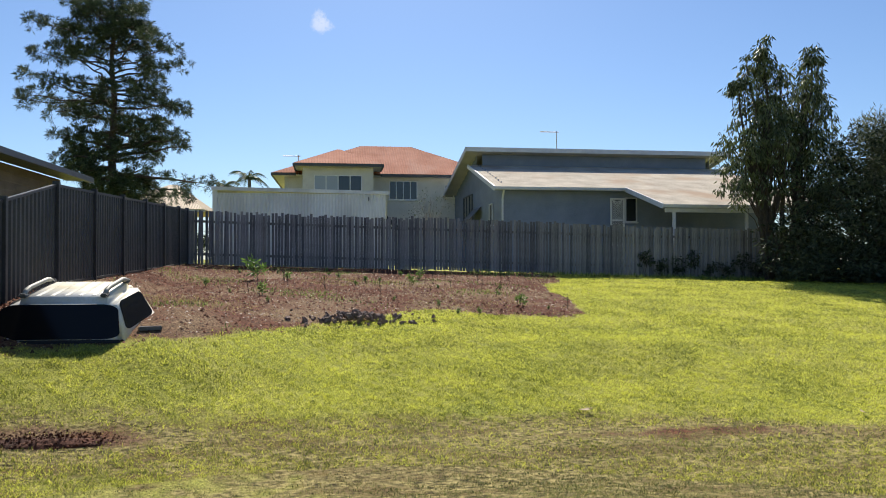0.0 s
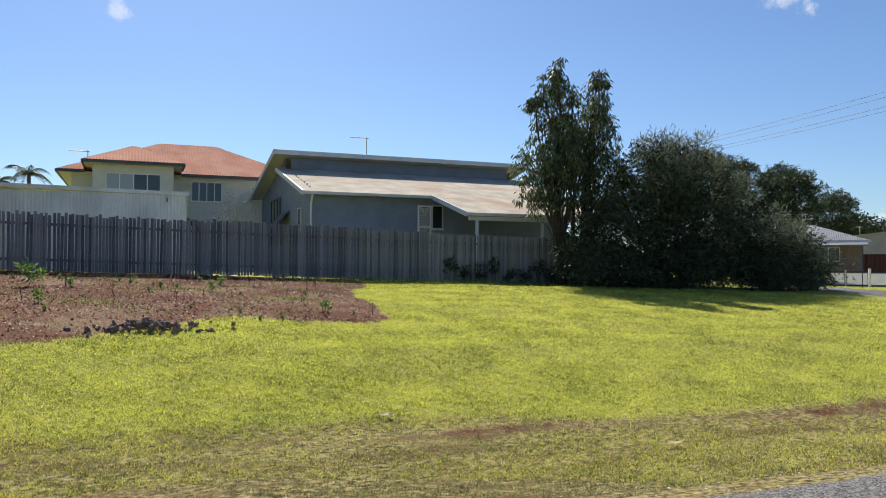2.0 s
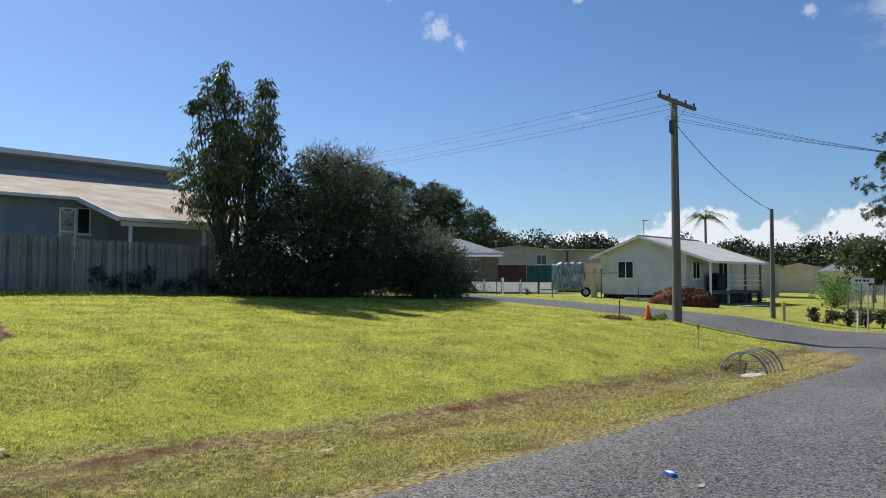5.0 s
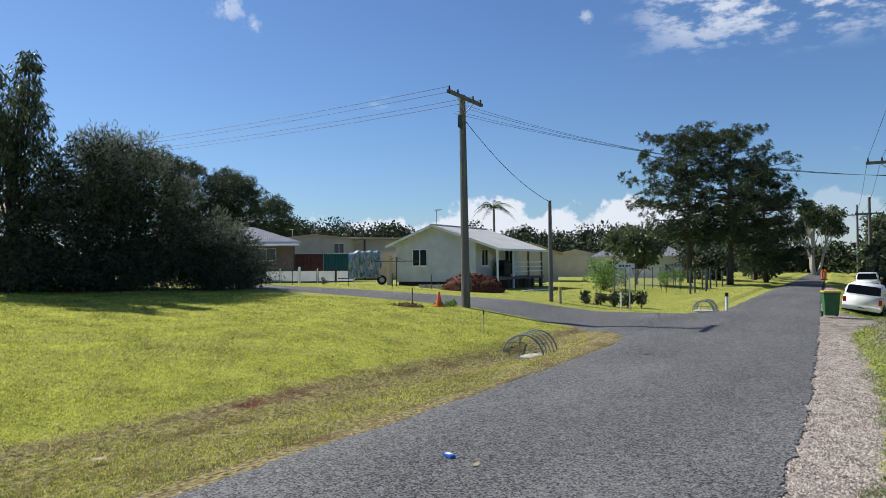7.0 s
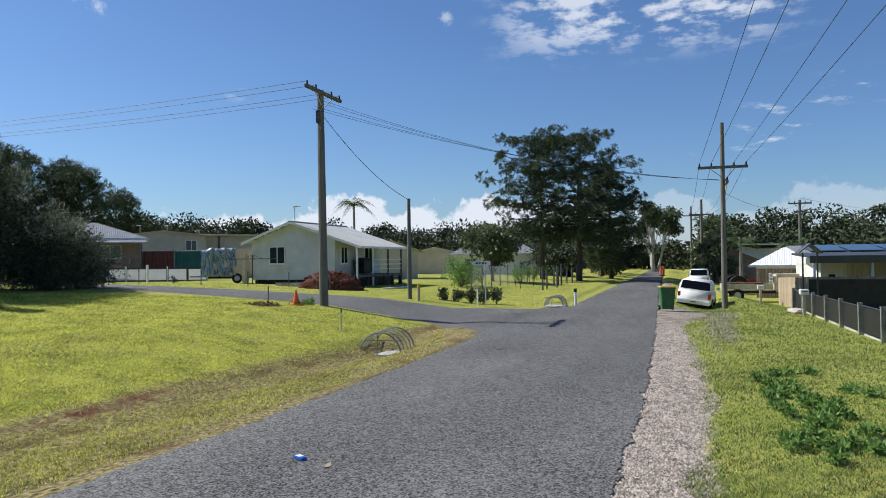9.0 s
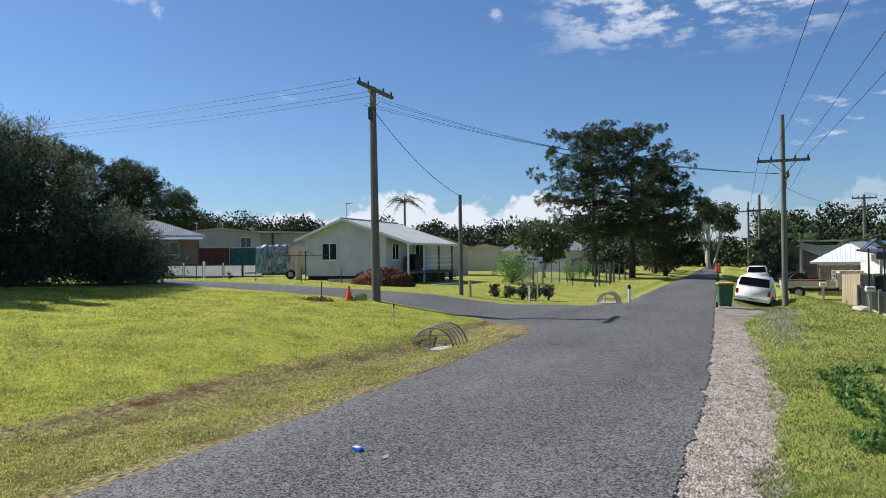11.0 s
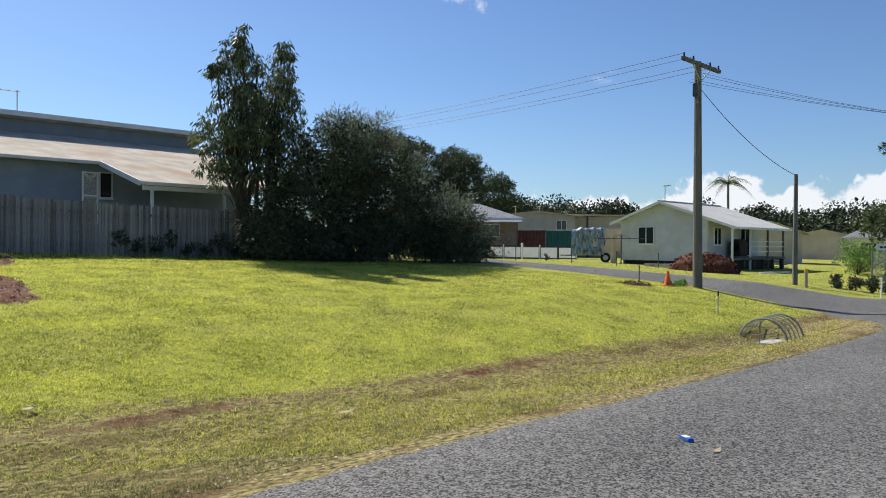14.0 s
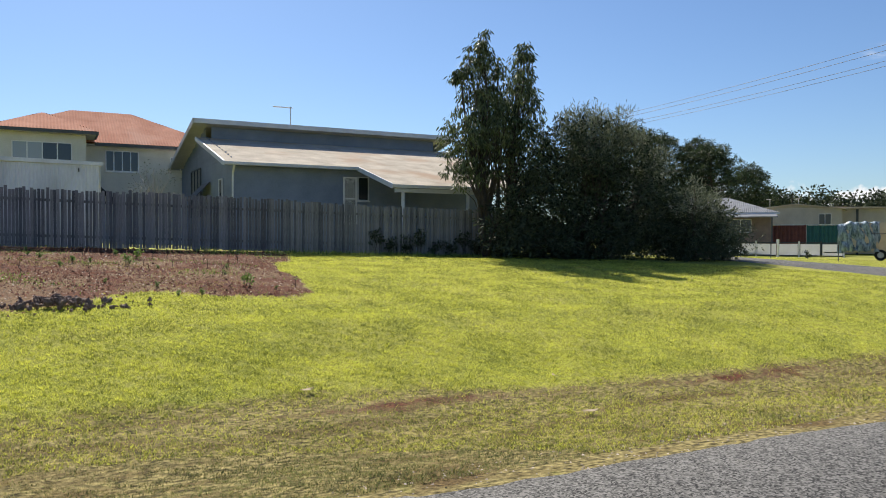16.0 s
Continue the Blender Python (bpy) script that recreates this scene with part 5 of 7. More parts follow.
# ---- across the side street ----
def cottage():
    ob = thing("cottage", label="white weatherboard cottage on stumps with a railed verandah", category="house")
    x0, x1, y0, y1, zf = 42.0, 49.6, 19.3, 25.0, 1.25

    def tops(f):
        y = y0 + f * (y1 - y0)
        return 3.45 + (y - y0) * 0.375 if y < 22.1 else 4.5 - (y - 22.1) * 0.375

    part("wall", boards(bmesh.new(), (x0, y0), (x0, y1), zf - 0.25, 4.5, 0.18, 0.02, (-1, 0), tops), M["off_white"], ob)
    part("wall", boards(bmesh.new(), (x0, y0), (x1, y0), zf, 3.4, 0.18, 0.02, (0, -1)), M["off_white"], ob)
    bm = bmesh.new()
    box(bm, x0 + 0.03, x1, y0 + 0.03, y1, zf - 0.2, 3.4)
    part("wall", bm, M["off_white"], ob)
    part("roof", corrugated(bmesh.new(), (41.55, 17.5, 3.0), (49.8, 17.5, 3.0), (49.8, 22.1, 4.58), (41.55, 22.1, 4.58), 0.2, 0.03), M["pale_roof"], ob, "pale ribbed steel roof sweeping over the verandah")
    part("roof", corrugated(bmesh.new(), (49.8, 25.5, 3.3), (41.55, 25.5, 3.3), (41.55, 22.1, 4.58), (49.8, 22.1, 4.58), 0.2, 0.03), M["pale_roof"], ob)
    for ya, za, yb, zb in ((17.5, 3.02, 22.1, 4.6), (25.5, 3.32, 22.1, 4.6)):
        bm = bmesh.new()
        slab(bm, [(41.5, ya, za), (41.55, ya, za), (41.55, yb, zb), (41.5, yb, zb)], 0.16)
        part("bargeboard", bm, M["white_paint"], ob)
    part("gutter", box(bmesh.new(), 41.5, 49.9, 17.4, 17.5, 2.87, 2.99), M["white_paint"], ob)
    part("ridge_cap", box(bmesh.new(), 41.5, 49.85, 21.98, 22.22, 4.57, 4.62), M["pale_roof"], ob)
    window(ob, "window", (41.98, 23.75), (41.98, 22.65), 1.98, 3.06, (-1, 0), 2, "white_paint", "glass")
    window(ob, "window", (42.7, 19.28), (43.7, 19.28), 1.95, 3.0, (0, -1), 2, "white_paint", "glass")
    window(ob, "window", (46.4, 19.28), (47.9, 19.28), 1.3, 3.1, (0, -1), 2, "white_paint", "glass", False, "glazed sliding door with white frame")
    part("verandah_floor", box(bmesh.new(), x0 - 0.2, 49.5, 17.65, y0 - 0.03, zf - 0.14, zf), M["rail_wood"], ob)
    for xx in (41.7, 44.2, 46.8, 49.3):
        part("post", box(bmesh.new(), xx - 0.05, xx + 0.05, 17.68, 17.78, gh(xx, 17.7) - 0.1, 2.95), M["white_paint"] if xx < 46 else M["rail_wood"], ob)
    for zz in (1.55, 1.85, 2.15):
        part("rail", box(bmesh.new(), 44.2, 49.3, 17.7, 17.75, zz, zz + 0.06), M["white_paint"], ob)
    for xx in np.arange(42.2, 49.6, 1.45):
        for yy in (17.9, 19.4, 22, 24.8):
            part("stump", box(bmesh.new(), xx - 0.07, xx + 0.07, yy - 0.07, yy + 0.07, gh(xx, yy) - 0.1, zf - 0.14), M["dark_trim"], ob)
    part("underfloor", box(bmesh.new(), x0 + 0.25, x1 - 0.2, y0 - 1.0, y1 - 0.2, gh(45, 21) - 0.3, zf - 0.22), M["black"], ob)
    bm = bmesh.new()
    for i in range(5):
        box(bm, 49.5 + i * 0.25, 49.8 + i * 0.25, 17.8, 18.8, zf - 0.2 - i * 0.17, zf - 0.15 - i * 0.17)
    part("steps", bm, M["rail_wood"], ob)
    bb = thing("barbecue", 44.9, 18.7, zf, label="dark covered barbecue on the verandah", category="barbecue")
    part("body", box(bmesh.new(), -0.6, 0.6, -0.3, 0.3, 0.05, 0.75, 0.04), M["black"], bb)
    part("hood", tube(bmesh.new(), (-0.6, 0, 0.75), (0.6, 0, 0.75), 0.32, 0.32, 14), M["black"], bb)
    antenna(42.2, 22.1, 4.55, 40, 1.0)


def mound(name, x, y, rx, ry, h, material, label, category, n=900, size=0.12, seed=5):
    """A heap of loose bits over a domed core."""
    g = np.random.default_rng(seed)
    ob = thing(name, x, y, gh(x, y) - 0.05, label=label, category=category)
    bm = bmesh.new()
    bmesh.ops.create_icosphere(bm, subdivisions=4, radius=1)
    for v in bm.verts:
        k = 1 + 0.16 * noise.noise(v.co * 2.2 + Vector((seed, 0, 0)))
        v.co = Vector((v.co.x * rx * k, v.co.y * ry * k, max(-0.1, v.co.z) * h * k))
    part("core", bm, M[material], ob, smooth=True)
    a, r = g.uniform(0, math.tau, n), g.random(n) ** 0.5 * 1.05
    px, py = np.cos(a) * r * rx, np.sin(a) * r * ry
    pz = h * np.sqrt(np.clip(1 - r**2, 0, 1)) * 0.97
    v, f = leaf_mesh(np.stack([px, py, pz], -1), np.full(n, 0.06), 3, size, 0, 1, 0.35, seed)
    tagged(from_arrays("loose_soil", v, f, M[material], ob), kind="stuff")
    return ob


def caravan():
    ob = thing("caravan", 43.0, 26.95, gh(42, 27), -58, "old caravan half covered by a crumpled blue tarpaulin", "caravan")
    prof = [(-1.8, 0.45), (-1.85, 1.2), (-1.6, 1.95), (-1.2, 2.12), (1.4, 2.2), (1.75, 2.0), (1.85, 1.2), (1.8, 0.45)]
    bm = bmesh.new()
    a = [bm.verts.new((x, -0.9, z)) for x, z in prof]
    b = [bm.verts.new((x, 0.9, z)) for x, z in prof]
    bm.faces.new(a), bm.faces.new(b[::-1])
    for i in range(len(prof)):
        j = (i + 1) % len(prof)
        bm.faces.new((a[i], b[i], b[j], a[j]))
    bmesh.ops.recalc_face_normals(bm, faces=bm.faces)
    part("body", bm, M["canvas"], ob, "beige sheeted caravan body")
    bm = bmesh.new()
    n = 26
    grid = []
    for i in range(n + 1):
        x = -2.0 + 2.15 * i / n
        row = []
        for j in range(n + 1):
            s = j / n
            if s < 0.45:
                y, z = -0.98, 0.5 + s / 0.45 * 1.62
            elif s < 0.62:
                y, z = -0.98 + (s - 0.45) / 0.17 * 1.96, 2.2
            else:
                y, z = 0.98, 2.2 - (s - 0.62) / 0.38 * 1.6
            fold = 0.07 * math.sin(i * 1.3 + j * 0.9) + 0.2 * noise.noise(Vector((i * 0.3, j * 0.3, 2)))
            row.append(bm.verts.new((x + fold * 0.6, y + fold * (-1 if s < 0.5 else 1), z - 0.25 * max(0, -1.5 - x) + fold * 0.5)))
        grid.append(row)
    for i in range(n):
        for j in range(n):
            bm.faces.new((grid[i][j], grid[i + 1][j], grid[i + 1][j + 1], grid[i][j + 1]))
    part("tarpaulin", bm, M["tarp"], ob, "crumpled pale blue tarpaulin", True)
    for yy in (-0.85, 0.85):
        w = part("wheel", tube(bmesh.new(), (0.2, yy - 0.1, 0.3), (0.2, yy + 0.1, 0.3), 0.32, 0.32, 18), M["rubber"], ob)
        part("rim", tube(bmesh.new(), (0.2, yy - 0.11, 0.3), (0.2, yy + 0.11, 0.3), 0.17, 0.17, 14), M["rim"], w)
    part("drawbar", chain(bmesh.new(), [(-1.8, -0.4, 0.42), (-2.7, 0, 0.42), (-1.8, 0.4, 0.42)], [0.04] * 3), M["dark_steel"], ob)


def street_house(az, d, w, depth, z0, ze, zr, wall, roof, label, shape="gable", porch=0.0, wins=((0.25, 1.2),), offset=0.0):
    """A house seen across the street, its front square to the line from the junction."""
    x, y = d * math.sin(radians(az)), d * math.cos(radians(az))
    ob = thing("house", x, y, 0, -az, label, "house")
    h = w / 2
    part("wall", boards(bmesh.new(), (-h, 0), (h, 0), z0, ze, 0.2, 0.015, (0, -1)), M[wall], ob)
    part("wall", box(bmesh.new(), -h + 0.02, h - 0.02, 0.02, depth, z0, ze - 0.02), M[wall], ob)
    if shape == "flat":
        part("roof", slab(bmesh.new(), [(-h - 0.5, -0.6, zr), (h + 0.5, -0.6, zr - 0.15), (h + 0.5, depth + 0.4, zr - 0.35), (-h - 0.5, depth + 0.4, zr - 0.2)], 0.16), M[roof], ob)
    elif shape == "gable":
        bm = bmesh.new()
        face(bm, (-h, 0.01, ze - 0.02), (h, 0.01, ze - 0.02), (0, 0.01, zr - 0.08))
        part("gable_wall", bm, M[wall], ob)
        for s in (-1, 1):
            part("roof", slab(bmesh.new(), [(0, -0.4, zr), (s * (h + 0.5), -0.4, ze - 0.1), (s * (h + 0.5), depth, ze - 0.1), (0, depth, zr)][:: s], 0.08), M[roof], ob)
    else:
        part("roof", hip_roof(bmesh.new(), -h - 0.5, h + 0.5, -0.5, depth + 0.5, ze, -h * 0.3 + offset, h * 0.3 + offset, depth / 2, zr), M[roof], ob)
        part("gutter", box(bmesh.new(), -h - 0.55, h + 0.55, -0.6, -0.5, ze - 0.14, ze - 0.01), M["pale_trim"], ob)
    if porch:
        part("porch_roof", slab(bmesh.new(), [(-h - 0.3, -porch, ze - 0.35), (h + 0.3, -porch, ze - 0.35), (h + 0.3, 0, ze - 0.05), (-h - 0.3, 0, ze - 0.05)], 0.08), M[roof], ob)
        for k in range(4):
            xx = -h + 0.1 + (w - 0.2) * k / 3
            part("post", box(bmesh.new(), xx - 0.05, xx + 0.05, -porch + 0.05, -porch + 0.15, z0 - 0.3, ze - 0.43), M["dark_trim"], ob)
    for f, ww in wins:
        xc = -h + w * f
        window(ob, "window", (xc - ww / 2, -0.005), (xc + ww / 2, -0.005), ze - 1.55, ze - 0.5, (0, -1), 2, "white_paint", "glass")
    return ob


def container(x, y, turn, w, material, label):
    ob = thing("shipping_container", x, y, gh(x, y), turn, label, "container")
    part("wall", ribbed(bmesh.new(), (0, 0), (w, 0), 0.1, 2.35, 0.28, 0.04, (0, -1)), M[material], ob)
    part("frame", box(bmesh.new(), -0.05, w + 0.05, -0.02, 2.2, 2.35, 2.45), M["galv"], ob)
    part("body", box(bmesh.new(), 0, w, 0.02, 2.15, 0.1, 2.34), M[material], ob)
    for xx in (-0.05, w - 0.05):
        part("corner_post", box(bmesh.new(), xx, xx + 0.1, -0.07, -0.045, 0, 2.4), M[material], ob)


def cloth_fence():
    ob = thing("cloth_fence", label="low dark-railed fence hung with white shade cloth", category="fence")
    a, b = Vector((44.6, 40.4, 0)), Vector((49.8, 33.6, 0))
    n = 6
    d = (b - a).normalized()
    turn = math.degrees(math.atan2(d.y, d.x))
    for i in range(n + 1):
        p = a.lerp(b, i / n)
        q = part("post", box(bmesh.new(), -0.05, 0.05, -0.05, 0.05, -0.2, 1.15), M["dark_steel"] if i % 2 else M["white_paint"], ob)
        q.matrix_basis = pose(p.x, p.y, gh(p.x, p.y), 0, 0, turn)
        if i < n:
            length = (b - a).length / n
            q = part("cloth", box(bmesh.new(), 0.08, length - 0.08, -0.01, 0.01, 0.12, 0.92), M["mesh_white"], ob)
            q.matrix_basis = pose(p.x, p.y, gh(p.x, p.y), 0, 0, turn)
            for zz in (0.04, 0.97):
                q = part("rail", box(bmesh.new(), 0.05, length - 0.05, -0.03, 0.03, zz, zz + 0.08), M["dark_steel"], ob)
                q.matrix_basis = pose(p.x, p.y, gh(p.x, p.y), 0, 0, turn)


cottage()
mound("mulch_heap", 36.85, 17.15, 1.1, 1.75, 0.95, "mulch", "heap of red-brown bark mulch on the grass", "mulch")
caravan()
street_house(47.5, 64, 9.0, 8, 0.8, 4.1, 5.5, "brick_wall", "grey_roof", "brown house with a grey roof and dark porch", "hip", 2.0, ((0.75, 1.6),))
street_house(53.0, 74, 7.4, 8, 0.7, 4.75, 5.15, "beige_wall", "tan_roof", "beige house with a low tan roof", "gable", 0, ((0.82, 1.0),))
street_house(56.6, 77, 7.6, 8, 0.7, 4.7, 4.98, "beige_wall", "tan_roof", "beige flat-roofed house with dark posts", "flat", 0, ())
for k, xx in enumerate((-3.6, 0.2, 3.6)):
    pb = thing("wall_post", 77 * math.sin(radians(56.6)), 77 * math.cos(radians(56.6)), 0, -56.6, "dark steel post on the beige house wall", "post", "dark wall posts")
    part("shaft", box(bmesh.new(), xx - 0.1, xx + 0.1, -0.14, -0.02, 0.6, 4.7), M["dark_trim"], pb)
for az, d in ((51.4, 75.5), (53.2, 75.5)):
    antenna(d * math.sin(radians(az)), d * math.cos(radians(az)), 4.75, 30, 0.95)
container(50.4, 40.2, -53, 2.5, "rust_red", "rust-red shipping container behind the cloth fence")
container(52.0, 38.1, -53, 2.4, "teal", "teal shipping container behind the cloth fence")
cloth_fence()

tank = thing("water_tank", 41.7, 25.3, gh(41.7, 25.3), label="slim beige upright water tank beside the cottage", category="tank")
part("body", box(bmesh.new(), -0.2, 0.2, -0.15, 0.15, 0, 1.85, 0.06), M["canvas"], tank, smooth=False)

line = thing("clothes_hoist", 39.4, 23.4, gh(39.4, 23.4), 20, "rotary clothes hoist with dark steel arms", "clothes hoist")
part("mast", tube(bmesh.new(), (0, 0, -0.1), (0, 0, 1.75), 0.035), M["dark_steel"], line)
for k in range(4):
    a = k * math.pi / 2
    part("arm", tube(bmesh.new(), (0, 0, 1.5), (1.35 * math.cos(a), 1.35 * math.sin(a), 1.5), 0.02), M["dark_steel"], line)
    part("stay", tube(bmesh.new(), (0, 0, 1.75), (0.6 * math.cos(a), 0.6 * math.sin(a), 1.5), 0.012), M["dark_steel"], line)

bed = thing("garden_bed", 38.6, 19.7, gh(38.6, 19.7), 90, "low sleeper edging in front of the cottage", "garden edging")
for k in range(3):
    part("sleeper", box(bmesh.new(), -1.6 + k * 1.1, -0.52 + k * 1.1, -0.1, 0.1, -0.05, 0.24, 0.015), M["concrete"], bed)
plank = thing("plank", 41.5, 15.3, gh(41.5, 15.3) + 0.03, -12, "pale loose plank lying on the grass", "plank")
part("board", box(bmesh.new(), -1.3, 1.3, -0.1, 0.1, 0, 0.06, 0.01), M["white_paint"], plank)


# ---- poles, wires and street things ----
def power_pole(x, y, z, h, label, arms, lean=0.0, r=0.16):
    ob = thing("power_pole", x, y, z, 0, label, "power pole", "power poles along the streets")
    part("shaft", tube(bmesh.new(), (0, 0, -0.3), (lean, 0, h), r, r * 0.68, 14), M["pole_wood"], ob)
    for zz, ax, half in arms:
        c = lean * zz / h
        o = 0.14
        if ax == "x":
            arm = part("crossarm", box(bmesh.new(), c - half, c + half, -o - 0.06, -o + 0.06, zz - 0.06, zz + 0.06, 0.01), M["pole_wood"], ob)
            spots = [(c + half * f, -o) for f in (-0.93, -0.45, 0.45, 0.93)]
        else:
            arm = part("crossarm", box(bmesh.new(), c - o - 0.06, c - o + 0.06, -half, half, zz - 0.06, zz + 0.06, 0.01), M["pole_wood"], ob)
            spots = [(c - o, half * f) for f in (-0.93, -0.45, 0.45, 0.93)]
        for sx, sy in spots:
            part("insulator", tube(bmesh.new(), (sx, sy, zz + 0.06), (sx, sy, zz + 0.2), 0.04, 0.028, 8), M["cable"], arm)
        for s in (-1, 1):
            e = (c + s * half * 0.5, -o, zz - 0.05) if ax == "x" else (c - o, s * half * 0.5, zz - 0.05)
            part("brace", tube(bmesh.new(), e, (c, -0.1, zz - 0.55), 0.018), M["galv"], arm)
    return ob


def wire(a, b, sag, r=0.0085, n=16):
    a, b = Vector(a), Vector(b)
    bm = bmesh.new()
    pts = [a.lerp(b, i / n) - Vector((0, 0, sag * 4 * (i / n) * (1 - i / n))) for i in range(n + 1)]
    chain(bm, pts, [r] * (n + 1), 5)
    ob = new("power_line", finish(bm, "power_line", M["cable"]))
    return tagged(ob, "thin black overhead power line strung between poles", "cable", "overhead power lines")


p1 = power_pole(25.0, 11.78, gh(25, 11.78), 7.75, "tall weathered timber power pole at the corner", [(7.62, "x", 1.4)], -0.12, 0.17)
part("fuse_box", box(bmesh.new(), -0.32, -0.16, -0.1, 0.1, 6.55, 7.0, 0.02), M["dark_trim"], p1)
part("fuse_rod", tube(bmesh.new(), (-0.26, -0.1, 6.3), (-0.3, -0.1, 7.15), 0.04), M["pole_wood"], p1)
z1 = gh(25, 11.78) + 7.8
p3 = power_pole(25.4, 58, gh(25.4, 58), 7.4, "weathered timber power pole far up the side street", [(7.3, "x", 1.3)])
zn = gh(25.4, 58) + 7.45
for f in (-0.93, -0.45, 0.45, 0.93):
    wire((24.9 + 1.4 * f, 11.64, z1), (25.4 + 1.3 * f, 57.86, zn), 0.8)
pb = power_pole(36.0, -2.45, gh(36, -2.45), 8.3, "tall timber power pole beside the white utility", [(6.3, "y", 1.05), (5.6, "x", 0.8)], 0.0, 0.13)
zb = gh(36, -2.45)
for f, g2 in ((-0.93, -0.93), (-0.45, -0.45), (0.45, 0.45), (0.93, 0.93)):
    wire((24.9 + 0.5 * f, 11.9, z1 - 0.55 + 0.25 * f), (36 + 0.8 * g2, -2.3, zb + 5.75 + 0.1 * g2), 0.55 + 0.12 * g2, 0.006)
for f, zt in ((0.93, 11.2), (0.45, 10.2), (-0.45, 9.8), (-0.93, 8.9)):
    wire((35.86, -2.45 + 1.05 * f, zb + 6.5), (-16.0, -4.4 + 1.4 * f, zt), 0.35)
p2 = power_pole(32.9, 11.3, gh(32.9, 11.3), 4.6, "short timber service pole in front of the cottage", [], 0.0, 0.11)
wire((25.0, 11.78, z1 - 0.9), (32.9, 11.3, gh(32.9, 11.3) + 4.55), 0.35, 0.012)
power_pole(74, -2.9, gh(74, -2.9), 7.6, "distant timber power pole along the street", [(6.2, "y", 1.1)])
power_pole(100, -2.6, gh(100, -2.6), 8.6, "distant timber power pole along the street", [(7.4, "y", 1.1)])
power_pole(69, -10.5, gh(69, -10.5), 7.2, "timber power pole standing among the far houses", [(6.9, "y", 0.9), (6.2, "y", 0.5)])
for f in (-0.93, -0.45, 0.45, 0.93):
    wire((36.1, -2.45 + 1.05 * f, zb + 6.5), (73.9, -2.9 + 1.1 * f, gh(74, -2.9) + 6.35), 0.5)
wire((36.0, -2.45, zb + 5.2), (69, -10.5, 6.4), 0.6)
wire((69, -10.5, 6.9), (96, -30, 6.5), 0.4)
wire((20.0, 38.0, 7.3), (25.4, 57.9, zn), 0.3, 0.012)
wire((20.0, 38.3, 7.0), (25.4, 57.9, zn - 0.3), 0.3, 0.012)


def culvert_guard(x, y, z, r, length, turn, label):
    ob = thing("culvert_guard", x, y, z, turn, label, "culvert guard", "half-round culvert guards")
    for i in range(5):
        xx = length * i / 4
        pts = [(xx, r * math.cos(a), r * 1.08 * math.sin(a)) for a in np.linspace(0, math.pi, 15)]
        part("hoop", chain(bmesh.new(), pts, [0.024 if i in (0, 4) else 0.014] * 15, 6), M["old_galv"], ob)
    for k in range(13):
        a = math.pi * (k + 0.5) / 13
        part("bar", tube(bmesh.new(), (0, r * math.cos(a), r * 1.08 * math.sin(a)), (length, r * math.cos(a), r * 1.08 * math.sin(a)), 0.011, seg=6), M["old_galv"], ob)
    for zz in (0.2, 0.4):
        part("cross_bar", tube(bmesh.new(), (0, -r * 0.95, zz), (0, r * 0.95, zz), 0.012, seg=6), M["old_galv"], ob)
    part("strut", chain(bmesh.new(), [(0, 0.08, 0), (0, 0.06, r * 1.05)], [0.016, 0.016], 6), M["old_galv"], ob)
    part("headwall", box(bmesh.new(), -0.12, length + 0.1, -r - 0.05, r + 0.05, -0.25, 0.02, 0.02), M["concrete"], ob, "pale concrete culvert headwall")


culvert_guard(18.55, 7.05, -0.36, 0.56, 1.5, 6, "half-round galvanised bar guard over a concrete culvert")
culvert_guard(33.2, 4.75, gh(33.2, 4.75), 0.42, 1.2, 0, "small pale half-round guard at the far kerb")


def cone(x, y):
    ob = thing("traffic_cone", x, y, gh(x, y), 10, "orange traffic cone on the grass by the pole", "traffic cone")
    part("base", box(bmesh.new(), -0.19, 0.19, -0.19, 0.19, 0, 0.04, 0.01), M["orange"], ob)
    part("body", tube(bmesh.new(), (0, 0, 0.04), (0, 0, 0.52), 0.13, 0.03, 20), M["orange"], ob, smooth=False)


cone(24.25, 12.5)


def marker(x, y, h, r, material, top, label, lean=0.0):
    ob = thing("marker_post", x, y, gh(x, y), 0, label, "post", "small marker posts")
    part("shaft", tube(bmesh.new(), (0, 0, -0.1), (lean, 0, h), r, r, 8), M[material], ob)
    part("cap", tube(bmesh.new(), (lean * 0.8, 0, h * 0.8), (lean, 0, h + 0.01), r * 1.15, r * 1.15, 8), M[top], ob)


marker(20.2, 8.9, 0.62, 0.018, "galv", "black", "thin grey survey stake with a dark tip")
marker(23.9, 13.4, 0.6, 0.02, "dark_trim", "dark_trim", "dark thin stake beside the traffic cone")
marker(32.4, 10.7, 0.75, 0.07, "fresh_paling", "yellow", "timber bollard with a yellow top")
marker(32.3, 7.95, 0.75, 0.03, "white_paint", "white_paint", "white roadside marker post", 0.03)
marker(34.0, 3.9, 0.75, 0.06, "white_paint", "black", "white roadside guide post with dark top")
for k, (xx, yy) in enumerate(((33.6, 31.5), (34.4, 29.3), (33.0, 26.2), (35.2, 24.0), (36.6, 22.0), (36.8, 19.6), (35.6, 16.6))):
    marker(xx, yy, 0.8, 0.025, "dark_trim", "dark_trim", "dark thin garden stake along the verge")
for xx, yy in ((34.6, 33.0), (35.6, 30.0), (36.4, 26.6)):
    broadleaf("young_shrub", xx, yy, gh(xx, yy), "tiny clipped dark shrub on the verge", [(0, 0, 0.28, 0.16, 0.16, 0.24, 14, 0.1)], "bush_leaf", 20, 0.06, 0, 0.3, 40 + int(yy), "bark", (((0, 0), 0.02),), "shrub")
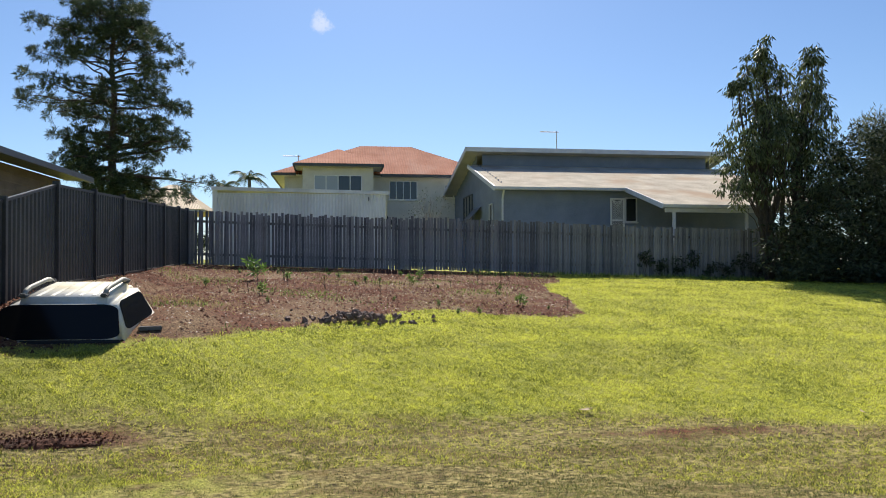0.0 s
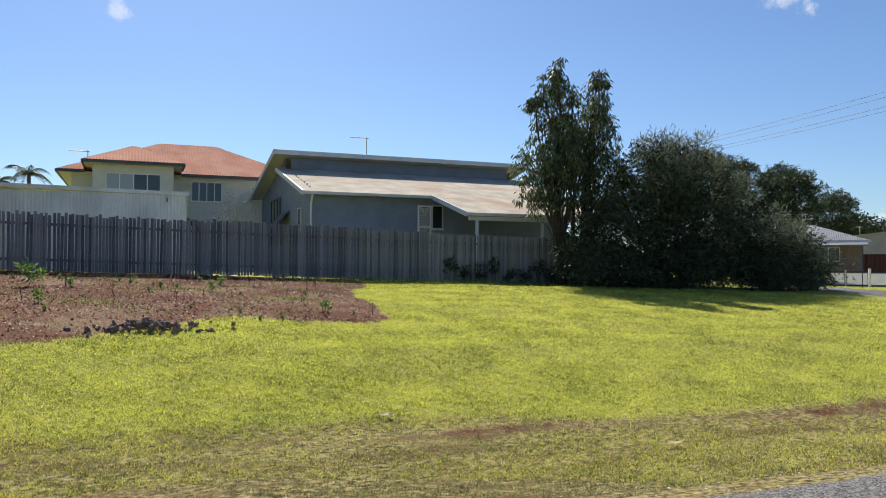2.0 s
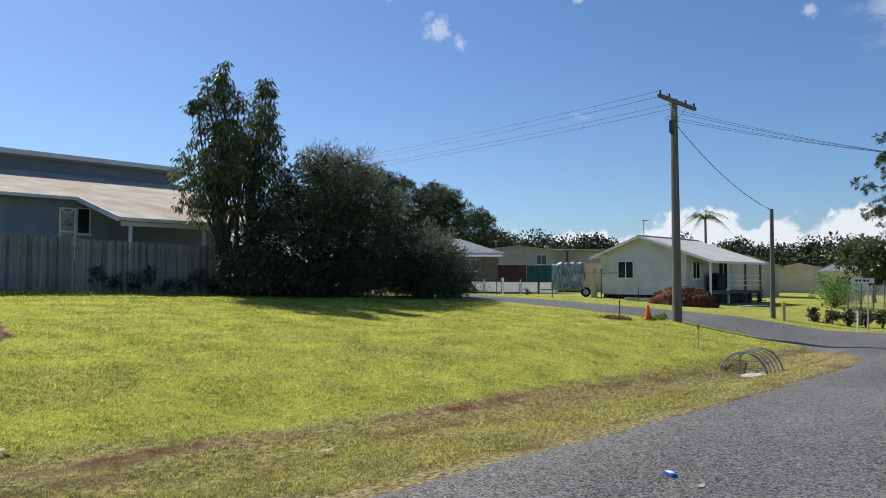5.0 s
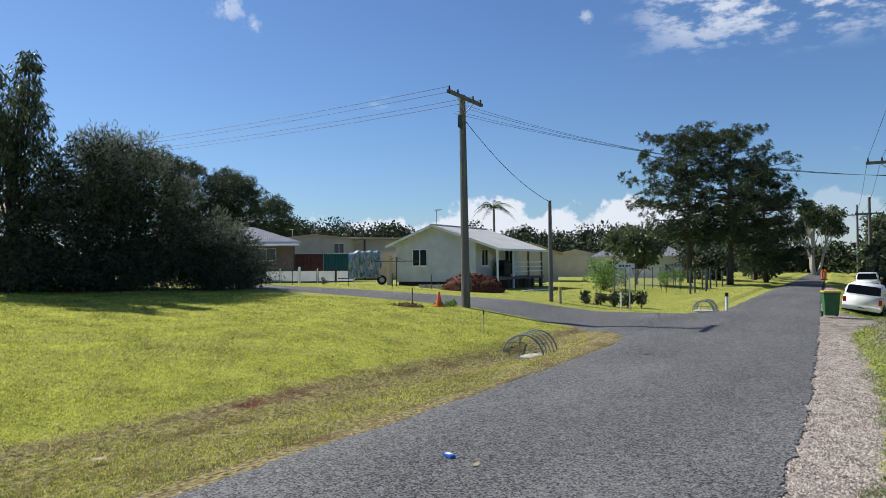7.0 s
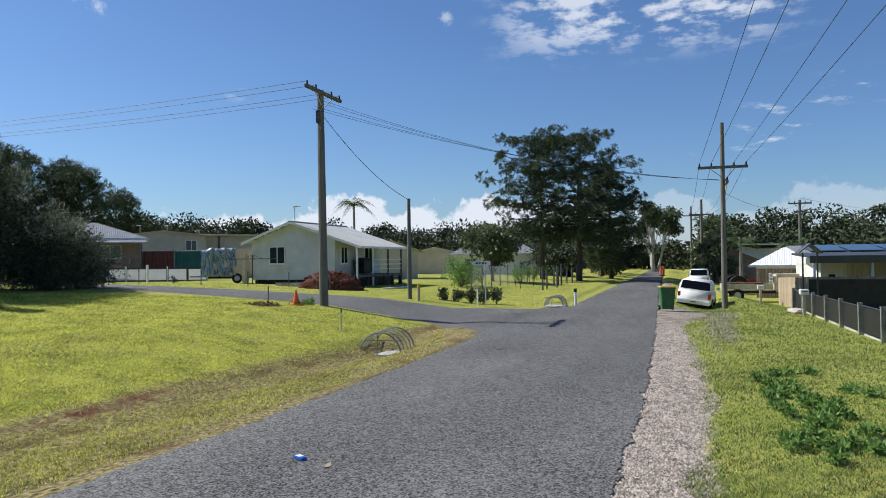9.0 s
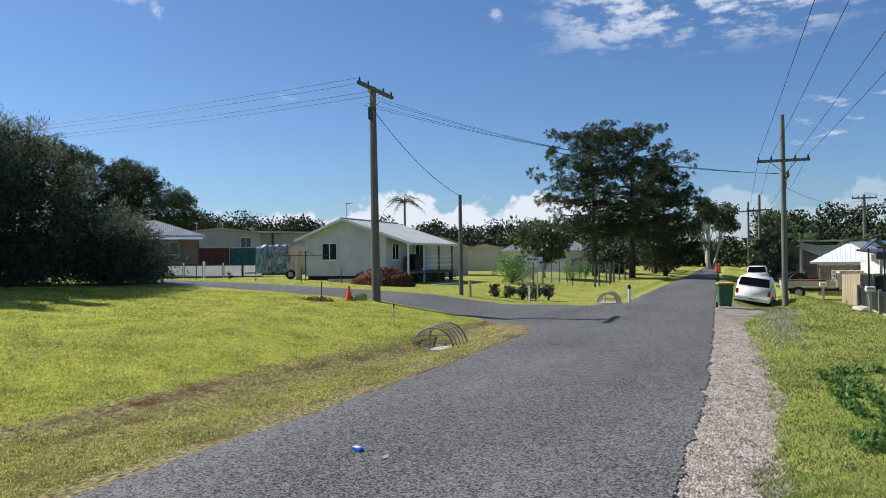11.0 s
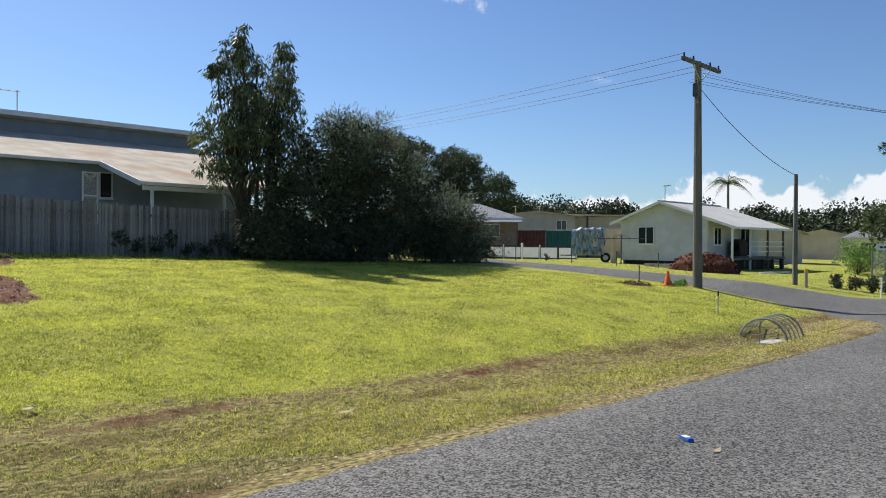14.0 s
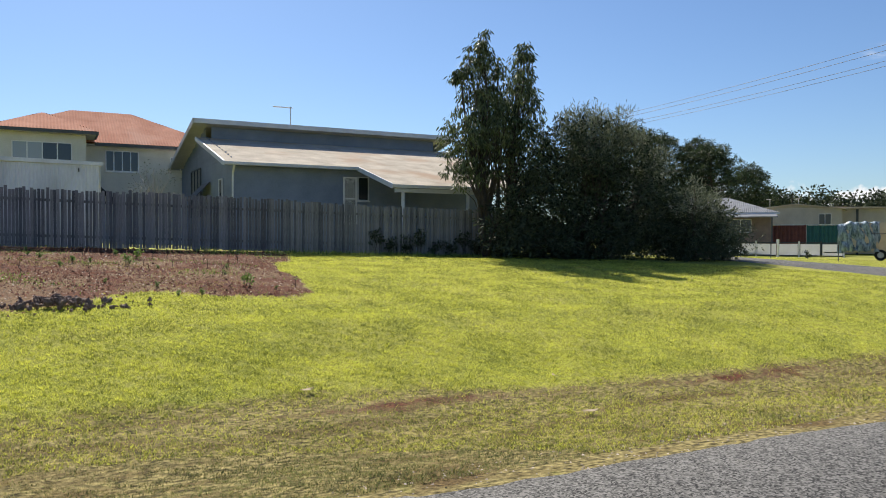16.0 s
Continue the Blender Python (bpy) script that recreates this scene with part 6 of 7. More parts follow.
for xx, yy in ((43.6, 39.8), (46.0, 36.0)):
    marker(xx, yy, 1.25, 0.08, "white_paint", "white_paint", "thick white timber gate post")


def street_sign():
    ob = thing("street_sign", 33.0, 7.75, gh(33, 7.75), 0, "white arrow-ended street sign on a slim post", "street sign")
    part("post", tube(bmesh.new(), (0, 0, -0.1), (0, 0, 2.0), 0.03), M["galv"], ob)
    bm = bmesh.new()
    pts = [(0.0, 0.62, 1.92), (0.0, 0.52, 2.02), (0.0, -0.25, 2.02), (0.0, -0.25, 1.82), (0.0, 0.52, 1.82)]
    a = [bm.verts.new((-0.045, p[1], p[2])) for p in pts]
    b = [bm.verts.new((-0.065, p[1], p[2])) for p in pts]
    bm.faces.new(a), bm.faces.new(b[::-1])
    for i in range(5):
        bm.faces.new((a[i], b[i], b[(i + 1) % 5], a[(i + 1) % 5]))
    blade = part("blade", bm, M["sign_white"], ob)
    for k, w in enumerate((0.1, 0.08, 0.1, 0.07)):
        yy = 0.42 - k * 0.14
        part("bar", box(bmesh.new(), -0.07, -0.067, yy - w, yy, 1.88, 1.96), M["black"], blade)


street_sign()
for k in range(5):
    broadleaf("hedge_shrub", 34.2, 10.0 - 0.62 * k, gh(34.2, 9), "low rounded dark green hedge shrub", [(0, 0, 0.36, 0.3, 0.3, 0.3, 26, 0.14)], "bush_leaf", 26, 0.08, 0, 0.35, 60 + k, "bark", (((0, 0), 0.03),), "shrub")


def mesh_fence(x0, x1, y, h, label, step=2.6, cloth=None):
    ob = thing("mesh_fence", label=label, category="fence")
    for xx in np.arange(x0, x1 + 0.01, step):
        part("post", tube(bmesh.new(), (xx, y, gh(xx, y) - 0.1), (xx, y, gh(xx, y) + h), 0.04), M["pole_wood"], ob)
    for k in range(3):
        zz = h * (0.25 + 0.34 * k)
        part("strand", tube(bmesh.new(), (x0, y, gh(x0, y) + zz), (x1, y, gh(x1, y) + zz), 0.008, seg=5), M["galv"], ob)
    bm = bmesh.new()
    for xx in np.arange(x0, x1, 0.16):
        tube(bm, (xx, y, gh(xx, y) + 0.05), (xx, y, gh(xx, y) + h * 0.93), 0.005, seg=4, caps=False)
    part("wire_mesh", bm, M["galv"], ob, kind="stuff")


mesh_fence(44.0, 66.0, 11.3, 1.5, "timber and wire mesh fence round an orchard plot")
for k in range(10):
    marker(50 + 2.2 * k + random.uniform(-0.4, 0.4), 8.0 + random.uniform(-0.4, 0.4), random.uniform(1.2, 1.9), 0.06, "dark_trim", "dark_trim", "dark upright garden post along the orchard plot")
broadleaf("shrub", 47.0, 12.8, gh(47, 12.8), "pale green bushy garden shrub behind the wire fence", [(0, 0, 1.0, 1.6, 1.4, 0.9, 70, 0.35), (2.2, 0.2, 0.8, 1.2, 1.2, 0.8, 50, 0.35)], "bright_leaf", 40, 0.14, 0, 0.2, 71, "bark", (((0, 0), 0.04),), "shrub")
for k in range(5):
    broadleaf("young_tree", 50 + 2.5 * k, 9.5 + (k % 2) * 0.8, gh(50, 9.5), "small staked young fruit tree", [(0, 0, 1.0, 0.4, 0.4, 0.4, 16, 0.18)], "bright_leaf", 22, 0.1, 0, 0.25, 80 + k, "bark", (((0, 0), 0.025),))
street_house(77.2, 88, 9.5, 8, 0.2, 2.75, 4.9, "white_paint", "grey_roof", "white house with a dark hip roof under the pines", "hip", 0, ((0.2, 1.4), (0.5, 1.4)))
street_house(72.6, 92, 7.0, 6, 0.2, 2.9, 3.7, "beige_wall", "pale_roof", "low pale-roofed shed behind the orchard", "gable", 0, ())
street_house(69.4, 66, 4.6, 5, 0.5, 3.0, 3.9, "beige_wall", "tan_roof", "small beige shed behind the cottage", "gable", 0, ())


def palm(x, y, z, h, label, fronds=13, reach=2.0, seed=3):
    g = random.Random(seed)
    ob = thing("palm_tree", x, y, z, label=label, category="palm")
    part("trunk", chain(bmesh.new(), [(0, 0, -0.2), (0.1, 0, h * 0.5), (0.05, 0, h)], [0.16, 0.12, 0.1], 9), M["pole_wood"], ob)
    for k in range(fronds):
        a, lift = math.tau * k / fronds + g.uniform(-0.2, 0.2), g.uniform(0.35, 1.25)
        bm = bmesh.new()
        pts = []
        for i in range(9):
            t = i / 8
            rr = reach * t * (1 - 0.15 * lift)
            pts.append(Vector((math.cos(a) * rr, math.sin(a) * rr, h + reach * (lift * t * 0.9 - 0.95 * t * t))))
        chain(bm, pts, [0.025 * (1 - 0.8 * i / 8) for i in range(9)], 5)
        side = Vector((-math.sin(a), math.cos(a), 0))
        for i in range(1, 9):
            for j in range(3):
                p = pts[i - 1].lerp(pts[i], j / 3)
                ln = 0.55 * math.sin(math.pi * min(1, 0.15 + i / 9.5)) * reach / 2
                out = (pts[i] - pts[i - 1]).normalized()
                for s in (-1, 1):
                    e = p + side * s * ln * 0.7 + out * ln * 0.5 - Vector((0, 0, ln * 0.55))
                    face(bm, p, p + out * 0.045, e)
        part("frond", bm, M["palm_leaf"], ob)
    return ob


palm(66.5, 28.8, gh(66, 28), 6.9, "tall feather palm behind the cottage", 14, 2.5)
palm(-5.4, 47, gh(-5, 47), 5.0, "spiky palm crown showing over the shed", 14, 1.6, 4)
palm(-6.9, 48, gh(-7, 48), 4.6, "small palm crown showing over the shed", 12, 1.2, 5)
broadleaf("shrub", 5.0, 40.5, gh(5, 40), "leafless grey frangipani shrub beside the cream house",
          [(0, 0, 3.1, 1.3, 1.0, 1.2, 110, 0.25)], "silver_leaf", 3, 0.1, 0, 0.2, 91, "pale_bark", (((0, 0), 0.13),), "shrub")


# ---- woods on the skyline ----
def woods(name, spots, leaf, label, seed, per=78, size=0.56):
    g = random.Random(seed)
    ob = thing(name, label=label, category="woods", kind="stuff")
    cs, rs = [], []
    bm = bmesh.new()
    for x, y, h, w in spots:
        z = gh(x, y)
        chain(bm, [(x, y, z - 0.5), (x + g.uniform(-0.5, 0.5), y, z + h * 0.55), (x + g.uniform(-1, 1), y, z + h * 0.85)], [0.3, 0.2, 0.06], 5)
        for k in range(16):
            a, q = g.uniform(0, math.tau), g.random() ** 0.5
            hz = g.uniform(0.25, 1.0)
            e = math.sin(math.pi * (0.12 + 0.82 * hz)) ** 0.6
            cs.append((x + math.cos(a) * q * w * e, y + math.sin(a) * q * w * e, z + h * hz - 0.5)), rs.append(w * g.uniform(0.3, 0.55))
    t = part("trunks", bm, M["bark"], ob, kind="stuff")
    v, f = leaf_mesh(cs, rs, per, size, 0.15, 0.6, 0.3, seed)
    tagged(from_arrays("crowns", v, f, M[leaf], ob), kind="stuff")


def arc(az0, az1, d, n, h, w, g):
    s = []
    for i in range(n):
        a, r = radians(az0 + (az1 - az0) * (i + g.uniform(0.1, 0.9)) / n), d * g.uniform(0.92, 1.1)
        s.append((r * math.sin(a), r * math.cos(a), h * g.uniform(0.78, 1.12), w * g.uniform(0.8, 1.2)))
    return s


gw = random.Random(77)
woods("woods", arc(41, 86, 165, 54, 9.2, 5.0, gw) + arc(44, 86, 150, 44, 6.4, 4.5, gw) + arc(48, 58, 160, 12, 11.0, 5.5, gw), "far_leaf", "dark wooded hills along the far skyline", 31)
woods("woods", arc(93, 112, 150, 24, 10.0, 4.6, gw) + arc(92.5, 112, 120, 20, 6.2, 4.0, gw), "far_leaf", "tall dark woods behind the houses along the street", 32)
woods("woods", arc(84, 91.5, 150, 14, 4.6, 4.0, gw), "far_leaf", "dark trees closing the end of the street", 33)
woods("woods", arc(-30, 41, 190, 40, 7.0, 6, gw), "far_leaf", "low dark trees beyond the houses", 34)
for k, (az, d, h) in enumerate(((42.2, 86, 14.2), (44.0, 92, 13.5), (46.2, 95, 12.8), (47.6, 90, 12.0), (49.6, 108, 11.2))):
    pine(d * math.sin(radians(az)), d * math.cos(radians(az)), gh(60, 60), h, 4.2, 50 + k, "tall dark pine on the skyline behind the shrubs", layers=9, bare=0.36, pad=1.2, needle=0.55, fill=0.55, east_side=ROUND, west_side=ROUND, per=13, slim=0.06)
woods("woods", [(88, 7.5, 4.5, 2.4), (95, 8.0, 5, 2.6), (82, 10.5, 3.6, 2.4), (103, 9, 6, 3), (86, 13, 4.5, 3)], "bush_leaf", "dark shrubs and trees lining the street", 35, 150, 0.32)
woods("woods", [(70, -3.8, 4.6, 1.5), (75, -4.0, 6, 1.9), (81, -4.3, 6.6, 2.0), (88, -4.6, 7, 2.1), (96, -4.6, 7.5, 2.2), (104, -5.0, 7.5, 2.2)], "gum_leaf", "green trees along the far verge", 36, 150, 0.32)
palm(61, -5.2, gh(61, -5), 3.6, "low feather palm in a front garden", 13, 1.8, 6)
palm(66, -9.6, gh(66, -9), 3.4, "low feather palm between the roofs", 13, 1.8, 7)


# ---- the canopy left on the lot ----
def on_plane(bm, o, u, v, pts, lift, thick):
    """A flat panel with the outline pts, in the plane through o along u and v."""
    o, u, v = Vector(o), Vector(u), Vector(v)
    n = u.cross(v).normalized()
    hi = [bm.verts.new(o + u * a + v * b + n * lift) for a, b in pts]
    lo = [bm.verts.new(o + u * a + v * b + n * (lift - thick)) for a, b in pts]
    bm.faces.new(hi), bm.faces.new(lo[::-1])
    for i in range(len(pts)):
        j = (i + 1) % len(pts)
        bm.faces.new((hi[j], hi[i], lo[i], lo[j]))
    return bm


def rounded(a0, a1, b0, b1, r, n=5):
    pts = []
    for cx, cy, s in ((a1 - r, b0 + r, -90), (a1 - r, b1 - r, 0), (a0 + r, b1 - r, 90), (a0 + r, b0 + r, 180)):
        pts += [(cx + r * math.cos(radians(s + 90 * k / n)), cy + r * math.sin(radians(s + 90 * k / n))) for k in range(n + 1)]
    return pts


def ute_canopy():
    x, y = -3.83, 10.95
    ob = thing("ute_canopy", x, y, gh(x + 0.7, y) + 0.0, -2, "white moulded utility canopy with dark windows lying on the soil", "vehicle canopy")
    ob.rotation_euler.x = radians(6.5)
    ob.scale = (1.05, 1.05, 1.05)
    bm = bmesh.new()
    bottom = [(-0.84, 0.0), (0.84, 0.0), (0.82, 1.92), (-0.82, 1.92)]
    lo = [bm.verts.new((a, b, 0)) for a, b in bottom]
    hi = [bm.verts.new(p) for p in ((-0.66, 0.24, 0.56), (0.66, 0.24, 0.56), (0.61, 1.45, 0.64), (-0.61, 1.45, 0.64))]
    bm.faces.new(hi)
    bm.faces.new(lo[::-1])
    for i in range(4):
        j = (i + 1) % 4
        bm.faces.new((lo[i], lo[j], hi[j], hi[i]))
    es = [e for e in bm.edges if max(v.co.z for v in e.verts) > 0.3]
    bmesh.ops.bevel(bm, geom=es, offset=0.11, segments=6, affect="EDGES")
    part("shell", bm, M["canopy_white"], ob, "weathered white fibreglass shell", True)
    o, u, v = (-0.84, 0.0, 0.0), Vector((1.68, 0, 0)), Vector((0.0, 0.24, 0.56))
    part("rear_window", on_plane(bmesh.new(), o, u, v, [(a + 0.12 * (b - 0.5) * (0.5 - a), b) for a, b in rounded(0.045, 0.955, 0.09, 0.86, 0.13)], 0.012, 0.01), M["tinted"], ob, "dark tinted rear window")
    part("rear_seal", on_plane(bmesh.new(), o, u, v, [(a, b) for a, b in rounded(0.02, 0.98, 0.0, 0.075, 0.02)], 0.014, 0.01), M["black"], ob)
    for s in (1, -1):
        o = (0.84 * s, 0.0, 0.0) if s > 0 else (-0.82, 1.92, 0.0)
        u = Vector((-0.02, 1.92, 0)) if s > 0 else Vector((-0.02, -1.92, 0))
        v = Vector((-0.19 * s, 0.0, 0.6))
        part("side_window", on_plane(bmesh.new(), o, u, v, [(a + b * (0.125 * (1 - a) - 0.25 * a) if s > 0 else a + b * (0.25 * (1 - a) - 0.125 * a), b) for a, b in rounded(0.14, 0.88, 0.18, 0.82, 0.1)], 0.016, 0.01), M["tinted"], ob, "dark tinted side window")
    for s in (-1, 1):
        rail = part("roof_rail", chain(bmesh.new(), [(0.52 * s, 0.34, 0.57), (0.52 * s, 0.42, 0.64), (0.52 * s, 0.55, 0.67), (0.52 * s, 1.1, 0.7), (0.52 * s, 1.22, 0.68), (0.52 * s, 1.3, 0.63)], [0.04, 0.034, 0.032, 0.032, 0.034, 0.04], 8), M["old_galv"], ob, "grey roof rail", True)
        for yy, zz in ((0.36, 0.56), (1.28, 0.625)):
            part("foot", box(bmesh.new(), 0.52 * s - 0.045, 0.52 * s + 0.045, yy - 0.07, yy + 0.07, zz, zz + 0.055, 0.015), M["dark_trim"], rail)
    for k in range(5):
        xx = -0.36 + 0.18 * k
        rb = box(bmesh.new(), xx - 0.03, xx + 0.03, 0.4, 1.34, -0.006, 0.006, 0.003)
        bmesh.ops.transform(rb, matrix=Matrix.Translation((0, 0.0, 0.545)) @ Matrix.Rotation(math.atan(0.1 / 1.6), 4, "X"), verts=rb.verts)
        part("roof_rib", rb, M["canopy_white"], ob)
    part("base_trim", box(bmesh.new(), -0.86, 0.86, 0.03, 1.94, -0.06, -0.004, 0.01), M["black"], ob)
    t = thing("timber_offcut", -2.72, 11.5, gh(-2.72, 11.5) + 0.0, 15, "grey timber offcut beside the canopy", "timber")
    part("block", box(bmesh.new(), -0.16, 0.16, -0.05, 0.05, 0, 0.06, 0.01), M["rail_wood"], t)


ute_canopy()


def rock_mesh(name, seed, material, k=0.35):
    bm = bmesh.new()
    bmesh.ops.create_icosphere(bm, subdivisions=2, radius=1)
    for v in bm.verts:
        v.co *= 1 + k * noise.noise(v.co * 1.6 + Vector((seed * 3.1, 0, 0)))
        v.co.z *= 0.7
    return finish(bm, name, M[material])


rocks = [rock_mesh("chunk", s, "char", 0.7) for s in range(5)]
heap = thing("rubble_heap", 0.35, 13.9, 0, 0, "low heap of charred rubble and broken clods on the soil", "rubble")
for k in range(130):
    dx, dy = random.gauss(0, 0.5), random.gauss(0, 0.28)
    r = random.choice((0.02, 0.025, 0.03, 0.04, 0.06))
    o = new("chunk", rocks[k % 5])
    o.parent = heap
    o.matrix_basis = Matrix.LocRotScale((dx, dy, gh(0.35 + dx, 13.9 + dy) + r * 0.4 + 0.1 * math.exp(-(dx * dx + dy * dy) * 4)), Euler((random.random() * 3, random.random() * 3, random.random() * 6)), (r * 1.4, r, r))
mound("soil_heap", -3.1, 8.4, 0.85, 0.2, 0.08, "soil", "dug-over strip of dark red soil on the verge", "soil", 500, 0.03, 9)
stone = thing("stone", 32.6, -4.85, gh(32.6, -4.85), 30, "pale rock lying at the foot of the fence", "rock")
o = new("body", rock_mesh("body", 9, "stone", 0.5))
o.parent, o.scale, o.location = stone, (0.4, 0.22, 0.22), (0, 0, 0.08)


def scatter(name, x, y, size, material, label, squash=0.6, seed=1):
    """Small four-sided bits strewn on the ground."""
    g = np.random.default_rng(seed)
    n = len(x)
    z = ground_height(x, y)
    a = g.uniform(0, math.tau, n)
    s = size * g.uniform(0.4, 1.5, n)
    base = np.stack([x, y, z], -1)
    ring = []
    for k in range(3):
        t = a + math.tau * k / 3 + g.uniform(-0.4, 0.4, n)
        ring.append(base + np.stack([np.cos(t) * s, np.sin(t) * s, -0.1 * s], -1))
    tip = base + np.stack([g.normal(0, 0.2, n) * s, g.normal(0, 0.2, n) * s, s * squash * g.uniform(0.6, 1.4, n)], -1)
    v = np.stack([*ring, tip], 1).reshape(-1, 3)
    i = np.arange(n)[:, None] * 4
    f = np.concatenate([i + [0, 1, 3], i + [1, 2, 3], i + [2, 0, 3]])
    return tagged(from_arrays(name, v, f, M[material]), label, "ground cover", kind="stuff")


def pick(n, x0, x1, y0, y1, seed, keep):
    g = np.random.default_rng(seed)
    x, y = g.uniform(x0, x1, n), g.uniform(y0, y1, n)
    k = g.random(n) < keep(x, y)
    return x[k], y[k]


x, y = pick(42000, -5, 8, 10.6, 26, 3, lambda x, y: soil_mask(x, y) * np.clip(0.5 + 0.6 * wave(x, y, 1.1, 5), 0.1, 1))
scatter("soil_clods", x, y, 0.03, "soil", "loose red-brown clods over the bare soil", 0.8, 4)
x, y = pick(5500, -5, 8, 10.6, 26, 5, lambda x, y: soil_mask(x, y))
scatter("soil_stones", x, y, 0.02, "stone", "pale pebbles and straw bits over the bare soil", 0.5, 6)
x, y = pick(80000, 3, 24, -1.3, 0.45, 7, lambda x, y: np.clip(grit_mask(x, y), 0, 1) * np.clip(9 / x, 0, 1))
scatter("gravel", x, y, 0.017, "stone", "loose pinkish gravel on the road shoulder", 0.7, 8)
x, y = pick(3000, 2, 24, 4.7, 5.9, 9, lambda x, y: 0.7 * np.clip(9 / x, 0, 1))
scatter("edge_gravel", x, y, 0.014, "stone", "loose stones along the ragged road edge", 0.6, 10)


# ---- grass ----
def blades(name, n, az0, az1, d0, d1, keep, length, width, material, label, seed, lean=0.6, tilt=0.0):
    """Grass blades, thinning out with distance from the kerb where the path begins."""
    g = np.random.default_rng(seed)
    az, d = np.radians(g.uniform(az0, az1, n)), np.exp(g.uniform(np.log(d0), np.log(d1), n))
    x, y = d * np.sin(az), d * np.cos(az)
    k = g.random(n) < keep(x, y)
    x, y, d = x[k], y[k], d[k]
    n = len(x)
    grow = (0.75 + 0.1 * wave(x, y, 2.7, 1) + 0.12 * wave(x, y, 6.5, 2) + 0.4 * wave(x, y, 23, 3)) * g.uniform(0.5, 1.4, n) * (d / 8) ** 0.12
    h, w = length * np.clip(grow, 0.3, 2.5), width * (d / 8) ** 0.75 * g.uniform(0.7, 1.3, n)
    a, b = g.uniform(0, math.tau, n), g.uniform(0, math.tau, n)
    base = np.stack([x, y, ground_height(x, y) - 0.005], -1)
    s = np.stack([np.cos(a) * w, np.sin(a) * w, 0 * w], -1)
    up = np.stack([np.cos(b) * h * lean * g.random(n), np.sin(b) * h * lean * g.random(n), h], -1)
    v = np.stack([base - s, base + s, base + up], 1).reshape(-1, 3)
    return tagged(from_arrays(name, v, np.arange(n * 3).reshape(n, 3), M[material]), label, "grass", kind="stuff")


def off_road(x, y):
    edge = np.interp(x, [-60, 5, 10, 16, 18.5, 20.6], [5.62, 5.58, 5.35, 5.05, 5.0, 5.2])
    north_side = (y > edge) & (x < np.interp(y, [5.0, 6.2, 7.5, 9.5, 12], [20.4, 22.7, 23.8, 24.7, 25.0]))
    return north_side & (x > -4.85) & (y < 25.9)


lawn_on = lambda x, y: off_road(x, y) * (1 - soil_mask(x, y)) ** 2 * (1 - 0.8 * dry_mask(x, y))
dry_on = lambda x, y: off_road(x, y) * (1 - soil_mask(x, y)) * np.clip(dry_mask(x, y) * 1.1 + 0.12, 0, 1) * np.clip(0.75 + 0.7 * wave(x * 0.5, y * 1.6, 1.7, 3), 0.2, 1)
blades("lawn_grass", 1080000, -30, 74, 7.4, 30, lawn_on, 0.036, 0.005, "grass", "short sunlit yellow-green lawn grass", 101, 1.5)
blades("dry_grass", 330000, -34, 74, 5.2, 24, dry_on, 0.024, 0.0042, "dry_grass", "mown dry straw-coloured grass on the verge", 102, 1.4)
blades("verge_green", 420000, -34, 74, 5.2, 16, lambda x, y: off_road(x, y) * (1 - soil_mask(x, y)) * np.clip((9.4 - y) / 0.8, 0, 1) * np.clip(0.4 + (7.9 - y) * 0.3 + 0.5 * wave(x * 0.5, y * 1.5, 1.5, 3), 0, 1) * np.interp(x, [2, 7], [1, 0.4]), 0.027, 0.0055, "olive_grass", "green tufts through the dry verge", 103, 1.4)
blades("fence_grass", 30000, -14, 40, 24, 34, lambda x, y: off_road(x, y) * (x > 4.5) * np.clip((y - 24.2) / 1.0, 0, 1), 0.13, 0.006, "lush_grass", "longer bright grass along the paling fence", 104)
x_s = lambda x, y: (y < np.interp(x, [-20, 4, 8, 12, 18, 24, 30, 36], [-0.75, -0.45, -0.5, -0.75, -0.7, -0.5, -1.4, -0.2]) + 0.25 * wave(x, y, 3, 2)) & (y > -5.2) & (x > 2) & (x < 45)
blades("roadside_grass", 260000, 88, 112, 4.0, 45, lambda x, y: x_s(x, y) * (0.75 + 0.25 * wave(x, y, 1.4, 5)), 0.045, 0.005, "lush_grass", "uneven green grass beside the gravel shoulder", 105, 1.6)
blades("roadside_straw", 40000, 88, 112, 4.0, 45, lambda x, y: x_s(x, y) * np.clip(0.3 + wave(x, y, 1.1, 8), 0, 1), 0.06, 0.005, "dry_grass", "dry straw patches in the roadside grass", 106, 1.3)
far_side = lambda x, y: ((x > 31.9) & (y > 5.3) & (y < 40) & (np.abs(x - 42) > 0) & ((x < 41) | (y < 17)) ) * 1.0
blades("corner_grass", 70000, 38, 85, 30, 62, far_side, 0.025, 0.006, "grass", "sunlit grass across the side street", 107)
blades("soil_weeds", 60000, -22, 30, 12, 30, lambda x, y: off_road(x, y) * soil_mask(x, y) * (y > 11) * np.clip(wave(x, y, 1.7, 6) * 1.6 - 0.2 + 0.03 * (y - 17), 0, 1) ** 1.5, 0.05, 0.006, "lush_grass", "thin weeds coming through the bare soil", 108)
blades("soil_straw", 60000, -22, 30, 12, 30, lambda x, y: off_road(x, y) * soil_mask(x, y) * np.clip(wave(x, y, 1.2, 9) * 1.4 + 0.1, 0, 1), 0.04, 0.005, "dry_grass", "dead straw lying on the bare soil", 109, 2.5)

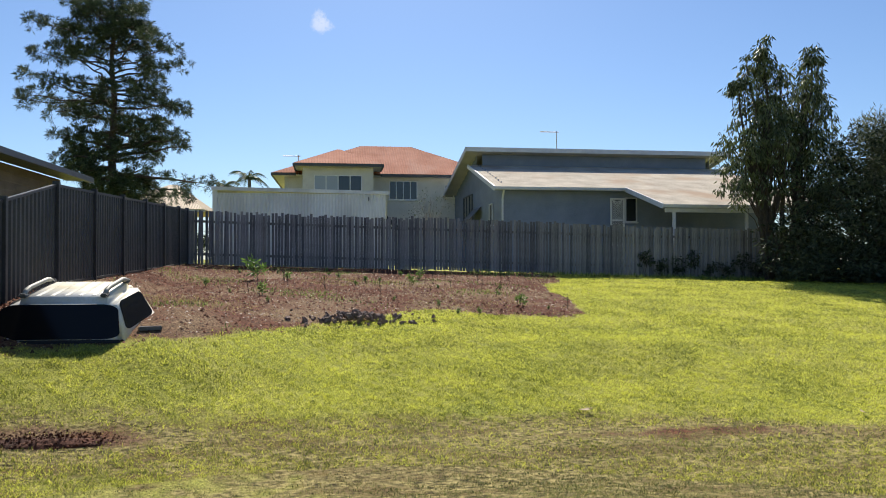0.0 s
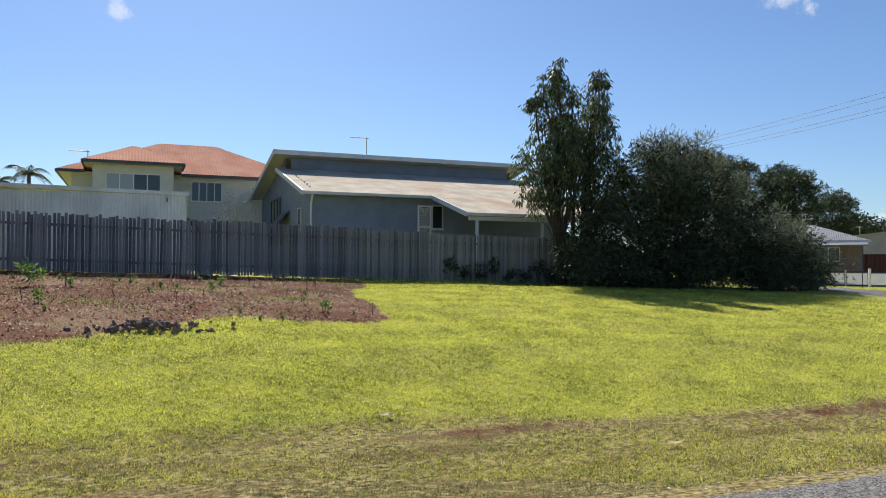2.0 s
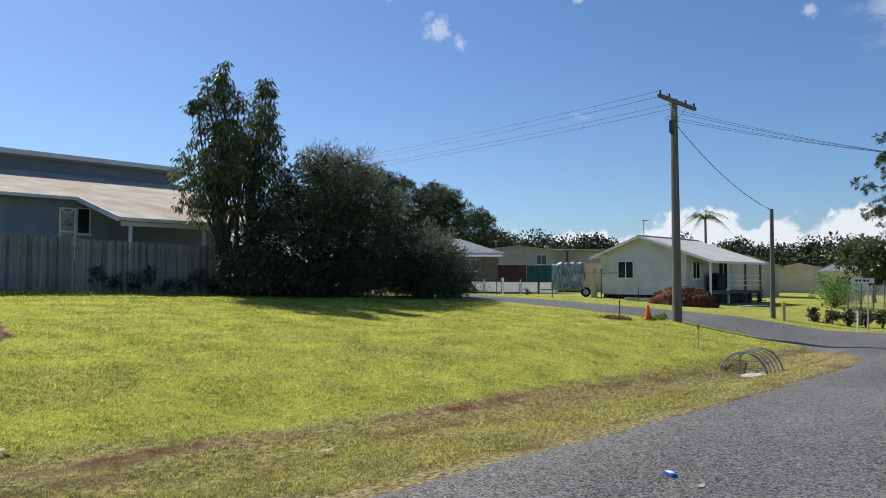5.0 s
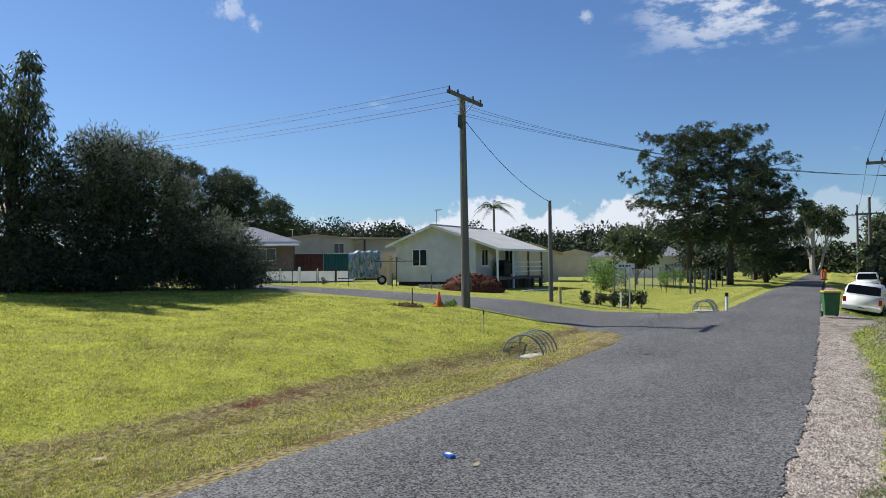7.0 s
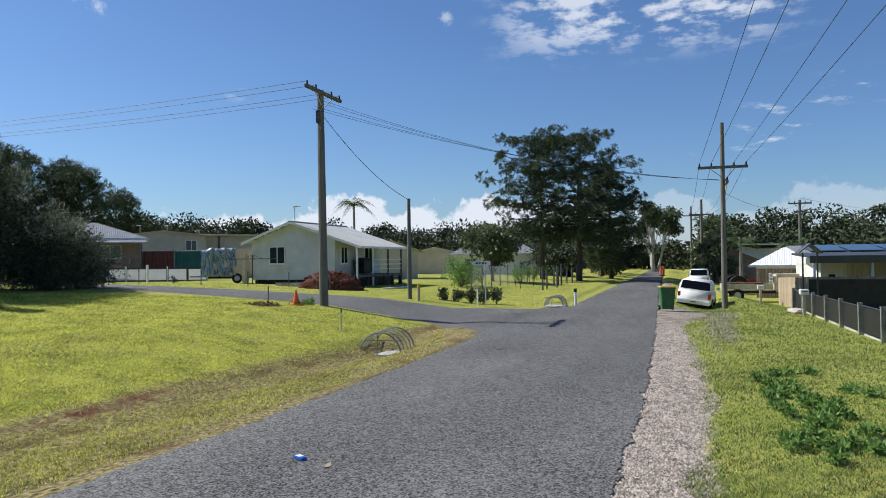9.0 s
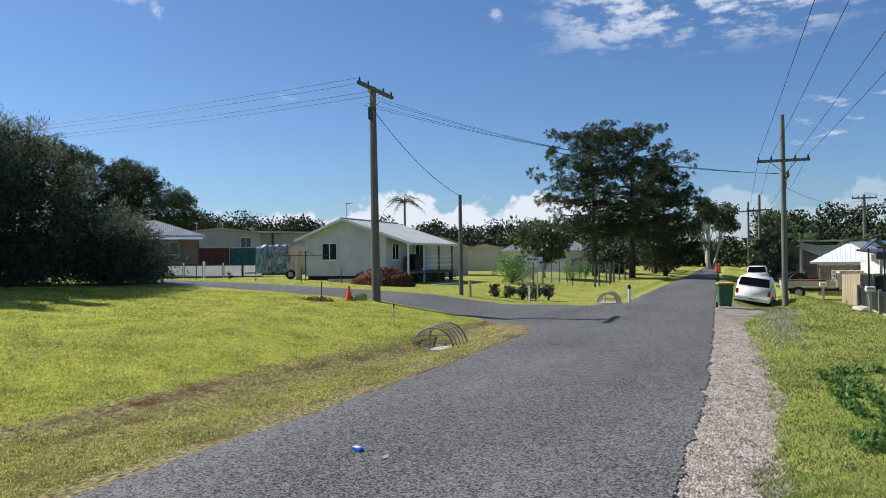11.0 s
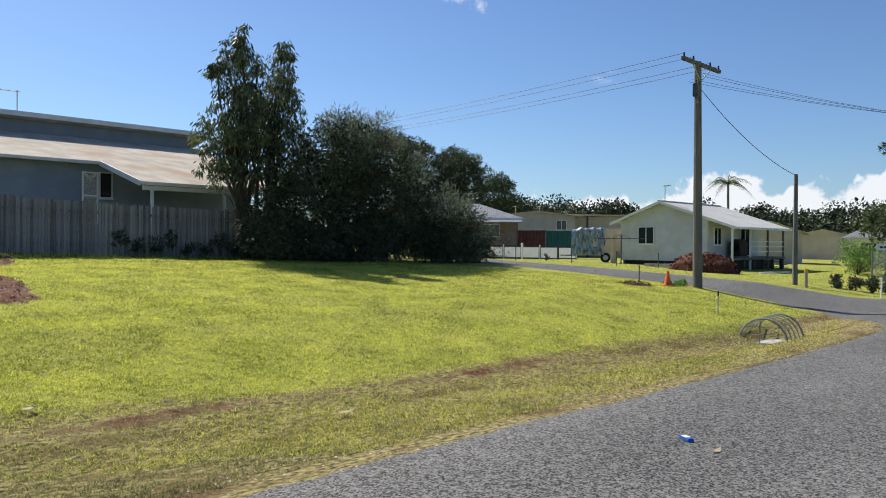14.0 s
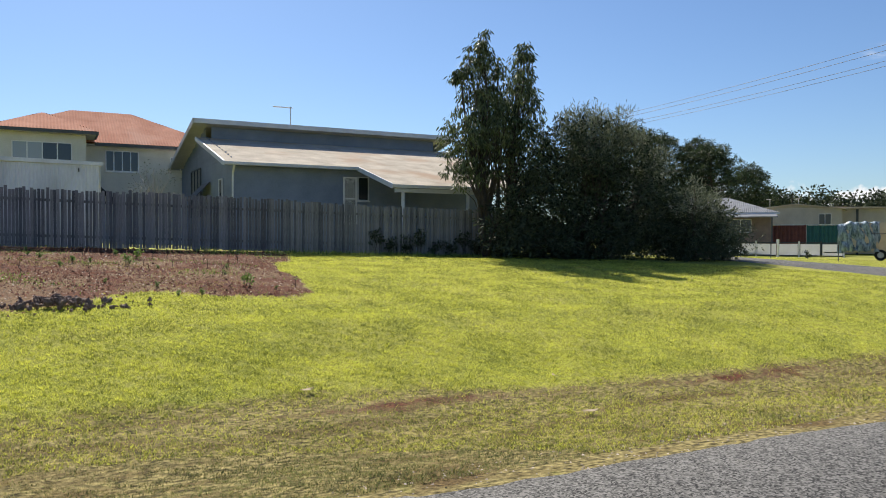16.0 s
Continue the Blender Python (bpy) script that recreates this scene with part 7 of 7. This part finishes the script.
for k in range(26):
    xx, yy = random.uniform(-3.5, 5.5), random.uniform(14.5, 24.5)
    s = random.choice((0.05, 0.07, 0.1, 0.16)) if k else 0.36
    if k == 0:
        xx, yy = -2.2, 20.5
    broadleaf("weed", xx, yy, gh(xx, yy), "green weed growing on the bare soil", [(0, 0, s, s * 0.6, s * 0.6, s * 0.8, 9, s * 0.4)], "bright_leaf", 12, s * 0.45, -0.2, 0.18, 200 + k, "bark", (((0, 0), 0.006),), "weed")


def dead_weed(x, y, h, seed):
    g = random.Random(seed)
    ob = thing("dead_weed", x, y, gh(x, y), label="thin dry dead weed standing on the bare soil", category="weed", group="dead weeds on the soil")
    bm = bmesh.new()
    stem = limb(bm, (0, 0, -0.03), (g.uniform(-0.15, 0.15) * h, g.uniform(-0.15, 0.15) * h, h), 0.006, 0.003, 4, 0.12, 4, seed)
    for k in range(7):
        a = g.uniform(0, math.tau)
        p = stem[g.choice((1, 2, 3))]
        limb(bm, p, p + Vector((math.cos(a), math.sin(a), g.uniform(0.6, 1.6))) * h * 0.22, 0.004, 0.002, 2, 0.2, 3, seed + k)
    part("stems", bm, M["bark"], ob)


for k in range(22):
    dead_weed(random.uniform(-2.5, 5.0), random.uniform(15.0, 24.0), random.uniform(0.2, 0.55), 600 + k)
for k in range(44):
    xx = random.uniform(8.6, 15.0)
    yy = -1.45 - random.random() ** 1.3 * 1.6
    s = random.uniform(0.05, 0.1)
    broadleaf("weed", xx, yy, gh(xx, yy), "broad-leaved dark green weed in the roadside grass", [(0, 0, s * 0.6, s * 1.8, s * 1.8, s * 0.6, 12, s * 0.5)], "bright_leaf", 9, 0.08, -0.1, 0.22, 300 + k, "bark", (((0, 0), 0.006),), "weed")
for k in range(9):
    xx, yy = 24.2 + 0.16 * k, 12.3 + random.uniform(-0.2, 0.3)
    broadleaf("weed", xx, yy, gh(xx, yy), "leafy weed at the foot of the corner pole", [(0, 0, 0.08, 0.12, 0.12, 0.08, 8, 0.06)], "bright_leaf", 10, 0.07, 0, 0.3, 400 + k, "bark", (((0, 0), 0.005),), "weed")
for k in range(12):
    xx = 11.0 + k * 0.62
    broadleaf("vine", xx, 25.85, gh(xx, 25.8), "dark creeper climbing the foot of the paling fence", [(0, 0, 0.35 + 0.3 * (k % 3 == 0), 0.3, 0.1, 0.35, 16, 0.14)], "bush_leaf", 14, 0.08, 0.2, 0.35, 430 + k, "bark", (((0, 0), 0.01),), "creeper")


def dead_leaf(x, y, s, turn, label):
    ob = thing("dead_leaf", x, y, gh(x, y) + 0.035, turn, label, "leaf", "dead leaves on the verge")
    bm = bmesh.new()
    for i in range(6):
        t0, t1 = i / 6, (i + 1) / 6
        w0, w1 = 0.14 * math.sin(math.pi * t0), 0.14 * math.sin(math.pi * t1)
        z0, z1 = 0.25 * (t0 - 0.5) ** 2 * s, 0.25 * (t1 - 0.5) ** 2 * s
        face(bm, (s * (t0 - 0.5), -s * w0 - 0.001, z0 + 0.02), (s * (t1 - 0.5), -s * w1 - 0.001, z1 + 0.02), (s * (t1 - 0.5), s * w1 + 0.001, z1 + 0.03), (s * (t0 - 0.5), s * w0 + 0.001, z0 + 0.03))
    part("blade", bm, M["dead_leaf"], ob)


dead_leaf(3.0, 8.9, 0.2, 20, "curled pale dead leaf on the dry verge")
dead_leaf(3.06, 8.95, 0.14, 110, "curled pale dead leaf on the dry verge")
dead_leaf(5.85, 7.0, 0.22, -10, "long pale dead leaf on the dry verge")
dead_leaf(6.5, 8.6, 0.2, 70, "pale dead leaf on the lawn edge")
dead_leaf(7.25, 3.1, 0.18, 5, "flattened tan leaf on the asphalt")
dead_leaf(17.2, 3.6, 0.3, 90, "brown leaf litter on the asphalt")
lit = thing("litter", 7.42, 3.5, 0.05, 60, "crushed blue drink carton on the asphalt", "litter")
part("carton", box(bmesh.new(), -0.085, 0.085, -0.035, 0.035, 0, 0.035, 0.008), M["blue_plastic"], lit)
part("label", box(bmesh.new(), -0.03, 0.05, -0.03, 0.03, 0.036, 0.038), M["sign_white"], lit)
mound("dug_soil", 23.2, 13.3, 0.5, 0.7, 0.12, "soil", "dark dug earth on the verge by the cone", "soil", 200, 0.05, 19)


# ---- along the street ----
def wheelie_bin(x, y):
    ob = thing("wheelie_bin", x, y, gh(x, y) + 0.03, 12, "green wheelie bin with a yellow-brown lid on the road edge", "bin")
    bm = bmesh.new()
    lo = [bm.verts.new(p) for p in ((-0.2, -0.22, 0.06), (0.22, -0.22, 0.06), (0.22, 0.22, 0.06), (-0.2, 0.22, 0.06))]
    hi = [bm.verts.new(p) for p in ((-0.29, -0.27, 0.86), (0.3, -0.27, 0.86), (0.3, 0.27, 0.86), (-0.29, 0.27, 0.86))]
    bm.faces.new(hi), bm.faces.new(lo[::-1])
    for i in range(4):
        bm.faces.new((lo[i], lo[(i + 1) % 4], hi[(i + 1) % 4], hi[i]))
    bmesh.ops.bevel(bm, geom=list(bm.edges), offset=0.025, segments=2, affect="EDGES")
    part("body", bm, M["bin_green"], ob)
    part("rim", box(bmesh.new(), -0.32, 0.33, -0.3, 0.3, 0.84, 0.885, 0.012), M["bin_green"], ob)
    part("lid", box(bmesh.new(), -0.33, 0.36, -0.31, 0.31, 0.886, 0.945, 0.025), M["bin_lid"], ob, "yellow-brown lid")
    part("handle", tube(bmesh.new(), (0.37, -0.26, 0.84), (0.37, 0.26, 0.84), 0.018), M["bin_green"], ob)
    for s in (-1, 1):
        w = part("wheel", tube(bmesh.new(), (0.24, s * 0.25 - 0.03, 0.1), (0.24, s * 0.25 + 0.03, 0.1), 0.1, 0.1, 16), M["rubber"], ob)
        part("hub", tube(bmesh.new(), (0.24, s * 0.25 - 0.035, 0.1), (0.24, s * 0.25 + 0.035, 0.1), 0.04, 0.04, 10), M["bin_green"], w)


wheelie_bin(31.0, -0.02)


def car(name, x, y, z, turn, roll, label, length, width, sections, rear_glass, glass_side, scale=1.0):
    """A car seen from behind: x runs forward. sections: (x, half width low, half width high, z low, z shoulder) lofted as the body, then a cabin."""
    ob = thing(name, x, y, z, turn, label, "car")
    ob.matrix_basis = pose(x, y, z, 0, 0, turn) @ pose(0, 0, 0, roll, 0, 0) @ Matrix.Scale(scale, 4)
    body, cabin = sections

    def loft(rows):
        bm = bmesh.new()
        rings = []
        for xx, wl, wh, z0, z1 in rows:
            zs = z0 + (z1 - z0) * 0.55
            rings.append([bm.verts.new(p) for p in ((xx, -wl, z0), (xx, -wl * 1.02, zs), (xx, -wh, z1), (xx, wh, z1), (xx, wl * 1.02, zs), (xx, wl, z0))])
        for a, b in zip(rings, rings[1:]):
            for i in range(6):
                j = (i + 1) % 6
                bm.faces.new((a[i], a[j], b[j], b[i]))
        bm.faces.new(rings[0][::-1]), bm.faces.new(rings[-1])
        bmesh.ops.recalc_face_normals(bm, faces=bm.faces)
        bmesh.ops.bevel(bm, geom=[e for e in bm.edges], offset=0.035, segments=2, affect="EDGES")
        return bm

    part("body", loft(body), M["car_white"], ob, smooth=True)
    cab = part("cabin", loft(cabin), M["car_white"], ob, smooth=True)
    (xr, wl, wh, z0, z1), (xs, wl2, wh2, z2, z3) = cabin[0], cabin[1]
    lo, hi = Vector((xr, 0, z0)), Vector((xs, 0, z3))
    o = (xr, wl * 0.94, z0)
    bm = bmesh.new()
    on_plane(bm, (xr, wl, z0), (0, -2 * wl, 0), (xs - xr, 0, z3 - z0), [(a + 0.12 * (b - 0.5) * (0.5 - a), b) for a, b in rounded(0.05, 0.95, 0.14, 0.9, 0.09)], 0.035, 0.02)
    part("rear_window", bm, M["tinted"], cab)
    for s in (-1, 1):
        bm = bmesh.new()
        x0, x1 = glass_side
        pts = [(x0, wl * 1.0, z0 + 0.08), (x1, wl * 1.0, z0 + 0.08), (x1 - 0.35, wh2 + 0.015, z3 - 0.08), (x0 + 0.15, wh2 + 0.015, z3 - 0.08)]
        vs = [bm.verts.new((a, s * (b + 0.012), c)) for a, b, c in pts]
        bm.faces.new(vs if s > 0 else vs[::-1])
        part("side_window", bm, M["tinted"], cab)
        part("tail_lamp", box(bmesh.new(), body[0][0] - 0.02, body[0][0] + 0.08, s * (width / 2 - 0.13) - 0.07, s * (width / 2 - 0.13) + 0.07, 0.62, 0.88, 0.015), M["lamp_red"], ob)
        part("mirror", box(bmesh.new(), glass_side[1] - 0.2, glass_side[1] - 0.1, s * (width / 2 + 0.1) - 0.09, s * (width / 2 + 0.1) + 0.09, z0 + 0.05, z0 + 0.2, 0.02), M["car_white"], ob)
        for xx in (-length * 0.3, length * 0.31):
            w = part("wheel", tube(bmesh.new(), (xx, s * (width / 2 - 0.2), 0.31), (xx, s * (width / 2 + 0.005), 0.31), 0.31, 0.31, 20), M["rubber"], ob)
            part("rim", tube(bmesh.new(), (xx, s * (width / 2 - 0.1), 0.31), (xx, s * (width / 2 + 0.015), 0.31), 0.19, 0.19, 14), M["rim"], w)
    part("bumper", box(bmesh.new(), body[0][0] - 0.1, body[0][0] + 0.05, -width / 2 + 0.05, width / 2 - 0.05, 0.3, 0.5, 0.03), M["car_white"], ob)
    plate = part("number_plate", box(bmesh.new(), body[0][0] - 0.125, body[0][0] - 0.105, -0.19, 0.19, 0.37, 0.47), M["sign_white"], ob)
    part("bar", box(bmesh.new(), body[0][0] - 0.129, body[0][0] - 0.126, -0.14, 0.14, 0.4, 0.44), M["black"], plate)
    part("under_tray", box(bmesh.new(), -length * 0.45, length * 0.45, -width / 2 + 0.15, width / 2 - 0.15, 0.2, 0.34), M["black"], ob)
    return ob


car("utility_vehicle", 40.0, -1.35, gh(40, -1.35) - 0.02, -6, 8, "white utility with a canopy parked tilted on the verge", 4.9, 1.75,
    ([(-2.45, 0.82, 0.8, 0.32, 0.98), (-1.0, 0.86, 0.82, 0.3, 0.99), (0.9, 0.86, 0.82, 0.3, 0.98), (1.9, 0.84, 0.78, 0.32, 0.92), (2.4, 0.76, 0.66, 0.36, 0.76)],
     [(-2.42, 0.78, 0.74, 0.96, 1.02), (-2.12, 0.78, 0.68, 0.96, 1.5), (0.2, 0.78, 0.66, 0.96, 1.53), (1.1, 0.76, 0.7, 0.94, 1.0)]), None, (-1.9, 0.7), 0.92)
car("station_wagon", 66.0, -2.4, gh(66, -2.4), -4, 0, "white four-wheel drive parked far along the verge", 4.7, 1.85,
    ([(-2.3, 0.86, 0.84, 0.4, 1.1), (0.9, 0.9, 0.86, 0.38, 1.1), (2.0, 0.88, 0.8, 0.4, 1.05), (2.35, 0.8, 0.72, 0.45, 0.85)],
     [(-2.28, 0.82, 0.78, 1.08, 1.12), (-2.1, 0.82, 0.68, 1.08, 1.75), (0.3, 0.82, 0.68, 1.08, 1.76), (1.1, 0.8, 0.74, 1.06, 1.12)]), None, (-1.9, 0.8), 0.85)


def flatbed():
    ob = thing("flatbed_truck", 46.0, -4.6, gh(46, -4.6), -90, "old cream flatbed truck with a drop-side tray", "truck")
    part("chassis", box(bmesh.new(), -1.6, 2.6, -0.4, 0.4, 0.42, 0.56), M["black"], ob)
    tray = part("tray", box(bmesh.new(), -1.7, 0.9, -0.85, 0.85, 0.58, 0.66), M["cream_tray"], ob)
    for s in (-1, 1):
        part("side_board", box(bmesh.new(), -1.7, 0.9, s * 0.85 - 0.025, s * 0.85 + 0.025, 0.67, 0.98, 0.01), M["cream_tray"], tray)
    part("tail_board", box(bmesh.new(), -1.74, -1.705, -0.82, 0.82, 0.67, 0.98, 0.01), M["cream_tray"], tray)
    part("load", box(bmesh.new(), -1.4, 0.5, -0.6, 0.6, 0.665, 1.02, 0.05), M["soil"], tray)
    part("cab", box(bmesh.new(), 1.0, 2.4, -0.8, 0.8, 0.5, 1.5, 0.12), M["cream_tray"], ob)
    part("windscreen", box(bmesh.new(), 0.97, 0.995, -0.6, 0.6, 1.02, 1.38, 0.01), M["glass"], ob)
    bm = bmesh.new()
    for zz in (1.1, 1.3, 1.5):
        tube(bm, (0.92, -0.8, zz), (0.92, 0.8, zz), 0.025)
    for s in (-0.8, 0, 0.8):
        tube(bm, (0.92, s, 0.66), (0.92, s, 1.5), 0.025)
    part("headboard", bm, M["galv"], ob)
    for xx in (-0.9, 1.9):
        for s in (-1, 1):
            w = part("wheel", tube(bmesh.new(), (xx, s * 0.75 - 0.1, 0.34), (xx, s * 0.75 + 0.1, 0.34), 0.34, 0.34, 20), M["rubber"], ob)
            part("rim", tube(bmesh.new(), (xx, s * 0.75 - 0.11, 0.34), (xx, s * 0.75 + 0.11, 0.34), 0.18, 0.18, 14), M["rim"], w)


def tractor():
    ob = thing("tractor", 55.0, -4.9, gh(55, -4.9), -80, "small red tractor standing on the grass", "tractor")
    part("bonnet", box(bmesh.new(), 0.1, 1.4, -0.28, 0.28, 0.55, 1.0, 0.06), M["tractor_red"], ob)
    part("seat_deck", box(bmesh.new(), -0.8, 0.1, -0.4, 0.4, 0.45, 0.75, 0.05), M["tractor_red"], ob)
    part("seat", box(bmesh.new(), -0.6, -0.2, -0.22, 0.22, 0.76, 1.1, 0.06), M["black"], ob)
    part("steering_wheel", tube(bmesh.new(), (0.05, 0, 1.15), (0.1, 0, 1.18), 0.2, 0.2, 14), M["black"], ob)
    for xx, r in ((-0.55, 0.62), (1.15, 0.36)):
        for s in (-1, 1):
            w = part("wheel", tube(bmesh.new(), (xx, s * 0.6 - 0.14, r), (xx, s * 0.6 + 0.14, r), r, r, 22), M["rubber"], ob)
            part("rim", tube(bmesh.new(), (xx, s * 0.6 - 0.15, r), (xx, s * 0.6 + 0.15, r), r * 0.5, r * 0.5, 16), M["tractor_red"], w)


flatbed()
tractor()


def screen_fence():
    ob = thing("screen_fence", label="black shade-cloth fence with pale square posts along the verge", category="fence")
    ps = [16.7, 19.1, 21.5, 23.9, 26.4, 28.8, 31.2, 33.6, 36.0]
    for xx in ps:
        z = gh(xx, -5.25)
        q = part("post", box(bmesh.new(), xx - 0.055, xx + 0.055, -5.305, -5.195, z - 0.1, z + 0.88, 0.012), M["old_galv"], ob)
        part("cap", box(bmesh.new(), xx - 0.065, xx + 0.065, -5.315, -5.185, z + 0.881, z + 0.91, 0.008), M["old_galv"], q)
    for a, b in zip(ps, ps[1:]):
        z = gh(a, -5.25)
        part("cloth", box(bmesh.new(), a + 0.07, b - 0.07, -5.31, -5.29, z + 0.08, z + 0.76), M["black"], ob)
        part("top_rail", tube(bmesh.new(), (a + 0.07, -5.28, z + 0.8), (b - 0.07, -5.28, z + 0.8), 0.02), M["dark_steel"], ob)
    part("kerb", box(bmesh.new(), 16, 36, -5.41, -5.325, -0.3, -0.1), M["concrete"], ob)


def pine_fence():
    ob = thing("pine_fence", label="newer brown pine paling fence ending at the verge", category="fence")
    me = finish(box(bmesh.new(), -0.07, 0.07, -0.01, 0.01, 0, 1.42), "paling", M["fresh_paling"])
    for xx in np.arange(36.6, 42.0, 0.15):
        p = new("paling", me)
        p.parent, p.location = ob, (xx, -5.4, gh(xx, -5.4) - 0.05 + random.uniform(-0.02, 0.02))
    for yy in np.arange(-5.5, -12, -0.15):
        p = new("paling", me)
        p.parent, p.location, p.rotation_euler = ob, (36.55, yy, gh(36.55, -5.4) - 0.05 + random.uniform(-0.02, 0.02)), (0, 0, math.pi / 2)
    for zz in (0.05, 0.85):
        part("rail", box(bmesh.new(), 36.6, 42.0, -5.46, -5.415, zz, zz + 0.08), M["rail_wood"], ob)


def patio_house():
    ob = thing("house", 6.2, -0.5, -0.32, label="cream house with a dark patio roof and solar panels", category="house")
    part("wall", boards(bmesh.new(), (36.0, -6.9), (36.0, -7.9), -0.2, 2.3, 0.18, 0.015, (-1, 0)), M["cream_paint"], ob)
    part("wall", box(bmesh.new(), 36.03, 44, -17, -6.92, -0.2, 2.28), M["cream_paint"], ob)
    part("roller_door", ribbed(bmesh.new(), (36.0, -8.1), (36.0, -10.0), -0.2, 2.1, 0.12, 0.02, (-1, 0)), M["beige_wall"], ob)
    part("patio_roof", slab(bmesh.new(), [(30.6, -5.6, 2.38), (30.6, -17, 2.38), (36.2, -17, 2.55), (36.2, -5.6, 2.55)], 0.09), M["dark_steel"], ob)
    part("fascia", box(bmesh.new(), 30.5, 30.6, -17, -5.55, 2.08, 2.4), M["dark_steel"], ob)
    part("roof", slab(bmesh.new(), [(35.6, -5.9, 2.5), (35.6, -17, 2.5), (40.5, -17, 2.98), (40.5, -5.9, 2.98)], 0.06), M["grey_roof"], ob)
    for k in range(5):
        y1 = -6.5 - k * 1.75
        part("solar_panel", slab(bmesh.new(), [(36.2, y1, 2.66), (36.2, y1 - 1.65, 2.66), (39.5, y1 - 1.65, 2.99), (39.5, y1, 2.99)], 0.04), M["solar"], ob, "blue-black solar panel")
    for yy in (-5.75, -8.05, -11.5):
        part("post", box(bmesh.new(), 30.7, 30.8, yy - 0.05, yy + 0.05, -0.1, 2.08), M["pale_trim"], ob)
    window(ob, "window", (35.99, -7.2), (35.99, -7.6), 0.9, 1.5, (-1, 0), 1, "pale_trim", "glass")
    g = thing("garden_arch", 34.4, -5.65, gh(34.4, -5.6), 0, "slim dark steel gate arch with a small gable top", "arch")
    for yy in (0.25, -0.3):
        part("post", box(bmesh.new(), -0.03, 0.03, yy - 0.03, yy + 0.03, -0.1, 2.42), M["dark_steel"], g)
    for s in (0.42, -0.47):
        part("gable", slab(bmesh.new(), [(-0.25, s, 2.42), (0.9, s, 2.42), (0.9, -0.025, 2.8), (-0.25, -0.025, 2.8)], 0.05), M["dark_trim"], g)
    sc = thing("shade_screen", 35.6, -1.0, -0.15, 0, "dark shade-cloth screen across the front yard", "screen")
    part("cloth", box(bmesh.new(), -0.015, 0.015, -14, -4.8, -0.1, 1.22), M["black"], sc)
    part("rail", tube(bmesh.new(), (0, -14, 1.22), (0, -4.8, 1.22), 0.025), M["dark_steel"], sc)


def letterbox(x, y, h):
    ob = thing("letterbox", x, y, gh(x, y), 0, "small white letterbox on a post", "letterbox", "letterboxes along the verge")
    part("post", box(bmesh.new(), -0.05, 0.05, -0.05, 0.05, -0.1, h), M["concrete"], ob)
    part("box", box(bmesh.new(), -0.2, 0.2, -0.15, 0.15, h + 0.002, h + 0.2, 0.02), M["sign_white"], ob)
    part("slot", box(bmesh.new(), -0.206, -0.202, -0.1, 0.1, h + 0.12, h + 0.14), M["black"], ob)


screen_fence()
pine_fence()
patio_house()
letterbox(31.6, -5.0, 0.8)
letterbox(40.5, -4.4, 0.7)
street_house(98.3, 58, 4.8, 6, -0.6, 1.45, 2.7, "white_paint", "white_paint", "low house with a white pyramid roof", "hip", 0, ((0.6, 1.2),))
street_house(94.3, 72, 3.8, 6, -0.1, 1.8, 2.75, "brick_wall", "brick_wall", "brown gabled shed among the far houses", "gable", 0, ())
street_house(95.0, 84, 7.0, 6, -0.1, 2.4, 3.1, "pale_trim", "pale_roof", "far house with a pale blue-grey roof", "gable", 0, ())
street_house(95.6, 100, 9.0, 6, 0, 3.0, 3.7, "beige_wall", "pale_roof", "far long-roofed cream building", "flat", 0, ())
bf = thing("brown_fence", 50.5, -5.2, gh(50, -5), 0, "brown steel fence in front of the white-roofed house", "fence")
part("panel", ribbed(bmesh.new(), (0, 0), (0, -6), 0, 1.75, 0.2, 0.03, (-1, 0)), M["brick_wall"], bf)
part("rail", box(bmesh.new(), -0.04, 0.04, -6, 0, 1.75, 1.8), M["brick_wall"], bf)
for yy in (1.0, 0.7):
    br = thing("barrier_post", 88.0, yy, gh(88, yy) + 0.03, 0, "bright orange roadwork barrier post on the street", "barrier")
    part("shaft", tube(bmesh.new(), (0, 0, 0), (0, 0, 1.05), 0.12, 0.09, 12), M["orange"], br)
    part("base", tube(bmesh.new(), (0, 0, 0), (0, 0, 0.08), 0.22, 0.2, 12), M["black"], br)
